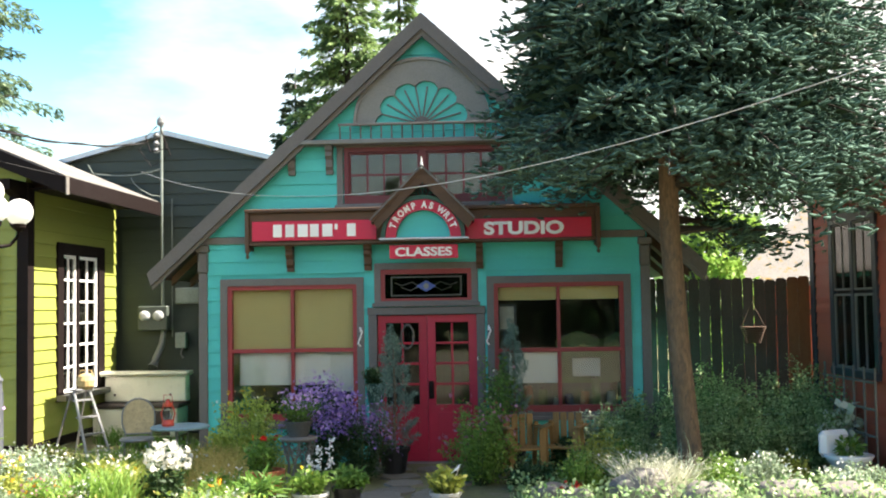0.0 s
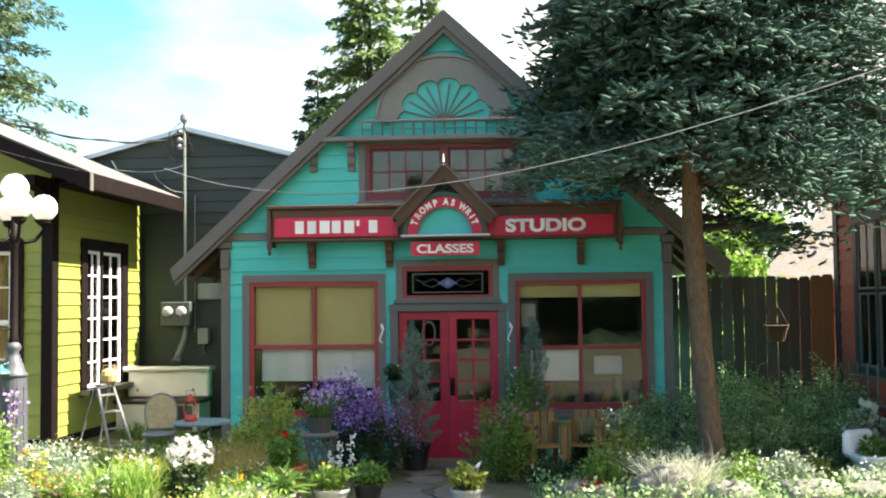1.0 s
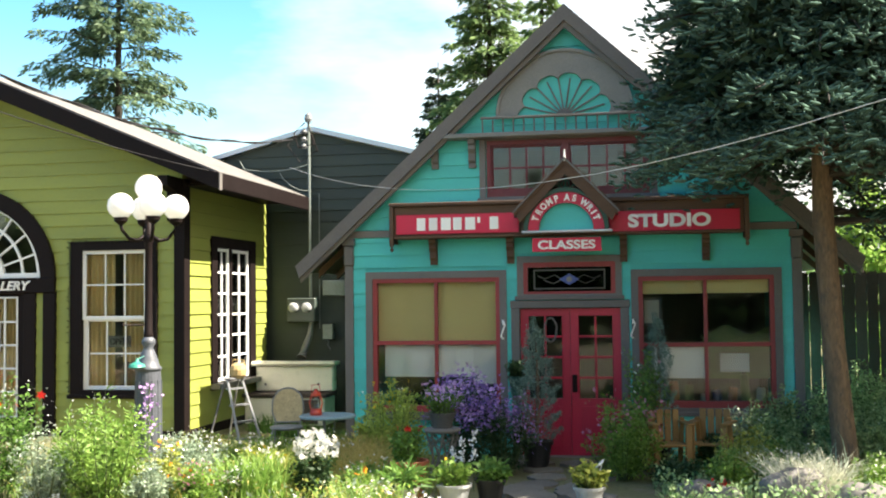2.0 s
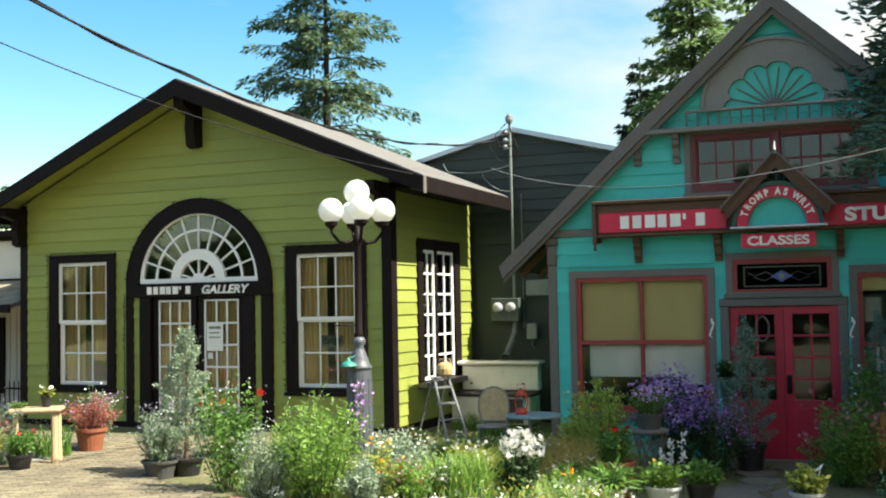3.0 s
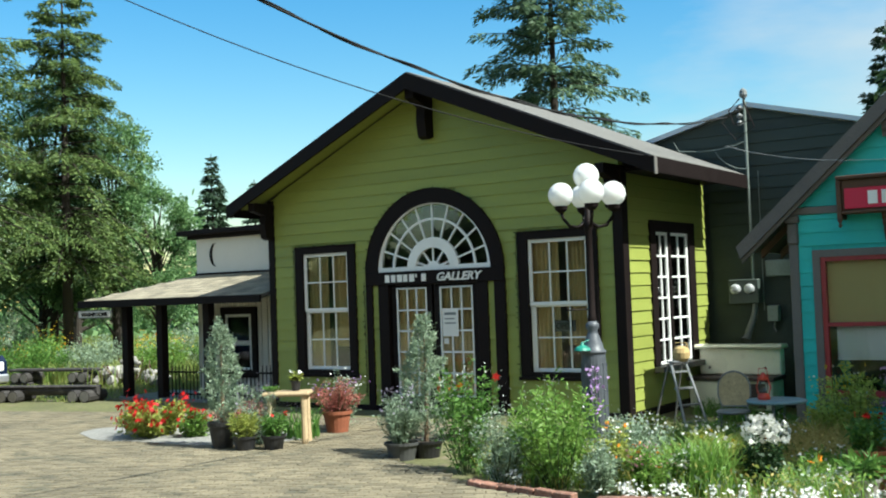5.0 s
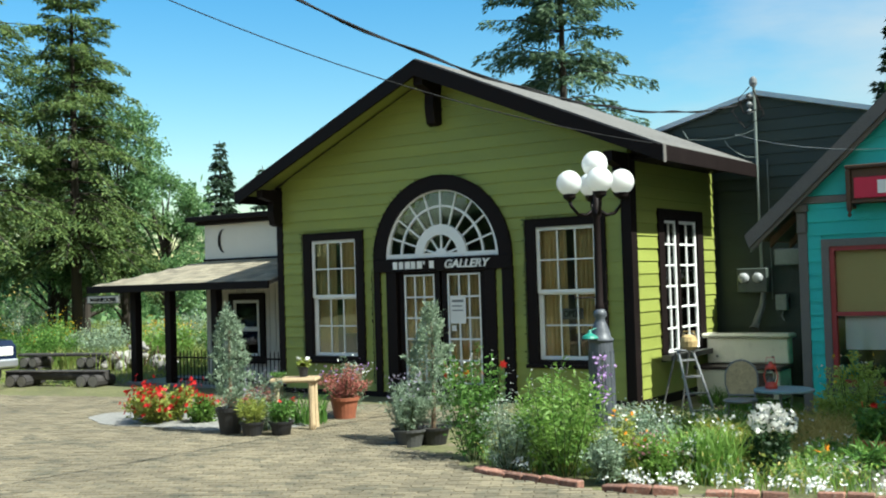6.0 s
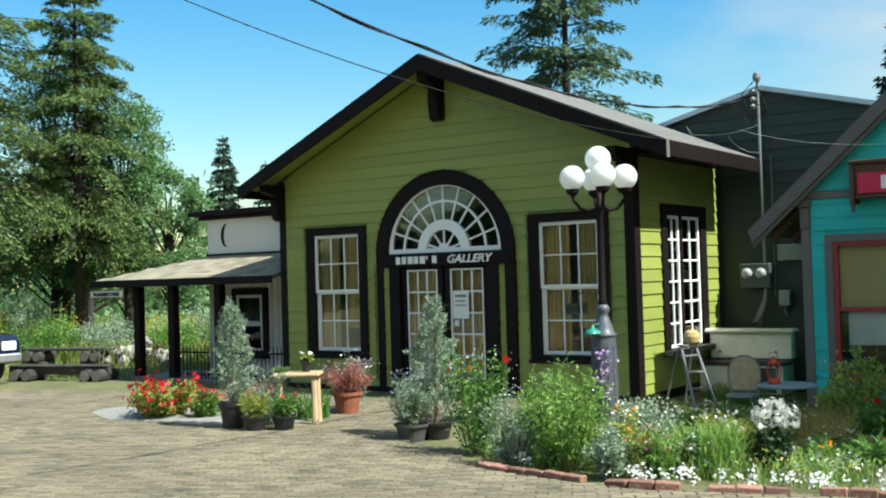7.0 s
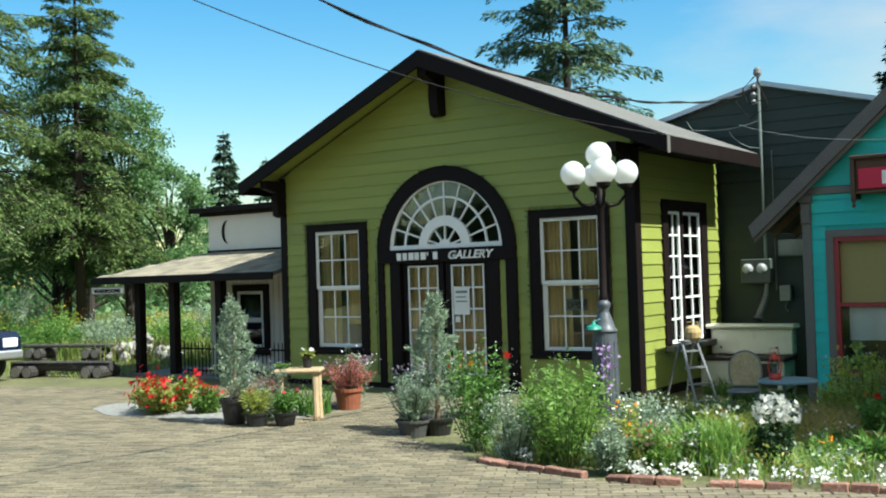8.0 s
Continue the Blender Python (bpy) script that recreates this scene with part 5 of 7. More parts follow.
# ---- wooden folding chairs beside the shop door ----
PINE = mat("honey_pine_wood", (0.27, 0.15, 0.045), 0.6, 0.25, 4, 50, 0.3, stretch=(1, 1, .2), spot=(0.22, 0.12, 0.05))
for x, y, r in ((.98, 13.85, 12), (1.52, 13.95, -20)):
    ch = thing("slatted_chair", "honey-coloured slatted wooden chair by the shop window", "chair", pose(x, y, -.33, 0, 0, r), group="wooden chairs by the shop window")
    for sx in (-1, 1):
        part("front_leg", Shape().box(sx * .20 - .04, sx * .20 + .04, -.22, -.18, 0, .62, .006), PINE, ch)
        part("rear_leg", Shape().prism([(-.02, 0), (.03, 0), (.03, .7), (-.02, .7)], -.02, .02).moved(pose(sx * .2, .22, 0, 12, 0, 0)), PINE, ch)
        part("arm_rest", Shape().box(sx * .22 - .05, sx * .22 + .05, -.26, .22, .62, .645, .006), PINE, ch)
    for k in range(5):
        part("seat_slat", Shape().box(-.22, .22, -.22 + k * .085, -.15 + k * .085, .36, .38, .004), PINE, ch)
    for k in range(4):
        part("back_slat", Shape().box(-.19 + k * .10, -.11 + k * .10, .17, .19, .30, .78, .004), PINE, ch)

# ---- stool table, pots and gravel in the court ----
stool = thing("log_leg_table", "rustic plank table on peeled log legs", "table", pose(-8.98, 11.25, -.01, 0, 0, 28) @ Matrix.Diagonal((.9, .9, 1.08, 1)))
PALEPINE = mat("pale_bare_pine", (0.42, 0.31, 0.18), 0.7, 0.25, 4, 50, 0.3, spot=(0.36, 0.25, 0.13))
part("tabletop", Shape().box(-.34, .34, -.22, .22, .57, .625, .02), PALEPINE, stool, "pale plank top")
for sx, sy in ((-1, -1), (1, -1), (-1, 1), (1, 1)):
    part("leg", Shape().tube([(sx * .26, sy * .15, 0), (sx * .255, sy * .147, .3), (sx * .25, sy * .145, .58)], [.05, .043, .046], 9), PALEPINE, stool)
GRAVEL = mat("pale_gravel", (0.25, 0.24, 0.22), 0.95, 0.4, 9, 60, 1.0, rnd=0, spot=(0.12, 0.115, 0.10), spot_at=.52)
gv = Shape()
ring = []
for i in range(40):
    a = 2 * math.pi * i / 40
    ring.append((-11.0 + 1.95 * math.cos(a) * (1 + .06 * math.sin(3 * a)), 11.45 + .85 * math.sin(a) * (1 + .08 * math.cos(2 * a)) + .05 * math.sin(7 * a), .004))
gv.add(ring + [(x, y, -.04) for x, y, z in ring] + [(-11, 11.45, .02)], [(i, (i + 1) % 40, 80) for i in range(40)] + [(i, i + 40, (i + 1) % 40 + 40, (i + 1) % 40) for i in range(40)])
solid("gravel_bed", gv, GRAVEL, "pale gravel bed in the brick court", "gravel", kind="structure")

# ---- log barriers between court and meadow ----
CUTEND = mat("pale_sawn_log_end", (0.14, 0.128, 0.112), 0.85, 0.3, 12, 50, 0.4)
LOGWOOD = mat("weathered_dark_log", (0.034, 0.030, 0.028), 0.85, 0.35, 3, 40, 0.5, spot=(0.09, 0.082, 0.075), spot_at=0.55)
for x, y, r, feet in ((-18.08, 15.05, 12.5, 1), (-21.5, 18.04, 10.0, 0)):
    bar = thing("log_barrier", "low weathered half-log barrier on short round logs" if feet else "low weathered plank barrier on dark log blocks", "barrier", pose(x, y, -.03, 0, 0, r), group="log barriers at the court's edge")
    if feet:
        part("half_log", Shape().tube([(-1.25, 0, .22), (0, 0, .225), (1.15, 0, .22)], [.095, .105, .095], 10).box(-1.25, 1.15, -.12, .12, .275, .325, .02), LOGWOOD, bar, "flattened half log")
    else:
        part("plank", Shape().box(-1.28, 1.28, -.16, .16, .36, .43, .02), LOGWOOD, bar, "pale weathered plank")
    for x2 in (-.85, .85):
        for dx in (-.12, .16):
            part("round_log", Shape().tube([(x2 + dx, -.30, .12 + (0 if feet else .1)), (x2 + dx, .30, .12 + (0 if feet else .1))], .125, 10), LOGWOOD, bar)
            part("cut_end", Shape().tube([(x2 + dx, -.306, .12 + (0 if feet else .1)), (x2 + dx, -.300, .12 + (0 if feet else .1))], .105, 10), CUTEND, bar, "pale sawn log end")
        if not feet:
            part("bearer", Shape().box(x2 - .3, x2 + .3, -.25, .25, -.02, .11, .02), LOGWOOD, bar)
# ---- parked pickup beyond the meadow's edge ----
NAVYCAR = mat("dark_blue_car_paint", (0.006, 0.012, 0.032), 0.2, 0.1, 3, 40, 0.0)
TYRE = mat("tyre_rubber", (0.015, 0.015, 0.015), 0.8, 0.2, 8, 50, 0.2)
car = thing("parked_pickup", "dark blue pickup truck parked in the grass", "pickup truck", pose(-21.1, 13.60, -.03, 0, 0, -4))
part("body", Shape().prism([(-2.6, .42), (2.55, .42), (2.6, .6), (2.58, .86), (2.45, .98), (1.0, 1.04), (-2.6, 1.04)], -.9, .9), NAVYCAR, car)
part("cab", Shape().prism([(-1.1, 1.04), (.98, 1.04), (.45, 1.60), (-.95, 1.62)], -.78, .78), NAVYCAR, car)
part("windscreen", Shape().prism([(1.0, 1.06), (1.02, 1.08), (.52, 1.56), (.50, 1.54)], -.70, .70), DARKGLASS, car)
part("bumper", Shape().box(2.55, 2.68, -.9, .9, .45, .62, .03), METALEDGE, car)
for sy in (-1, 1):
    part("headlight", Shape().box(2.56, 2.62, sy * .66 - .16, sy * .66 + .16, .68, .86, .02), SIGNWHITE, car, "clear rectangular headlight")
for x in (-1.7, 1.7):
    for sy in (-1, 1):
        wl = part("wheel", Shape().lathe([(.2, -.11), (.36, -.1), (.38, 0), (.36, .1), (.2, .11)], n=20).moved(pose(x, sy * .82, .38, 90, 0, 0)), TYRE, car)
        part("rim", Shape().lathe([(.02, -.115), (.2, -.112), (.2, .112), (.02, .115)], n=14).moved(pose(x, sy * .82, .38, 90, 0, 0)), METALEDGE, wl)

# ---- heap of rubble and cut brush behind the barriers ----
RUBBLE = mat("pale_broken_stone", (0.27, 0.255, 0.23), 0.9, 0.3, 5, 30, 0.6, rnd=.35)
heap = thing("rubble_heap", "heap of pale broken stones and dry brush in the meadow", "heap", pose(-19.6, 18.6, -.05))
rk = random.Random(3)
for k in range(34):
    r = rk.uniform(.07, .2)
    q = Shape().ball((0, 0, 0), r, 8, 5, (1, rk.uniform(.6, 1), rk.uniform(.5, .8)))
    a, d = rk.uniform(0, 6.28), rk.random() ** .6
    part("stone", q.moved(pose(1.25 * d * math.cos(a), .6 * d * math.sin(a), .08 + .62 * (1 - d) * rk.uniform(.5, 1.1), rk.uniform(0, 90), rk.uniform(0, 90), 0)), RUBBLE, heap)
brush = Shape()
for k in range(60):
    a, d = rk.uniform(0, 6.28), rk.random()
    x, y = 1.3 * d * math.cos(a), .6 * d * math.sin(a)
    brush.tube([(x, y, .1), (x + rk.uniform(-.5, .5), y + rk.uniform(-.2, .2), .75 * (1 - d * .6) * rk.uniform(.5, 1.1))], .014, 4)
part("brush", brush, OLDWOOD, heap, "dry cut brush")["kind"] = "stuff"

# ---- wreath on the shop door ----
def wreath():
    rr = random.Random(5)
    s = Shape()
    for k in range(5):
        s.tube([((.085 + rr.uniform(-.012, .012)) * math.cos(2 * math.pi * i / 18), rr.uniform(-.012, .012), (.17 + rr.uniform(-.015, .015)) * math.sin(2 * math.pi * i / 18)) for i in range(19)], .008, 5)
    w = solid("door_wreath", s, GREYTRIM, "oval grey twig wreath hanging on the crimson door", "wreath")
    w.matrix_world = pose(-.50, 15.345, 1.42, 0, 0, -2.5)


wreath()
# ---- foliage ----
RNG = np.random.default_rng(7)


def quads(name, V, material, smooth=True):
    """One mesh out of an array of four-cornered leaves, shape (n, 4, 3)."""
    n = len(V)
    me = bpy.data.meshes.new(name)
    me.vertices.add(n * 4)
    me.vertices.foreach_set("co", np.ascontiguousarray(V, dtype=np.float32).ravel())
    me.loops.add(n * 4)
    me.loops.foreach_set("vertex_index", np.arange(n * 4, dtype=np.int32))
    me.polygons.add(n)
    me.polygons.foreach_set("loop_start", np.arange(0, n * 4, 4, dtype=np.int32))
    me.polygons.foreach_set("loop_total", np.full(n, 4, dtype=np.int32))
    me.update(calc_edges=True)
    me.validate()
    me.materials.append(material)
    return me


def unit(a):
    return a / np.maximum(np.linalg.norm(a, axis=-1, keepdims=True), 1e-9)


def leaf_quads(P, Dv, length, width, flat=0.0):
    """Diamond leaves at P pointing along Dv; flat: 0 any turn, 1 facing up."""
    n = len(P)
    Dv = unit(Dv)
    R = RNG.normal(size=(n, 3)) * (1 - flat) + np.array([0, 0, 1.0]) * flat * 2
    S = unit(np.cross(Dv, R))
    L = (length * RNG.uniform(.65, 1.25, n))[:, None]
    W = (width * RNG.uniform(.7, 1.2, n))[:, None]
    droop = np.array([0, 0, -1.0]) * L * .12
    return np.stack([P, P + Dv * L * .5 + S * W / 2, P + Dv * L + droop, P + Dv * L * .5 - S * W / 2], axis=1)


def blob_points(n, c, r, hollow=.55, lump=.25):
    """Points in a lumpy ellipsoid, thicker towards its skin, and the way out at each."""
    d = unit(RNG.normal(size=(n, 3)))
    ph = RNG.uniform(0, 6.28, 6)
    k = 1 + lump * (np.sin(d[:, 0] * 4 + ph[0]) * np.sin(d[:, 1] * 4 + ph[1]) + .6 * np.sin(d[:, 2] * 7 + ph[2]) * np.sin(d[:, 0] * 8 + ph[3]))
    rad = (hollow + (1 - hollow) * RNG.uniform(0, 1, n) ** .7) * k
    return np.array(c) + d * rad[:, None] * np.array(r), d


def petals(P, size, up=.5):
    """Small open blossoms: three crossed quads each, facing out and up."""
    n = len(P)
    N = unit(RNG.normal(size=(n, 3)) * .6 + np.array([.0, -.8, up]))
    A = unit(np.cross(N, RNG.normal(size=(n, 3))))
    B = np.cross(N, A)
    s = (size * RNG.uniform(.7, 1.2, n))[:, None]
    out = []
    for k in range(3):
        a = k * math.pi / 3
        X, Y = A * math.cos(a) + B * math.sin(a), -A * math.sin(a) + B * math.cos(a)
        out.append(np.stack([P - X * s / 2 + N * s * .12, P + Y * s * .22, P + X * s / 2 + N * s * .12, P - Y * s * .22], axis=1))
    return np.concatenate(out)


def blades(P, height, width, lean):
    """Arching grass blades, three quads each."""
    n = len(P)
    a = RNG.uniform(0, 6.28, n)
    out = np.stack([np.cos(a), np.sin(a), 0 * a], 1) * (lean * RNG.uniform(.3, 1.3, n))[:, None]
    side = np.stack([-np.sin(a), np.cos(a), 0 * a], 1)
    tw = RNG.uniform(0, 3.14, n)
    side = unit(side * np.cos(tw)[:, None] + unit(out + 1e-6) * np.sin(tw)[:, None])
    H = (height * RNG.uniform(.55, 1.1, n))[:, None]
    W = (width * RNG.uniform(.7, 1.2, n))[:, None]
    z = np.array([0, 0, 1.0])
    C = [P + out * u ** 2 * H + z * H * (u - .25 * u ** 3) for u in (0, .4, .75, 1.0)]
    ws = (1, .8, .5, .08)
    qs = [np.stack([C[k] - side * W * ws[k] / 2, C[k] + side * W * ws[k] / 2, C[k + 1] + side * W * ws[k + 1] / 2, C[k + 1] - side * W * ws[k + 1] / 2], 1) for k in range(3)]
    return np.concatenate(qs)


def foliage(name, V, material, parent, label=""):
    ob = new(name, quads(name, V, material))
    ob.parent = parent
    return tagged(ob, label) if label else ob


L_MID = leaf_mat("mid_green_leaf", (0.055, 0.145, 0.025), (0.18, 0.32, 0.065), .42)
L_BRIGHT = leaf_mat("bright_green_leaf", (0.11, 0.23, 0.035), (0.27, 0.41, 0.09), .46)
L_YELLOW = leaf_mat("yellow_green_leaf", (0.20, 0.26, 0.04), (0.36, 0.38, 0.09), .4)
L_LIME = leaf_mat("lime_green_leaf", (0.28, 0.40, 0.07), (0.48, 0.58, 0.16), .45)
L_GREY = leaf_mat("grey_green_leaf", (0.15, 0.22, 0.14), (0.36, 0.44, 0.31), .33)
L_BLUE = leaf_mat("blue_green_needles", (0.07, 0.14, 0.11), (0.24, 0.36, 0.30), .2)
L_DARK = leaf_mat("dark_green_leaf", (0.018, 0.045, 0.014), (0.04, 0.09, 0.028), .25)
L_IVY = leaf_mat("variegated_ground_cover_leaf", (0.07, 0.17, 0.05), (0.42, 0.56, 0.27), .4)
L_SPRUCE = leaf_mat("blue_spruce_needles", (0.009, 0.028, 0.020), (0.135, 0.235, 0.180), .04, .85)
L_SPRUCE.node_tree.nodes["Principled BSDF"].inputs["Specular IOR Level"].default_value = .12
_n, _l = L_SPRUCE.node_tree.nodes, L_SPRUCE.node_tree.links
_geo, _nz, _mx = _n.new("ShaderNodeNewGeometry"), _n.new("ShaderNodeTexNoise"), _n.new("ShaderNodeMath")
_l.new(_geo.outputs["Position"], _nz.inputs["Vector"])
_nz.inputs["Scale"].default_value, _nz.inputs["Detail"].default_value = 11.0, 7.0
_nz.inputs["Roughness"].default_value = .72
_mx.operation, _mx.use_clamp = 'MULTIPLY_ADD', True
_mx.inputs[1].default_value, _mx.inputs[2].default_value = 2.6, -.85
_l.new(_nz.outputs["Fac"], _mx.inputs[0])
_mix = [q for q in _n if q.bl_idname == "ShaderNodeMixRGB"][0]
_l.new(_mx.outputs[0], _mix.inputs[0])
L_FIR = leaf_mat("fir_needles", (0.06, 0.125, 0.045), (0.26, 0.37, 0.14), .4, .6)
L_FIRSHAG = leaf_mat("shaggy_fir_needles", (0.035, 0.075, 0.022), (0.19, 0.26, 0.075), .35, .6)
L_FIRBLUE = leaf_mat("blue_green_fir_needles", (0.035, 0.08, 0.045), (0.17, 0.245, 0.13), .35, .6)
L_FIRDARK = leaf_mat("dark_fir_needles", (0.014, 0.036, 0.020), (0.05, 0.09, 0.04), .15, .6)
L_ALDER = leaf_mat("alder_leaf", (0.045, 0.12, 0.04), (0.24, 0.38, 0.15), .45)
L_WOOD = leaf_mat("woodland_leaf", (0.08, 0.18, 0.055), (0.28, 0.44, 0.17), .5)
L_DRY = leaf_mat("dry_golden_grass", (0.42, 0.33, 0.09), (0.62, 0.52, 0.19), .4)
L_MEADOW = leaf_mat("meadow_grass", (0.15, 0.24, 0.05), (0.36, 0.38, 0.11), .45)
F_WHITE = leaf_mat("white_petal", (0.80, 0.80, 0.74), (0.88, 0.87, 0.84), .3)
F_PURPLE = leaf_mat("purple_petal", (0.17, 0.08, 0.38), (0.42, 0.27, 0.62), .35)
F_LILAC = leaf_mat("lilac_petal", (0.42, 0.22, 0.55), (0.62, 0.44, 0.70), .35)
F_RED = leaf_mat("red_petal", (0.42, 0.008, 0.012), (0.66, 0.03, 0.02), .3)
F_PINK = leaf_mat("pink_petal", (0.50, 0.20, 0.30), (0.70, 0.40, 0.46), .3)
F_YELLOW = leaf_mat("yellow_petal", (0.62, 0.42, 0.01), (0.80, 0.60, 0.04), .3)
F_ORANGE = leaf_mat("orange_petal", (0.75, 0.22, 0.01), (0.85, 0.36, 0.03), .3)
F_RUSSET = leaf_mat("russet_leaf", (0.26, 0.07, 0.06), (0.42, 0.16, 0.12), .3)
F_LAV = leaf_mat("grey_lavender_flower", (0.20, 0.17, 0.25), (0.34, 0.30, 0.38), .25)
BARK = mat("brown_bark", (0.14, 0.092, 0.055), 0.9, 0.4, 6, 30, 1.0, stretch=(1, 1, .35), rnd=.1, spot=(0.07, 0.055, 0.042), spot_at=.54)
TWIG = mat("dark_twig_bark", (0.035, 0.027, 0.02), 0.9, 0.3, 8, 40, 0.4)
STEM = mat("green_stem", (0.06, 0.09, 0.03), 0.8, 0.2, 8, 40, 0.2)
CLAY = mat("terracotta", (0.25, 0.078, 0.036), 0.8, 0.2, 6, 40, 0.2, spot=(0.33, 0.17, 0.11), spot_at=.66)
BLACKPOT = mat("black_plastic_pot", (0.014, 0.014, 0.015), 0.5, 0.2, 6, 40, 0.1)
GREYPOT = mat("grey_stoneware", (0.26, 0.25, 0.22), 0.7, 0.2, 6, 40, 0.2)
WHITEPOT = mat("white_glazed_pot", (0.40, 0.41, 0.41), 0.4, 0.1, 6, 40, 0.1)
DARKPOT = mat("dark_grey_pot", (0.06, 0.06, 0.058), 0.7, 0.2, 6, 40, 0.2)
SOIL = mat("potting_soil", (0.04, 0.03, 0.02), 1.0, 0.4, 20, 60, 0.8)


def pot(parent, r, h, material, at=(0, 0, 0), label=""):
    p = part("pot", Shape().lathe([(r * .72, 0), (r * .80, h * .35), (r * .95, h * .85), (r * 1.05, h * .86), (r * 1.07, h), (r * .95, h), (r * .9, h * .88), (.01, h * .88)], at, 20), material, parent, label, smooth=False)
    part("soil", Shape().lathe([(r * .9, h * .87), (r * .5, h * .92), (.01, h * .93)], at, 14), SOIL, p)
    return p


def stems(n, r, h, z0=0.0):
    s = Shape()
    for k in range(n):
        a = 2 * math.pi * k / n + .4
        s.tube([(.03 * math.cos(a), .03 * math.sin(a), z0), (r * .5 * math.cos(a), r * .5 * math.sin(a), z0 + h * .5), (r * .8 * math.cos(a + .3), r * .8 * math.sin(a + .3), z0 + h * .85)], [.012, .009, .004], 5)
    return s


def shrub(name, label, x, y, w, h, n, leaf, material, category="shrub", size=(.05, .025), flowers=None, group="", z=None, tall=False, potted=None, kind=""):
    """A leafy plant: stems, leaves in several clumps, and blossoms. flowers: rows of material, number, size, lowest height share."""
    z = ground_z(x, y) if z is None else z
    t = thing(name, label, category, pose(x, y, z, 0, 0, random.uniform(0, 360)), group, kind)
    z0 = 0.0
    if potted:
        pr, phh, pm = potted
        pot(t, pr, phh, pm)
        z0 = phh * .85
    # leaves strung along many leaning stalks, blossoms near the tips
    k = int(np.clip(16 + 26 * w, 14, 60))
    ang, rad = RNG.uniform(0, 6.28, k), np.sqrt(RNG.uniform(0, 1, k)) * w * .5
    top = h * (RNG.uniform(.55, 1.08, k) if tall else RNG.uniform(.6, 1.08, k) * (1 - .35 * (rad / (w * .5)) ** 2))
    tips = np.stack([rad * np.cos(ang), rad * np.sin(ang), z0 + top], 1)
    roots = tips * np.array([.22, .22, 0]) + np.array([0, 0, z0])
    st = Shape()
    for r_, t_ in list(zip(roots, tips))[:26]:
        mid = (r_ + t_) / 2 + np.array([(t_[0] - r_[0]) * .15, (t_[1] - r_[1]) * .15, .03 * h])
        st.tube([tuple(r_), tuple(mid), tuple(t_)], [.006, .005, .002], 4)
    part("stalk", st, STEM, t)["kind"] = "stuff"
    m = n // k
    u = RNG.uniform(.08, 1.0, (k, m, 1)) ** .8
    P = roots[:, None] * (1 - u) + tips[:, None] * u
    out = unit(RNG.normal(size=(k, m, 3)) * np.array([1, 1, .5]))
    P = P + out * (w * .5 * RNG.uniform(.03, .26, (k, m, 1)) * (1.15 - .7 * u))
    P[..., 2] = np.maximum(P[..., 2], .012)
    out = out + np.array([0, 0, .45]) + RNG.normal(size=out.shape) * .3
    foliage("leaves", leaf_quads(P.reshape(-1, 3), out.reshape(-1, 3), size[0], size[1], .3), material, t)
    for fm, count, fs, low in flowers or ():
        j = RNG.integers(0, k, max(1, min(count, int(k * .8))))
        c = tips[j[RNG.integers(0, len(j), count)]] + RNG.normal(size=(count, 3)) * np.array([1, 1, .7]) * w * (.10 if count > 12 else .03)
        c[:, 2] = np.where(c[:, 2] < z0 + h * low, z0 + h * RNG.uniform(low, 1.02, count), c[:, 2])
        foliage("blossoms", petals(c, fs), fm, t)
    return t


def grass_clump(name, label, x, y, r, h, n, material, width=.012, lean=.5, category="grass", flowers=None):
    t = thing(name, label, category, pose(x, y, ground_z(x, y)))
    a, q = RNG.uniform(0, 6.28, n), np.sqrt(RNG.uniform(0, 1, n)) * r
    P = np.stack([q * np.cos(a), q * np.sin(a), 0 * a], 1)
    foliage("blades", blades(P, h, width, lean), material, t)
    for fm, count, fs in flowers or ():
        P = np.stack([RNG.normal(0, r * .7, count), RNG.normal(0, r * .7, count), RNG.uniform(.75, 1.05, count) * h], 1)
        foliage("blossoms", petals(P, fs), fm, t)
    return t


def dwarf_conifer(label, x, y, w, h, material, n=5200, potted=None, size=(.045, .012)):
    z = ground_z(x, y)
    t = thing("dwarf_conifer", label, "shrub", pose(x, y, z))
    z0 = 0
    if potted:
        pot(t, *potted)
        z0 = potted[1] * .8
    part("trunk", Shape().tube([(0, 0, z0), (.02, 0, z0 + h * .5), (0, .01, z0 + h * .95)], [.03, .02, .006], 7), BARK, t)
    # feathery plumes rising from the stem, some longer than the rest
    vs, k = [], 58
    m = n // k
    for i in range(k):
        u = (i + random.uniform(.1, .9)) / k
        a = i * 2.39996 + random.uniform(-.5, .5)
        rr = w * .5 * (.35 + .65 * math.sin(math.pi * min(1, u * .72 + .22))) * (1 - u ** 3) * random.uniform(.45, 1.25) + .02
        o = np.array([math.cos(a), math.sin(a), 0.0])
        foot = np.array([0, 0, z0 + h * .86 * u])
        tip = foot + o * rr + np.array([0, 0, h * random.uniform(.06, .17)])
        q = RNG.uniform(.12, 1.0, (m, 1)) ** .75
        P = foot * (1 - q) + tip * q + o * (np.sin(q * math.pi) * .05 * w) + RNG.normal(size=(m, 3)) * (.040 * (1.1 - q) + .008)
        vs.append(leaf_quads(P, o * .5 + np.array([0, 0, .8]) + RNG.normal(size=(m, 3)) * .55, size[0] * .8, size[1], .1))
    foliage("foliage", np.concatenate(vs), material, t)
    return t


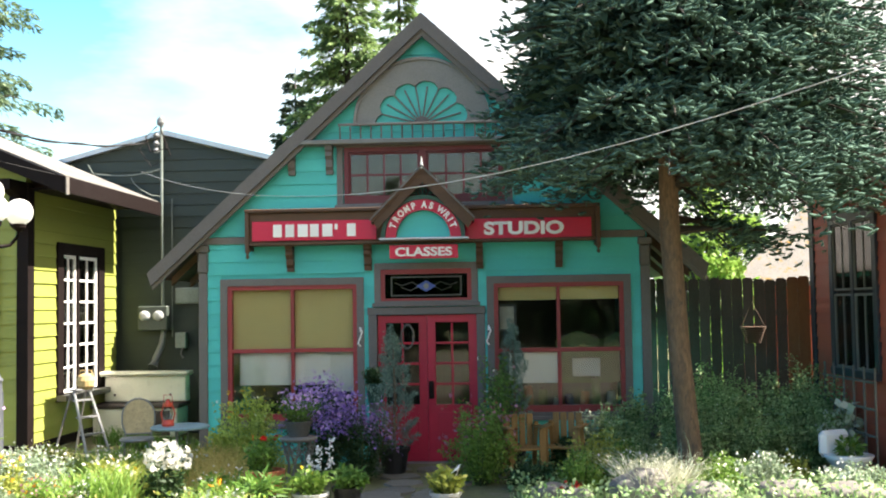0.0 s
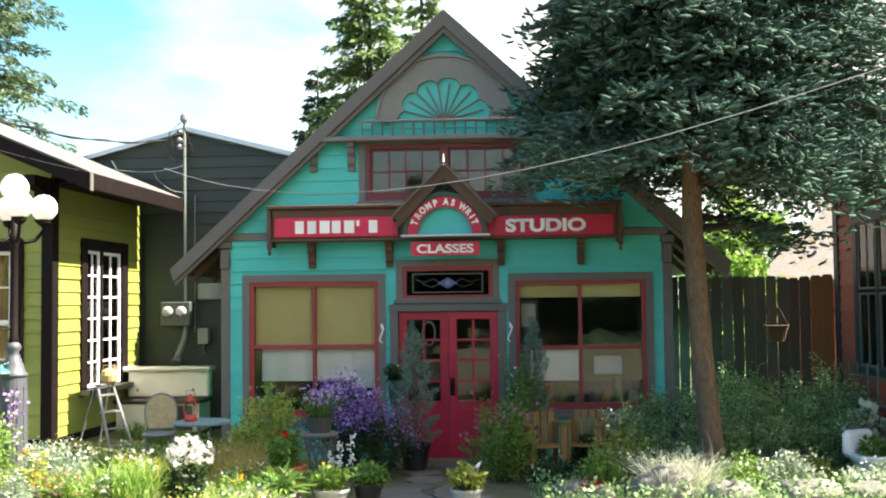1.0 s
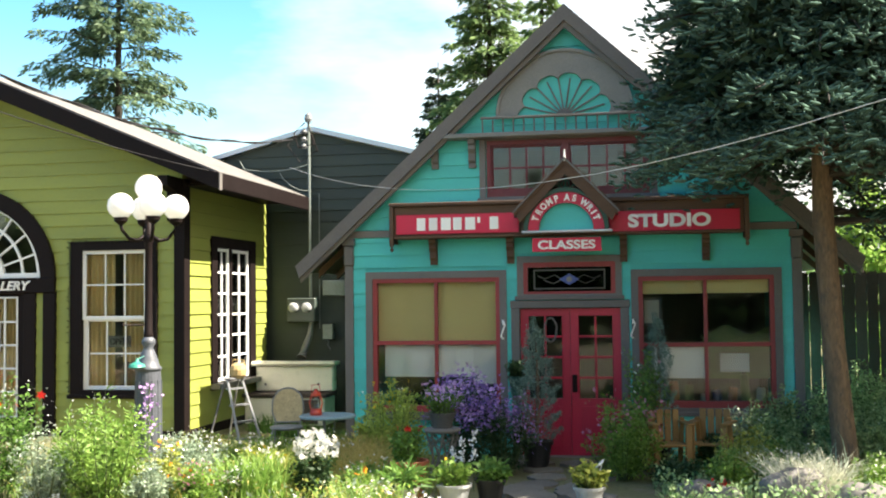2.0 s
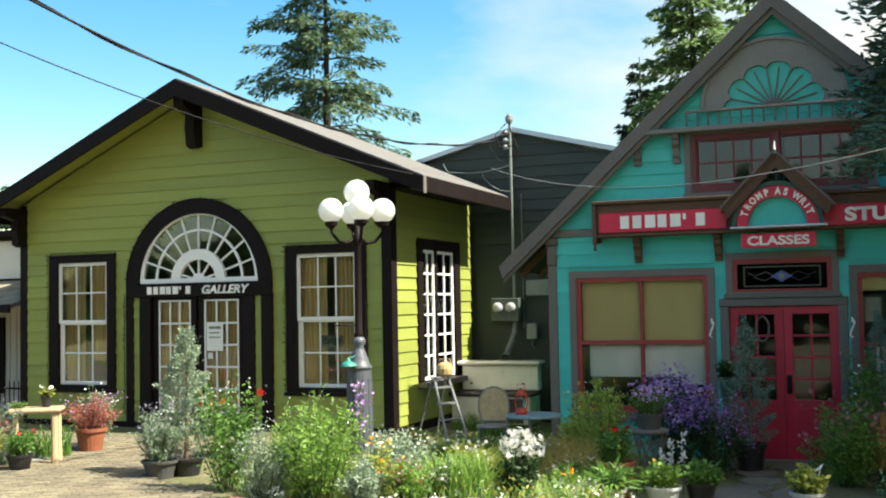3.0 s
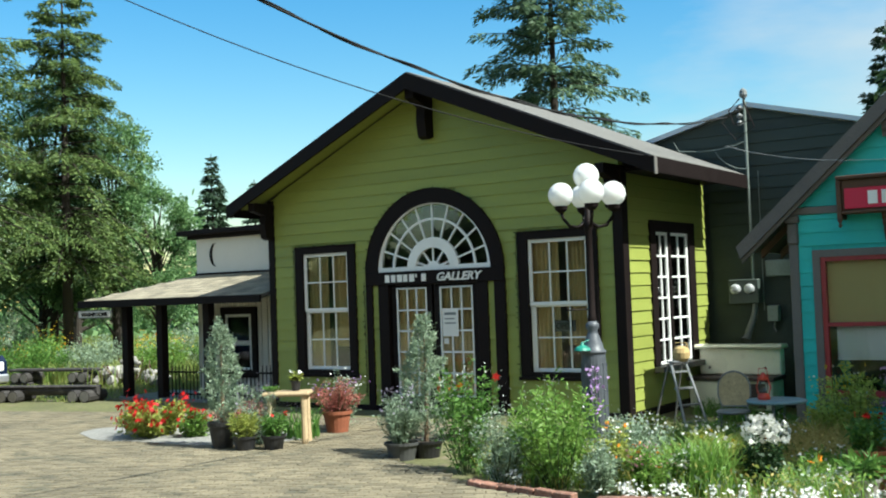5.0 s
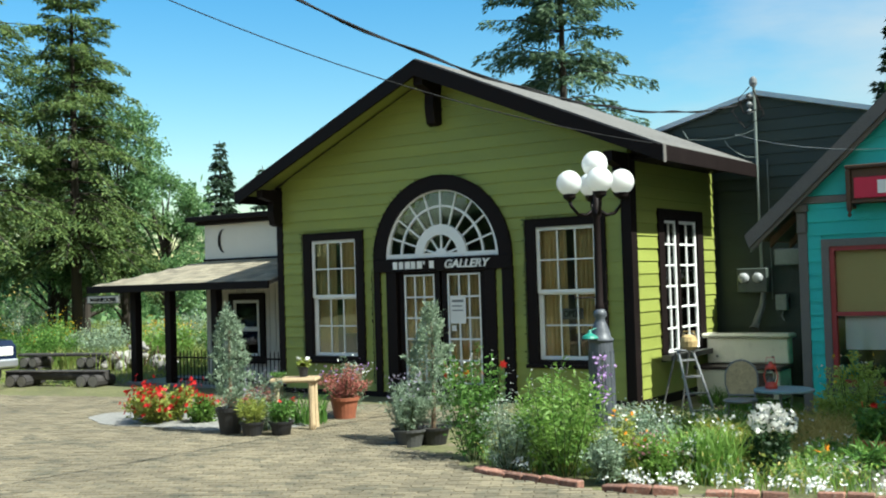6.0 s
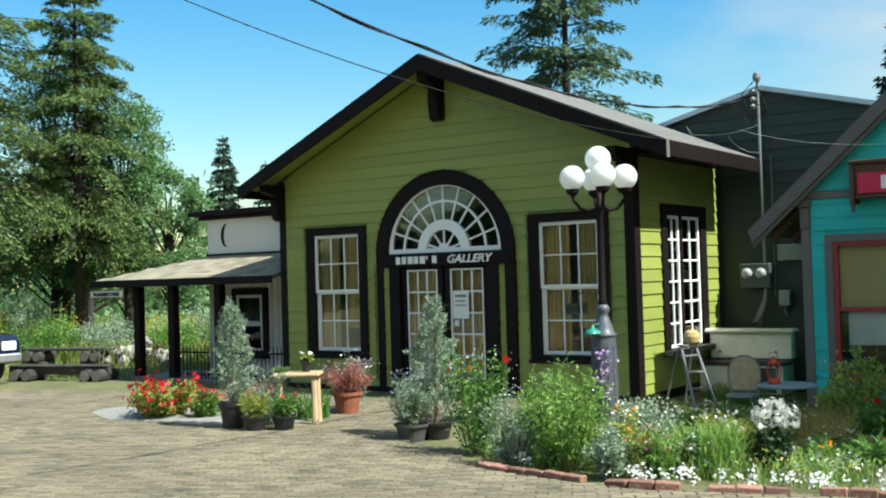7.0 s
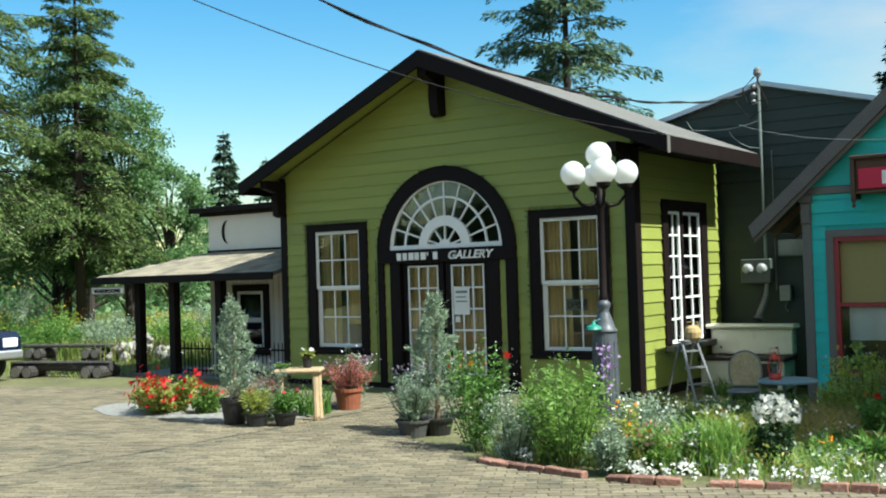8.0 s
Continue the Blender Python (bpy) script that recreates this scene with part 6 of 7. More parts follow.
def conifer(label, x, y, z, h, r, start, whorls, per, n_leaf, size, material, droop=.35, gaps=.25, trunk=.25, seed=1, category="tree", lean=0.0, bulge=.8):
    """A forest fir: tapered trunk, whorled limbs, sprays of needles along them."""
    rg = np.random.default_rng(seed)
    t = thing("conifer_tree", label, category, pose(x, y, z, 0, 0, seed * 37.0), kind="")
    part("trunk", Shape().tube([(0, 0, -.3), (lean * .3, 0, h * .35), (lean * .7, 0, h * .7), (lean, 0, h)], [trunk, trunk * .75, trunk * .4, .02], 10), TWIG, t, smooth=True)
    limbs, vs = Shape(), []
    for i in range(whorls):
        u = (i + rg.uniform(-.3, .3)) / whorls
        zz = start + (h - start) * max(0, u)
        for j in range(per):
            if rg.uniform() < gaps:
                continue
            a = rg.uniform(0, 6.28)
            L = r * ((1 - u) ** bulge * .95 + .05) * rg.uniform(.55, 1.12)
            o = np.array([math.cos(a), math.sin(a), 0])
            rise = rg.uniform(-.05, .25) + .5 * u
            tip_droop = droop * rg.uniform(.6, 1.3)
            f = lambda s: np.array([lean * (zz / h), 0, zz]) + o * L * s + np.array([0, 0, 1.0]) * L * (rise * s - tip_droop * s * s)
            limbs.tube([tuple(f(s)) for s in (0, .5, 1.0)], [trunk * .16 * (1 - u) + .012, trunk * .08 * (1 - u) + .008, .004], 5)
            m = max(6, int(n_leaf * (L / r)))
            s = rg.uniform(.12, 1.0, m) ** .8
            base = np.stack([f(q) for q in s])
            sidew = np.cross(o, [0, 0, 1.0])
            off = rg.uniform(-1, 1, m) * .34 * L * (1.05 - s) + rg.normal(0, .03 * L, m)
            P = base + sidew * off[:, None] + np.array([0, 0, -1.0]) * (np.abs(off) * .35 + rg.uniform(0, .10, m) * L)[:, None]
            Dv = o * .8 + sidew * (np.sign(off) * .7)[:, None] + np.array([0, 0, -.35]) + rg.normal(0, .3, (m, 3))
            vs.append(leaf_quads(P, Dv, size[0], size[1], .45))
    part("branchwork", limbs, TWIG, t)["kind"] = "stuff"
    foliage("crown", np.concatenate(vs), material, t)
    return t


def broadleaf(label, x, y, z, h, r, n, size, material, seed, trunk=.16, low=.25):
    rg = np.random.default_rng(seed)
    t = thing("broadleaf_tree", label, "tree", pose(x, y, z))
    limbs = Shape().tube([(0, 0, -.2), (.1, .05, h * .35), (.0, .1, h * .75)], [trunk, trunk * .7, trunk * .25], 9)
    vs = []
    for k in range(26):
        a = k * 2.39996 + rg.uniform(-.3, .3)
        u = rg.uniform(low, 1.0)
        rr = r * math.sqrt(max(.05, 1 - ((u - .5) / .56) ** 2)) * rg.uniform(.4, .95)
        c = (rr * math.cos(a), rr * math.sin(a), h * u)
        limbs.tube([(0, 0, h * u * .6), (c[0] * .5, c[1] * .5, h * u * .85), c], [trunk * .3, trunk * .18, .012], 5)
        cr = r * rg.uniform(.22, .40)
        P, d = blob_points(n // 26, c, (cr, cr, cr * .8), .25, .4)
        vs.append(leaf_quads(P, d + RNG.normal(size=d.shape) * .6, size, size * .65, .4))
    part("trunk", limbs, TWIG, t)
    foliage("crown", np.concatenate(vs), material, t)
    return t


# ---- the big blue spruce beside the shop ----
spruce = thing("spruce_tree", "large blue spruce with a bare lower trunk and dense drooping boughs", "tree", pose(2.78, 12.95, -.33))
part("trunk", Shape().tube([(.16, -.03, -.1), (.10, -.02, .5), (.02, 0, 1.6), (-.06, 0, 3.1), (-.05, 0, 5.5), (0, 0, 8.0), (.03, 0, 10.6)], [.17, .14, .125, .12, .09, .06, .01], 14), BARK, spruce, "rough brown trunk", smooth=True)
limbs, tips_p, tips_d = Shape(), [], []
rg = np.random.default_rng(11)
N_BOUGH = 560
for i in range(N_BOUGH):
    u = ((i + .5) / N_BOUGH) ** 1.15
    a = i * 2.39996 + rg.uniform(-.25, .25)
    o = np.array([math.cos(a), math.sin(a), 0])
    low = 3.92 if o[0] < -.2 else (3.55 if o[0] < .1 or i % 8 else 3.0)
    zz = low + (10.3 - low) * u
    full = max(.08, 1 - ((zz - 2.9) / 7.5) ** 1.7)
    L = (2.95 + .45 * o[0]) * full * rg.uniform(.70, 1.06)
    if zz < 3.45 and o[0] > .1:
        L *= .52
    if zz < 4.0 and -.2 <= o[0] <= .1:
        L *= .5
    sw = np.array([-math.sin(a), math.cos(a), 0])
    rise, dr = rg.uniform(.05, .25), rg.uniform(.24, .42)
    f = lambda s: np.array([0, 0, zz]) + o * L * s + np.array([0, 0, 1.0]) * L * (rise * s - dr * s * s)
    limbs.tube([tuple(f(s)) for s in (0, .35, .7, 1.0)], [.035, .026, .015, .005], 5)
    n_twig = 22 if zz < 6.6 else 10
    for k in range(n_twig):
        s = .25 + .75 * (k + rg.uniform(0, 1)) / n_twig
        sgn = 1 if k % 2 else -1
        tl_ = L * .30 * (1.1 - s) + .14
        m = max(2, int(tl_ / .076))
        q = np.linspace(.08, 1, m)
        way = o * .8 + sw * sgn * .7 + np.array([0, 0, -.10])
        way = way / np.linalg.norm(way)
        lift = np.array([0, 0, rg.normal(0, .09)])
        cross = np.cross(way, (0, 0, 1.0))
        pts = f(s) + lift * q[:, None] + way * (q * tl_)[:, None] + np.array([0, 0, -1.0]) * (q ** 2 * tl_ * .30)[:, None] + rg.normal(0, .022, (m, 3))
        flip = np.where(np.arange(m) % 2, 1, -1) * rg.uniform(.3, 1.0, m)
        flip[-1] = 0
        tips_p.append(pts)
        tips_d.append(np.tile(way, (m, 1)) + cross * flip[:, None] + rg.normal(0, .25, (m, 3)) + np.array([0, 0, .10]))
TP, TD = np.concatenate(tips_p), unit(np.concatenate(tips_d))
part("branchwork", limbs, TWIG, spruce)["kind"] = "stuff"
FL = RNG.uniform(.08, .155, len(TP))
side = unit(np.cross(TD, RNG.normal(size=TD.shape)))
other = np.cross(TD, side)
# each shoot is a plump four-sided finger that bends up to its blunt tip
rings = []
for q, wd in ((0.0, .08), (.30, .145), (.78, .115)):
    c = TP + TD * (FL * q)[:, None] + np.array([0, 0, .10]) * (FL * q * q)[:, None]
    for k in range(4):
        ang = k * math.pi / 2 + q
        rings.append(c + (side * math.cos(ang) + other * math.sin(ang)) * (FL * wd)[:, None])
rings.append(TP + TD * FL[:, None] + np.array([0, 0, .10]) * FL[:, None])
FV = np.stack(rings, 1)
pat = [(r * 4 + k, r * 4 + (k + 1) % 4, r * 4 + 4 + (k + 1) % 4, r * 4 + 4 + k) for r in (0, 1) for k in range(4)]
tri = [(8 + k, 8 + (k + 1) % 4, 12) for k in range(4)]
base = np.arange(len(TP))[:, None, None] * 13
faces = (np.array(pat)[None] + base).reshape(-1, 4).tolist() + (np.array(tri)[None] + base).reshape(-1, 3).tolist()
me = bpy.data.meshes.new("shoots")
me.from_pydata(FV.reshape(-1, 3).tolist(), [], faces)
me.polygons.foreach_set("use_smooth", np.ones(len(faces), dtype=bool))
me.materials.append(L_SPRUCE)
crown = tagged(new("crown", me), "dense blue-green needle boughs", kind="stuff")
crown.parent = spruce
vs = []
for k in range(6):
    q = RNG.uniform(.05, 1.0, len(TP))
    sd = unit(np.cross(TD, RNG.normal(size=TD.shape)))
    vs.append(leaf_quads(TP + TD * (FL * q)[:, None] + sd * (FL * .10)[:, None], TD * .8 + sd * .9 + np.array([0, 0, .2]), .034, .009))
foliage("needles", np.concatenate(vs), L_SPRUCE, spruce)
# dark leaves added round the trunk: crown shade put into colour, sky gaps closed
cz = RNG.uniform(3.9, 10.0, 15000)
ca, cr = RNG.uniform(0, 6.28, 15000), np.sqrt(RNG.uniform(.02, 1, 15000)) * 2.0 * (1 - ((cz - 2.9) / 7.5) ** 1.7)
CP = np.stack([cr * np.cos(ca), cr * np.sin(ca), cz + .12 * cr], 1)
foliage("inner_shade_fill", leaf_quads(CP, np.stack([np.cos(ca), np.sin(ca), 0 * ca - .2], 1) + RNG.normal(size=CP.shape) * .4, .26, .07, .3), L_FIRDARK, spruce, "added dark filler leaves standing in for the crown's inner shade")

# ---- trees behind and beside ----
conifer("tall fir behind the turquoise house", -3.4, 40, -.3, 17.5, 3.1, 4, 38, 10, 170, (.30, .10), L_FIR, .45, .15, .2, 21)
conifer("slim fir behind the turquoise house", -5.6, 42, -.3, 11.5, 2.2, 2, 30, 9, 120, (.28, .10), L_FIRDARK, .4, .2, .2, 22)
conifer("fir top behind the turquoise house", -1.7, 47, -.3, 18.0, 2.8, 4, 34, 9, 130, (.32, .11), L_FIR, .45, .25, .3, 23)
conifer("broad old fir with open tiers behind the green house", -14.4, 32.2, -.3, 15.5, 3.6, 3.5, 24, 12, 300, (.22, .075), L_FIRBLUE, .42, .28, .20, 31, bulge=.5)
conifer("far dark fir over the white building", -40.3, 44.5, -.3, 10.2, 2.3, 1, 40, 10, 110, (.28, .09), L_FIRDARK, .55, .1, .15, 33, bulge=1.0)
conifer("far slim fir over the white building", -37.6, 44.8, -.3, 8.6, 1.7, 1, 34, 9, 90, (.28, .09), L_FIRDARK, .55, .1, .12, 34, bulge=1.0)
conifer("tall shaggy fir at the meadow edge", -26.5, 18.6, -.1, 15.0, 3.4, 3.6, 30, 10, 420, (.15, .05), L_FIRSHAG, .55, .30, .22, 41, bulge=.5)
conifer("shaggy fir at the meadow edge", -25.6, 22.0, -.1, 11.5, 2.8, 3.2, 28, 10, 360, (.15, .05), L_FIRSHAG, .55, .30, .18, 42, bulge=.55)
for k, (x, y, h, r) in enumerate(((-27.0, 22.6, 9.0, 1.9), (-25.4, 23.6, 7.4, 1.6), (-24.2, 24.2, 5.8, 1.4), (-28.0, 23.0, 9.0, 2.3), (-31.0, 27.0, 7.0, 2.6), (-33.5, 22.5, 9.0, 3.2), (-36, 31, 6.0, 2.6))):
    broadleaf("sunlit young alder at the meadow edge", x, y, -.2, h, r, 15000, .10, L_ALDER, 60 + k)
for k, (x, y, h, r) in enumerate(((5.35, 21.5, 4.6, 1.0), (4.9, 20.4, 3.4, .8), (5.75, 22.2, 3.0, .5))):
    broadleaf("sunlit leafy tree behind the board fence", x, y, -.3, h, r, 6000, .13, L_BRIGHT, 80 + k)
for k, (x, y, h, r) in enumerate(((13, 38, 9, 4.5), (19, 34, 9, 4.5), (24, 26, 10, 5))):
    broadleaf("dark leafy tree beyond the red house", x, y, -.3, h, r, 6000, .26, L_DARK, 90 + k)

# unseen firs added on the sun's side to shade the shop front
for k, (x, y, h, r) in enumerate(((13.5, 13.6, 14.0, 2.8), (17.0, 15.5, 15.0, 3.2))):
    conifer("added out-of-view fir casting shade from beyond the red house", x, y, -.3, h, r, 2.0, 26, 9, 120, (.34, .15), L_FIRDARK, .4, .1, .3, 51 + k)

# far belt of wood that closes the distance
P, d = [], []
for k in range(200):
    a = radians(360 * k / 200)
    rr = 62 + 10 * math.sin(k * 1.7)
    hh = 4.5 + 2.0 * math.sin(k * 2.3) + random.uniform(-1, 1.5)
    p, dd = blob_points(800, (rr * math.sin(-a), rr * math.cos(a), hh * .42), (3.6, 3.6, hh * .6), .5)
    P.append(p), d.append(dd)
Q, dq = [], []
for k in range(26):
    # unseen dark trees added behind the camera to dull window reflections
    x, y = -34 + 2.9 * k, -21 - 5 * math.sin(k * 1.9)
    p, dd = blob_points(900, (x, y, 3.0), (2.6, 2.6, 3.2 + 1.0 * math.sin(k * 2.7)), .5)
    Q.append(p), dq.append(dd)
P, d = np.concatenate(P), np.concatenate(d)
# the belt's unseen rear half joins them in the dark leaf colour
Q.append(P[P[:, 1] < 8]), dq.append(d[P[:, 1] < 8])
d, P = d[P[:, 1] >= 8], P[P[:, 1] >= 8]
tagged(new("far_wood", quads("far_wood", leaf_quads(P, d + RNG.normal(size=d.shape) * .5, .42, .28, .3), L_ALDER)), "far belt of mixed green wood", "wood", kind="stuff")
Q, dq = np.concatenate(Q), np.concatenate(dq)
tagged(new("roadside_wood", quads("roadside_wood", leaf_quads(Q, dq + RNG.normal(size=dq.shape) * .5, .9, .6, .3), L_DARK)), "added dark trees out of view that dull the window reflections", "wood", kind="stuff")

# meadow: tall grass and broom
n = 26000
mx, my = RNG.uniform(-44, -13.5, n), RNG.uniform(16.5, 42, n)
keep = (my > 17.6 + .10 * (mx + 13.5) * -1 * .4) & ~((mx > -16.5) & (my < 24)) & (np.hypot(mx + 18.5, my - 15.6) > 2.3)
P = np.stack([mx, my, np.full(n, -.05)], 1)[keep]
tagged(new("meadow_grass", quads("meadow_grass", blades(P, .75, .035, .45), L_MEADOW)), "tall half-dry meadow grass", "grass", kind="stuff")
n = 9000
P = np.stack([RNG.uniform(-26, -12.5, n), RNG.uniform(14.6, 20, n), np.full(n, -.04)], 1)
P = P[(P[:, 1] > 14.9) & ~((P[:, 0] > -17) & (P[:, 1] < 17.8))]
tagged(new("short_grass", quads("short_grass", blades(P, .14, .02, .5), L_MEADOW)), "short grass at the meadow's edge", "grass", kind="stuff")
for k, (x, y, w, h, b) in enumerate(((-24.6, 20.4, 1.5, 1.3, 1), (-26.2, 19.5, 1.7, 1.4, 1), (-21.8, 21.8, 1.6, 1.1, 1), (-19.5, 22.5, 1.4, 1.1, 1), (-23.3, 18.9, 1.9, 1.2, 0), (-27.0, 21.0, 2.6, 2.2, 0), (-24.2, 17.7, 1.1, .8, 0), (-28.3, 18.6, 2.4, 2.0, 0), (-22.6, 20.2, 1.8, 1.25, 0), (-20.6, 20.6, 1.7, 1.15, 0), (-18.6, 20.8, 1.8, 1.2, 0), (-21.0, 23.0, 2.4, 1.8, 0), (-25.8, 18.0, 1.7, 1.2, 0))):
    shrub("broom_bush" if b else "meadow_bush", "broom bush in yellow flower in the meadow" if b else "rounded green bush in the meadow", x, y, w, h, 4200, None, (L_BRIGHT, L_MID, L_GREY)[k % 3], "bush", (.085, .035), [(F_YELLOW, 240, .05, .35), (F_ORANGE, 40, .05, .4)] if b else None, z=-.05)

# ---- plants in pots and beds ----
dwarf_conifer("tall grey-green potted juniper by the court", -6.64, 10.85, .62, 1.52, L_GREY, 7000, (.20, .20, BLACKPOT), (.06, .016))
shrub("lavender", "grey lavender bush in a round dark pot", -6.83, 10.62, .60, .62, 3600, None, L_GREY, "plant", (.06, .010), [(F_LAV, 120, .03, .6)], potted=(.20, .20, DARKPOT))
shrub("rose_bush", "lanky rose bush with one red bloom", -5.62, 9.95, .75, 1.10, 2000, None, L_MID, "shrub", (.055, .03), [(F_RED, 3, .09, .8), (F_WHITE, 60, .025, .7), (F_ORANGE, 4, .06, .5)], tall=True)
shrub("leafy_perennial", "tall leafy green perennial", -4.42, 9.60, .95, 1.08, 2900, None, L_BRIGHT, "plant", (.075, .022), [(F_WHITE, 24, .02, .7)])
shrub("leafy_perennial", "tall leafy green perennial", -4.75, 10.1, .85, 1.0, 2200, None, L_BRIGHT, "plant", (.07, .022), [(F_WHITE, 50, .022, .7)])
shrub("grey_herb", "low grey-green herb with small white flowers", -4.98, 9.55, .70, .74, 2600, None, L_GREY, "plant", (.05, .016), [(F_WHITE, 70, .02, .6)])
shrub("grey_herb", "low blue-green herb at the lamp's foot", -3.86, 9.36, .50, .48, 3000, None, L_GREY, "plant", (.05, .016), [(F_WHITE, 20, .02, .6)])
shrub("grey_herb", "low blue-green herb at the lamp's foot", -4.20, 10.6, .7, .62, 3000, None, L_GREY, "plant", (.05, .018), [(F_WHITE, 30, .025, .6)])
shrub("pink_phlox", "low plant with faded pink and orange flowers", -3.52, 9.62, .50, .44, 2400, None, L_BRIGHT, "plant", (.05, .02), [(F_PINK, 60, .035, .5), (F_ORANGE, 14, .04, .6)])
shrub("white_phlox", "clump of white phlox in full bloom", -3.20, 9.85, .34, .40, 1200, None, L_MID, "plant", (.05, .02), [(F_WHITE, 110, .035, .6)])
grass_clump("iris_leaves", "bright sword-shaped iris leaves", -3.12, 9.95, .30, .66, 420, L_BRIGHT, .02, .40)
grass_clump("iris_leaves", "bright sword-shaped iris leaves", -2.95, 10.5, .30, .60, 320, L_YELLOW, .018, .4, flowers=[(F_ORANGE, 2, .07)])
shrub("white_phlox", "clump of white phlox in full bloom", -2.66, 10.3, .46, .66, 2200, None, L_DARK, "plant", (.06, .022), [(F_WHITE, 150, .065, .72)])
shrub("white_phlox", "clump of white phlox in full bloom", -3.05, 12.3, .55, .55, 1800, None, L_MID, "plant", (.06, .022), [(F_WHITE, 130, .05, .7)])
shrub("daylily", "daylily with orange flowers and strap leaves", -2.28, 10.6, .36, .34, 700, None, L_BRIGHT, "plant", (.10, .02), [(F_ORANGE, 3, .08, .9)])
grass_clump("golden_grass", "arching golden ornamental grass", -2.75, 13.2, .40, .72, 700, L_DRY, .010, .75)
shrub("potted_plant", "strap-leaved plant in a grey stone pot", -1.78, 10.45, .34, .22, 160, None, L_MID, "plant", (.20, .03), None, potted=(.15, .18, GREYPOT))
shrub("white_phlox", "low mound of white flowers by the pots", -2.05, 10.35, .34, .26, 700, None, L_BRIGHT, "plant", (.05, .02), [(F_WHITE, 90, .045, .5)])
grass_clump("golden_grass", "arching golden ornamental grass", -2.55, 12.1, .42, .62, 620, L_DRY, .010, .75)
grass_clump("golden_grass", "arching golden ornamental grass", -2.30, 13.3, .34, .62, 520, L_YELLOW, .010, .75)
shrub("yellow_shrub", "pale yellow-green shrub with yellow blooms", -2.50, 13.9, .95, 1.15, 6500, None, L_LIME, "shrub", (.05, .028), [(F_YELLOW, 22, .05, .7), (F_WHITE, 10, .04, .7)])
shrub("purple_phlox", "large bush of purple phlox in bloom", -1.55, 13.85, .95, 1.28, 5200, None, L_DARK, "shrub", (.055, .018), [(F_PURPLE, 700, .05, .35), (F_LILAC, 520, .05, .55)])
shrub("purple_phlox", "bush of purple phlox by the door", -1.05, 13.6, .85, 1.05, 4400, None, L_DARK, "shrub", (.055, .018), [(F_PURPLE, 700, .046, .15), (F_LILAC, 220, .048, .5)])
dwarf_conifer("blue-green dwarf spruce in a black tub by the door", -.66, 14.2, .66, 1.62, L_BLUE, 9500, (.20, .36, BLACKPOT))
dwarf_conifer("slim dark dwarf spruce beside the shop window", .93, 14.75, .50, 1.75, L_BLUE, 7000, (.18, .30, BLACKPOT))
shrub("potted_geranium", "red geranium in a terracotta pot", -1.87, 11.35, .42, .42, 1300, None, L_MID, "plant", (.05, .035), [(F_RED, 9, .08, .85)], potted=(.20, .40, CLAY))
shrub("potted_plant", "leafy plant in a white glazed pot", .0, 10.6, .36, .26, 600, None, L_YELLOW, "plant", (.07, .04), [(F_WHITE, 3, .10, .8)], potted=(.15, .20, WHITEPOT))
shrub("potted_plant", "leafy plant in a pale glazed pot", -1.32, 10.75, .40, .26, 700, None, L_BRIGHT, "plant", (.08, .035), [(F_YELLOW, 2, .06, .8)], potted=(.17, .20, WHITEPOT))
shrub("potted_plant", "leafy plant in a black pot", -.98, 10.95, .36, .22, 600, None, L_MID, "plant", (.09, .04), None, potted=(.15, .24, BLACKPOT))
for x, y, h in ((-1.42, 12.3, .62), (-1.30, 12.4, .70), (-1.52, 12.35, .50)):
    t = thing("white_flower_spike", "upright white flower spike", "flower", pose(x, y, ground_z(x, y)), group="white spikes by the pots")
    part("stem", Shape().tube([(0, 0, 0), (.01, 0, h)], .006, 5), STEM, t)
    P = np.stack([RNG.normal(0, .018, 70), RNG.normal(0, .018, 70), RNG.uniform(h * .5, h, 70)], 1)
    foliage("blossoms", petals(P, .035), F_WHITE, t)
t = thing("purple_flower_spike", "tall stock with mauve blossoms by the lamp post", "flower", pose(-4.88, 11.7, -.05))
part("stem", Shape().tube([(0, 0, 0), (.02, 0, 1.0)], .007, 5), STEM, t)
P = np.stack([RNG.normal(0, .05, 60), RNG.normal(0, .05, 60), RNG.uniform(.45, 1.0, 60)], 1)
foliage("blossoms", petals(P, .055), F_LILAC, t)
# wicker stand with its pot
wk = thing("wicker_stand", "round wicker plant stand", "plant stand", pose(-1.70, 12.75, -.33))
part("top", Shape().lathe([(.20, .64), (.22, .66), (.22, .68), (.19, .69)], n=18), GREYTRIM, wk)
for k in range(8):
    a = 2 * math.pi * k / 8
    part("stake", Shape().tube([(.18 * math.cos(a), .18 * math.sin(a), 0), (.12 * math.cos(a + .5), .12 * math.sin(a + .5), .34), (.19 * math.cos(a + 1), .19 * math.sin(a + 1), .65)], .012, 6), GREYTRIM, wk)
    part("scroll", Shape().tube([(.16 * math.cos(a) + .05 * math.cos(q), .16 * math.sin(a), .53 + .05 * math.sin(q)) for q in [2 * math.pi * i / 10 for i in range(11)]], .008, 5), GREYTRIM, wk)
shrub("potted_phlox", "pale lilac phlox in a grey bowl on the wicker stand", -1.70, 12.75, .55, .34, 1300, None, L_MID, "plant", (.04, .016), [(F_LILAC, 130, .045, .5)], z=.36, potted=(.16, .18, DARKPOT))
shrub("potted_fern", "dark plant in a green hanging pot by the door", -.93, 14.9, .36, .28, 900, None, L_DARK, "plant", (.05, .025), None, z=.55, potted=(.14, .26, DKGREEN))
part("bracket_post", Shape().tube([(0, 0, -.9), (0, 0, .0)], .012, 6), GREYMETAL, bpy.data.objects["potted_fern"])
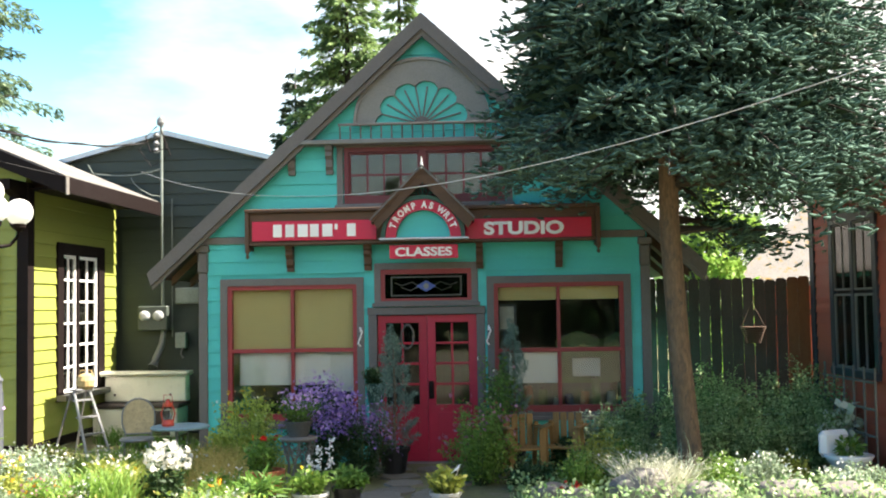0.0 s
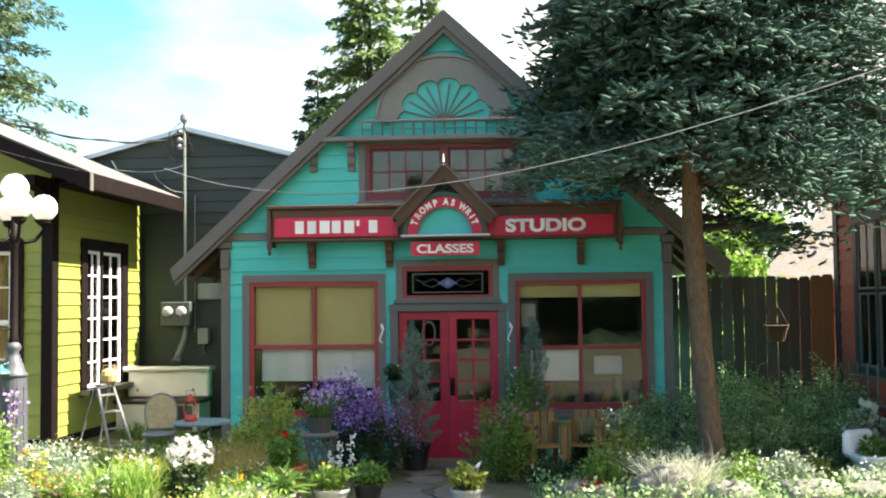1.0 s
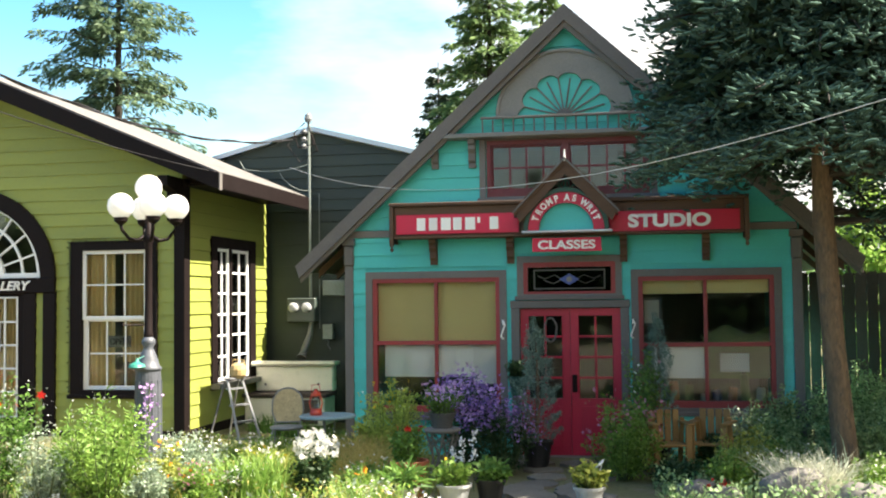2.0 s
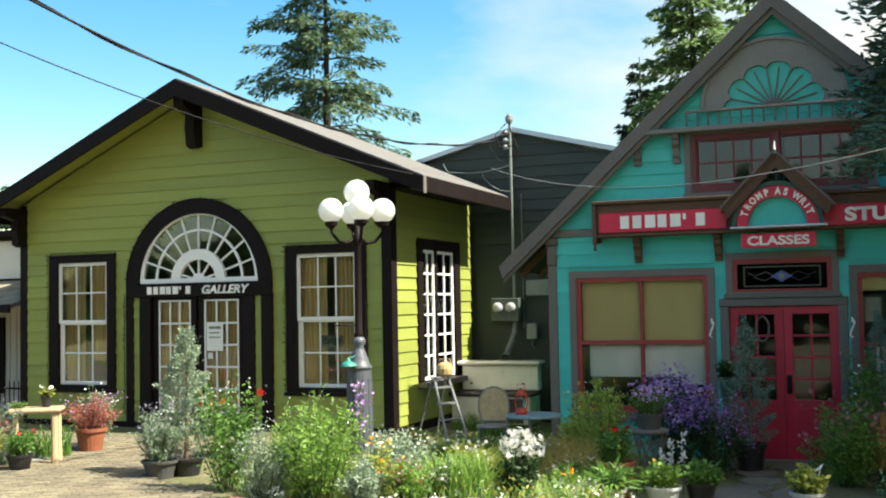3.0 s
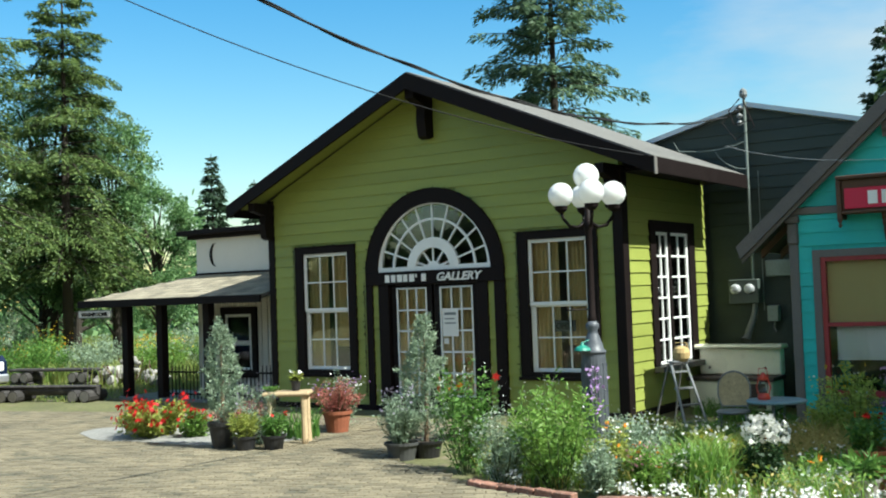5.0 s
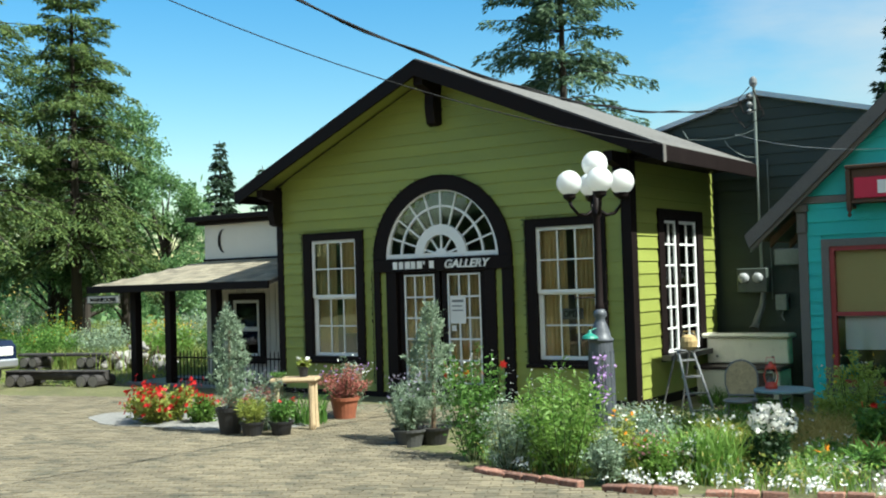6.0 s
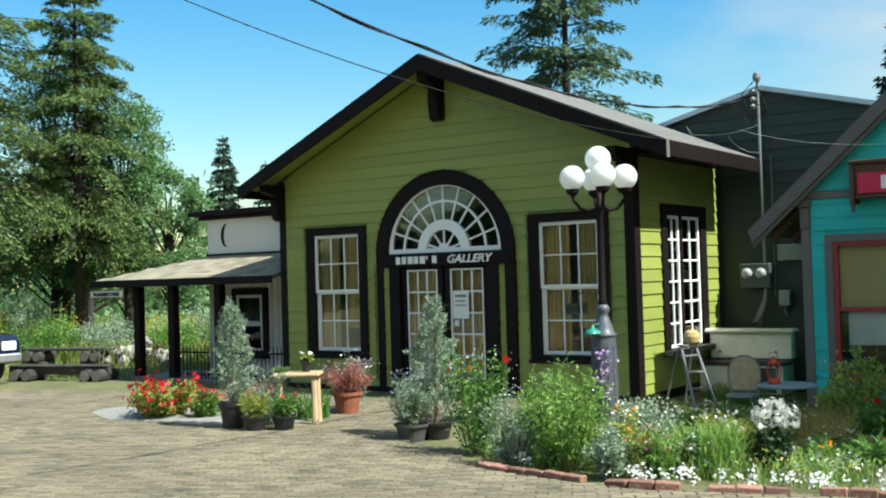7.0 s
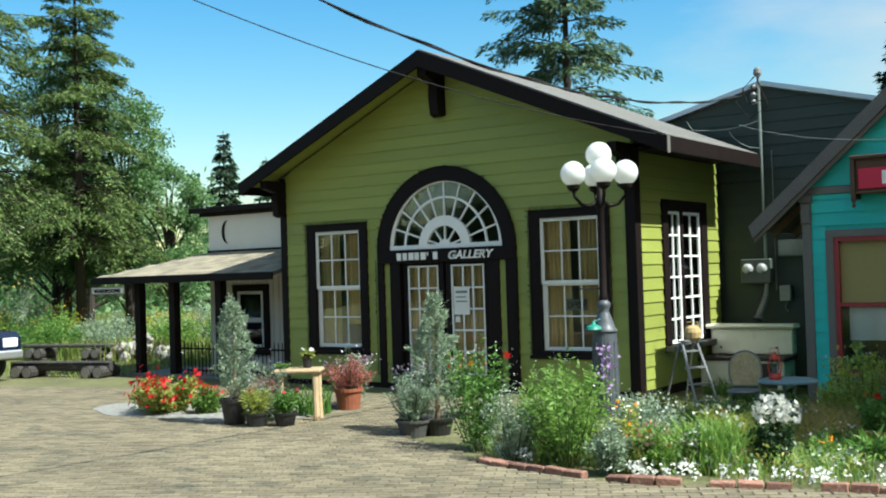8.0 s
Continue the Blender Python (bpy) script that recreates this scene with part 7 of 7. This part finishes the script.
# right of the door
shrub("rose_bush", "pink rose bush in bloom beside the door path", .42, 13.35, 1.0, 1.0, 5200, None, L_BRIGHT, "shrub", (.05, .03), [(F_PINK, 80, .070, .30), (F_RUSSET, 60, .05, .5)])
shrub("rose_bush", "tall white-flowered climbing rose by the window", .72, 14.1, .62, 1.45, 3200, None, L_MID, "shrub", (.05, .03), [(F_WHITE, 14, .06, .6), (F_PINK, 8, .06, .5)], tall=True)
for k, (x, y, w, h) in enumerate(((3.3, 14.6, 1.3, 1.05), (4.2, 14.9, 1.5, 1.15), (5.0, 14.4, 1.4, 1.1), (3.6, 13.7, 1.3, .75), (4.5, 13.9, 1.3, .8), (2.45, 14.6, .9, .85), (3.0, 13.4, .8, .7), (2.3, 13.8, .8, .62), (5.0, 15.3, 1.2, 1.35), (3.9, 15.8, 1.4, 1.15))):
    shrub("ground_cover_shrub", "dense variegated evergreen ground-cover shrub", x, y, w, h + .12, 6400, None, L_IVY, "shrub", (.05, .028), [(F_WHITE, 10, .025, .5)] if k % 2 else None, group="evergreen shrubs under the spruce")
grass_clump("white_grass", "pale silvery ornamental grass in the sun", 2.20, 11.4, .34, .62, 900, leaf_mat("silver_grass", (.50, .52, .36), (.72, .72, .58), .3), .010, .85)
grass_clump("silver_blades", "long stiff silvery blades", 2.55, 12.2, .22, 1.0, 16, L_GREY, .02, .45)
for x, y, w, h, m_, fl in ((1.75, 12.9, .8, .75, L_YELLOW, None), (2.15, 12.6, .7, .6, L_MID, [(F_WHITE, 30, .03, .5)]), (1.5, 12.2, .5, .5, L_BRIGHT, None), (3.0, 12.0, .7, .45, L_BRIGHT, [(F_WHITE, 50, .04, .4)]), (3.45, 12.0, .7, .5, L_GREY, [(F_WHITE, 55, .045, .4)]),
                           (3.9, 12.6, .6, .45, L_YELLOW, [(F_WHITE, 40, .04, .4)]), (1.55, 14.1, .6, .55, L_DARK, None), (1.0, 12.9, .6, .36, L_DARK, None), (2.0, 14.7, .7, .8, L_GREY, None), (4.35, 11.6, .8, .35, L_GREY, [(F_WHITE, 50, .04, .4)])):
    shrub("bed_plant", "mixed low bed plant under the spruce", x, y, w, h, 2200, None, m_, "plant", (.055, .026), fl, group="low plants before the shop")
shrub("potted_geranium", "red geranium low by the stones", 1.35, 11.35, .26, .22, 500, None, L_DARK, "plant", (.04, .03), [(F_RED, 14, .07, .6)])
shrub("white_leaf_plant", "plant with large white-edged leaves behind the planter", 5.0, 13.75, .55, .95, 420, None, leaf_mat("white_edged_leaf", (.45, .55, .36), (.75, .78, .68), .4), "plant", (.14, .10), None)
# white ceramic planter like an old basin
CERAMIC = mat("white_ceramic", (0.72, 0.73, 0.76), 0.2, 0.05, 5, 40, 0.02, spot=(0.5, 0.5, 0.48), spot_at=.72)
pl = thing("ceramic_planter", "old white ceramic bathroom basin used as a planter", "planter", pose(4.80, 13.05, -.28, 0, 0, 25) @ Matrix.Diagonal((.84, .84, .84, 1)))
part("bowl", Shape().lathe([(.16, 0), (.18, .10), (.30, .26), (.33, .30), (.30, .31), (.22, .22), (.02, .18)], n=24), CERAMIC, pl, smooth=True)
part("back", Shape().box(-.27, .27, .20, .36, .28, .66, .07), CERAMIC, pl)
part("seat_ring", Shape().band([(.20 * math.cos(a), .20 * math.sin(a)) for a in [2 * math.pi * i / 24 for i in range(24)]], [(.34 * math.cos(a), .34 * math.sin(a)) for a in [2 * math.pi * i / 24 for i in range(24)]], 0, .03, True).moved(pose(0, 0, .31, 90, 0, 0)), CERAMIC, pl)
foliage("leaves", leaf_quads(*blob_points(220, (0, 0, .42), (.16, .16, .14), .2), .09, .04), L_MID, pl)
STONE = mat("grey_granite_boulder", (0.15, 0.14, 0.128), 0.85, 0.3, 6, 30, 0.8, spot=(0.10, 0.095, 0.085))
for k, (x, y, r, hh) in enumerate(((2.05, 11.3, .36, .24), (2.6, 10.9, .26, .16), (1.1, 11.5, .22, .15), (1.35, 11.2, .17, .12), (3.5, 11.2, .34, .15), (4.1, 11.1, .32, .14))):
    s = Shape().ball((0, 0, 0), 1.0, 18, 12)
    s.v = [tuple(Vector((p[0] * r, p[1] * r * .8, p[2] * hh)) * (1 + .22 * noise.noise(Vector(p) * 1.7 + Vector((k * 5, 0, 0))))) for p in s.v]
    ob = solid("garden_stone", s, STONE, "rounded grey garden boulder", "stone", "stones along the bed", smooth=True)
    ob.matrix_world = pose(x, y, ground_z(x, y) + hh * .5)
# left of the court
dwarf_conifer("tall grey-green juniper in a black pot", -9.55, 10.62, .58, 1.38, L_GREY, 6600, (.18, .36, BLACKPOT), (.06, .016))
shrub("lavender", "grey-mauve lavender behind black pots", -9.25, 11.0, .72, .80, 3600, None, L_GREY, "plant", (.06, .010), [(F_LAV, 160, .03, .5)])
shrub("potted_plant", "yellow-green grassy plant in a black pot", -9.12, 10.55, .36, .34, 900, None, L_YELLOW, "plant", (.10, .014), None, potted=(.15, .20, BLACKPOT))
shrub("potted_geranium", "small red-flowered plant in a black pot", -8.80, 10.72, .34, .32, 800, None, L_MID, "plant", (.08, .018), [(F_RED, 3, .07, .8)], potted=(.15, .20, BLACKPOT))
shrub("potted_plant", "russet and blue flowers in a terracotta pot", -9.0, 12.35, .72, .50, 3200, None, F_RUSSET, "plant", (.035, .016), [(F_LILAC, 60, .035, .6), (F_WHITE, 24, .03, .7)], potted=(.20, .32, CLAY))
shrub("blue_flower_plant", "grey-leaved plant with pale flowers by the wall", -9.2, 12.75, .6, .85, 2000, None, L_GREY, "plant", (.05, .016), [(F_WHITE, 40, .03, .6)])
grass_clump("strap_leaves", "dark green strap leaves under the table", -9.15, 11.75, .26, .55, 160, L_MID, .02, .4)
shrub("red_flower_bush", "bright red-flowered bush in the gravel bed", -11.35, 11.2, 1.05, .60, 4200, None, L_YELLOW, "shrub", (.06, .035), [(F_RED, 180, .085, .25)])
shrub("red_flower_bush", "small red-flowered plant in the gravel bed", -10.65, 11.3, .5, .42, 1500, None, L_BRIGHT, "shrub", (.06, .035), [(F_RED, 45, .08, .3)])
shrub("bed_plant", "russet low plant by the porch", -10.9, 12.6, .9, .4, 1800, None, F_RUSSET, "plant", (.06, .03), None)
shrub("potted_plant", "small green plant in a dark pot on the plank table", -8.88, 11.3, .16, .12, 300, None, L_YELLOW, "plant", (.05, .03), [(F_WHITE, 5, .08, 1.0)], z=.672, potted=(.07, .13, BLACKPOT))
shrub("potted_plant", "flat tray of seedlings on the plank table", -9.15, 11.12, .26, .07, 260, None, L_MID, "plant", (.03, .02), None, z=.672)
# filling of the bed: low mixed greenery, white flowers along its edge
n = 15000
bx, by = RNG.uniform(-5.9, -0.9, n), RNG.uniform(9.3, 14.2, n)
inside = (bx < -1.55 - .5 * RNG.uniform(0, 1, n)) & (by > 9.42 + np.clip((-4.9 - bx), 0, 2) * .9) & ~((bx > -1.0) & (by > 11)) & ~((bx < -5.2) & (by > 12.5))
P = np.stack([bx, by, np.array([ground_z(a, b) for a, b in zip(bx, by)])], 1)[inside]
V = np.concatenate([blades(P[: len(P) // 2], .34, .012, .55), leaf_quads(P[len(P) // 2:] + np.stack([0 * P[len(P) // 2:, 0], 0 * P[len(P) // 2:, 0], RNG.uniform(.02, .28, len(P) - len(P) // 2)], 1), RNG.normal(size=(len(P) - len(P) // 2, 3)) + np.array([0, 0, .5]), .06, .03, .3)])
sel = RNG.integers(0, 10, len(V))
for lo, hi, m_, words in ((0, 5, L_BRIGHT, "low bright greenery filling the flower bed"), (5, 7, L_GREY, "low grey-green herbs filling the flower bed"), (7, 9, L_YELLOW, "pale yellow-green leaves filling the flower bed"), (9, 10, L_DRY, "dry straw-coloured stalks in the flower bed")):
    tagged(new("bed_greenery", quads("bed_greenery", V[(sel >= lo) & (sel < hi)], m_)), words, "plants", kind="stuff")
P2 = P[RNG.permutation(len(P))[:60]] + np.array([0, 0, .27])
tagged(new("small_white_flowers", quads("small_white_flowers", petals(P2, .032), F_WHITE)), "scattered small white flowers in the bed", "flowers", kind="stuff")
n = 9000
bx, by = RNG.uniform(0.7, 5.2, n), RNG.uniform(9.7, 16.0, n)
P = np.stack([bx, by, np.array([ground_z(a, b) for a, b in zip(bx, by)])], 1)
V = np.concatenate([blades(P[: n // 3], .20, .014, .6), leaf_quads(P[n // 3:] + np.stack([0 * bx[n // 3:], 0 * bx[n // 3:], RNG.uniform(.0, .25, n - n // 3)], 1), RNG.normal(size=(n - n // 3, 3)) + np.array([0, 0, .5]), .06, .035, .3)])
tagged(new("bed_greenery", quads("bed_greenery", V, L_IVY)), "low greenery under the spruce", "plants", kind="stuff")
EDGE = [(-6.75, 10.35), (-6.0, 10.0), (-5.45, 9.45), (-5.0, 9.20), (-4.5, 9.06), (-3.9, 8.90), (-3.4, 8.86), (-2.8, 8.96), (-2.2, 9.10), (-1.5, 9.20), (-.6, 9.25), (.6, 9.3), (2.0, 9.4), (4.0, 9.5)]


def edge_points(step):
    out, carry = [], 0.0
    for (x0, y0), (x1, y1) in zip(EDGE, EDGE[1:]):
        L = math.hypot(x1 - x0, y1 - y0)
        s = carry
        while s < L:
            out.append((x0 + (x1 - x0) * s / L, y0 + (y1 - y0) * s / L, math.degrees(math.atan2(y1 - y0, x1 - x0))))
            s += step
        carry = s - L
    return out


P = []
for x, y, a in edge_points(.19):
    if (-5.2 < x < -4.6 or -3.6 < x < -1.3) and random.random() < .8:
        cx, cy, rr = x + random.gauss(0, .05), y + .17 + abs(random.gauss(0, .05)), random.uniform(.05, .12)
        for q in range(int(110 * rr)):
            P.append((cx + random.gauss(0, rr), cy + random.gauss(0, rr * .6), ground_z(x, y) + .05 + random.uniform(.02, .12)))
tagged(new("white_alyssum", quads("white_alyssum", petals(np.repeat(np.array(P), 5, 0) + RNG.normal(0, .022, (len(P) * 5, 3)), .034, 1.0), F_WHITE)), "white alyssum along the brick edging", "flowers", kind="stuff")

for x, y, w, h, m_, fl in ((-2.95, 14.7, .6, .55, L_YELLOW, None), (-3.1, 13.6, .6, .5, L_BRIGHT, [(F_WHITE, 30, .03, .6)]), (-3.7, 12.6, .7, .5, L_BRIGHT, [(F_WHITE, 50, .035, .6)]), (-4.3, 11.6, .8, .55, L_GREY, [(F_WHITE, 90, .035, .6)]), (-4.6, 12.6, .7, .5, L_YELLOW, [(F_WHITE, 40, .035, .6)]),
                           (-3.5, 11.4, .6, .5, L_YELLOW, [(F_WHITE, 60, .045, .6), (F_YELLOW, 8, .05, .7)]), (-2.3, 11.6, .6, .45, L_BRIGHT, [(F_WHITE, 50, .035, .5)]), (-2.0, 11.2, .5, .35, L_BRIGHT, [(F_YELLOW, 6, .05, .8)]), (-5.3, 10.9, .7, .6, L_BRIGHT, [(F_WHITE, 40, .03, .6)]), (-4.0, 9.9, .5, .6, L_YELLOW, [(F_ORANGE, 6, .05, .7), (F_WHITE, 20, .03, .5)])):
    shrub("bed_plant", "mixed flowering plant in the sunny bed", x, y, w, h, 1600, None, m_, "plant", (.06, .024), fl, group="mixed plants in the sunny bed")
grass_clump("iris_leaves", "bright sword-shaped iris leaves", -3.45, 11.9, .34, .62, 240, L_YELLOW, .018, .4)
grass_clump("iris_leaves", "bright sword-shaped iris leaves", -4.0, 12.9, .34, .55, 220, L_BRIGHT, .018, .45)
for k in range(5):
    x, y = -4.9 + .45 * k, 16.3 - .25 * k
    grass_clump("wall_weeds", "rank green weeds by the shed", x, y, .3, .35, 160, L_MID, .014, .6)

# flagstone path to the shop door
FLAG = mat("dark_mossy_flagstone", (0.13, 0.12, 0.10), 0.85, 0.3, 3, 35, 0.6, rnd=.2, spot=(0.07, 0.085, 0.04), spot_at=.58)
path = thing("flagstone_path", "dark mossy flagstone path to the shop door", "path", kind="structure")
for j in range(9):
    for i in range(2):
        cx, cy = -.62 + i * .58 + .12 * math.sin(j * 1.3), 10.1 + j * .55
        n_ = 7
        pts = [(cx + .27 * math.cos(2 * math.pi * q / n_ + j) * random.uniform(.88, 1.05), cy + .26 * math.sin(2 * math.pi * q / n_ + j) * random.uniform(.88, 1.05)) for q in range(n_)]
        zt = max(ground_z(cx, cy - .27), ground_z(cx, cy)) + .035
        s = Shape().add([(x, y, zt) for x, y in pts] + [(x, y, zt - .12) for x, y in pts], [tuple(range(n_))] + [(q, q + n_, (q + 1) % n_ + n_, (q + 1) % n_) for q in range(n_)])
        part("flagstone", s, FLAG, path)

# ---- brick edging and brick court ----
EDGEBRICK = mat("old_red_brick", (0.235, 0.115, 0.08), 0.85, 0.4, 8, 45, 0.6, rnd=.38, spot=(0.32, 0.25, 0.20), spot_at=.56)
edging = thing("brick_edging", "row of old red bricks edging the flower bed", "edging")
bm_ = Shape().box(-.105, .105, -.05, .05, -.05, .075, .008).mesh("edge_brick", EDGEBRICK)
for x, y, a in edge_points(.222):
    if x < -5.25 or (-4.6 < x < -3.75 and random.random() < .6) or random.random() < .06:
        continue
    ob = new("brick", bm_)
    ob.parent = edging
    ob.matrix_local = pose(x, y, random.uniform(-.035, -.005), random.uniform(-6, 6), random.uniform(-4, 4), a + random.uniform(-7, 7))
COURT = [(-24, -12), (14, -12), (14, 10.6)] + EDGE[::-1] + [(-7.2, 10.9), (-7.4, 13.6), (-11.5, 14.2), (-16, 13.4), (-24, 12.4)]
SAND = mat("joint_sand", (0.13, 0.115, 0.075), 1.0, 0.3, 4, 50, 0.5, rnd=0, spot=(0.10, 0.12, 0.05), spot_at=.6)
s = Shape()
s.add([(x, y, -.012) for x, y in COURT], [tuple(range(len(COURT)))])
me = s.mesh("court", SAND)
court = tagged(new("court_pavement", me), "tan brick paved court", "pavement", kind="structure")


def paver_mat():
    m = mat("tan_paving_brick", (0.165, 0.138, 0.088), 0.85, 0.38, .7, 40, 0.5, rnd=.16, spot=(0.10, 0.09, 0.06), spot_at=.52)
    n, l = m.node_tree.nodes, m.node_tree.links
    b = n["Principled BSDF"]
    src = b.inputs["Base Color"].links[0].from_socket
    geo = n.new("ShaderNodeNewGeometry")
    mr = n.new("ShaderNodeMapRange")
    mr.inputs["To Min"].default_value, mr.inputs["To Max"].default_value = .74, 1.22
    l.new(geo.outputs["Random Per Island"], mr.inputs["Value"])
    hs = n.new("ShaderNodeHueSaturation")
    l.new(mr.outputs[0], hs.inputs["Value"])
    l.new(src, hs.inputs["Color"])
    l.new(hs.outputs[0], b.inputs["Base Color"])
    return m


PAVER = paver_mat()


def in_court(x, y):
    ok = False
    for (x0, y0), (x1, y1) in zip(COURT, COURT[1:] + COURT[:1]):
        if (y0 > y) != (y1 > y) and x < (x1 - x0) * (y - y0) / (y1 - y0) + x0:
            ok = not ok
    return ok


paver_mesh = Shape().box(-.098, .098, -.048, .048, -.03, .0, .006).mesh("paver", PAVER)
rest = Shape()
turn = radians(24)
ct, st = math.cos(turn), math.sin(turn)
near = 0
PX, PY = .205, .104
for j in range(-60, 190):
    for i in range(-140, 60):
        u, v = (i + .5 * (j % 2)) * PX, j * PY
        x, y = -4 + u * ct - v * st, 4 + u * st + v * ct
        if not (-23 < x < 1.5 and 5.0 < y < 14 and x > -1.42 * y - 1.0) or not in_court(x, y):
            continue
        z = random.uniform(-.003, .003)
        if near < 300 and -8.2 < x < -3.6 and y < 7.9:
            ob = new("paver", paver_mesh)
            ob.parent = court
            ob.matrix_local = pose(x, y, z, random.uniform(-.6, .6), random.uniform(-.6, .6), 24 + random.uniform(-.6, .6))
            near += 1
        else:
            k = len(rest.v)
            for du, dv, dz in ((-.098, -.048, -.03), (.098, -.048, -.03), (.098, .048, -.03), (-.098, .048, -.03), (-.093, -.043, 0), (.093, -.043, 0), (.093, .043, 0), (-.093, .043, 0)):
                rest.v.append((x + du * ct - dv * st, y + du * st + dv * ct, z + dz))
            rest.f += [(k + 4, k + 5, k + 6, k + 7), (k, k + 1, k + 5, k + 4), (k + 1, k + 2, k + 6, k + 5), (k + 2, k + 3, k + 7, k + 6), (k + 3, k, k + 4, k + 7)]
rp = part("pavers", rest, PAVER, court, "tan paving bricks laid in running bond")
rp["kind"] = "stuff"
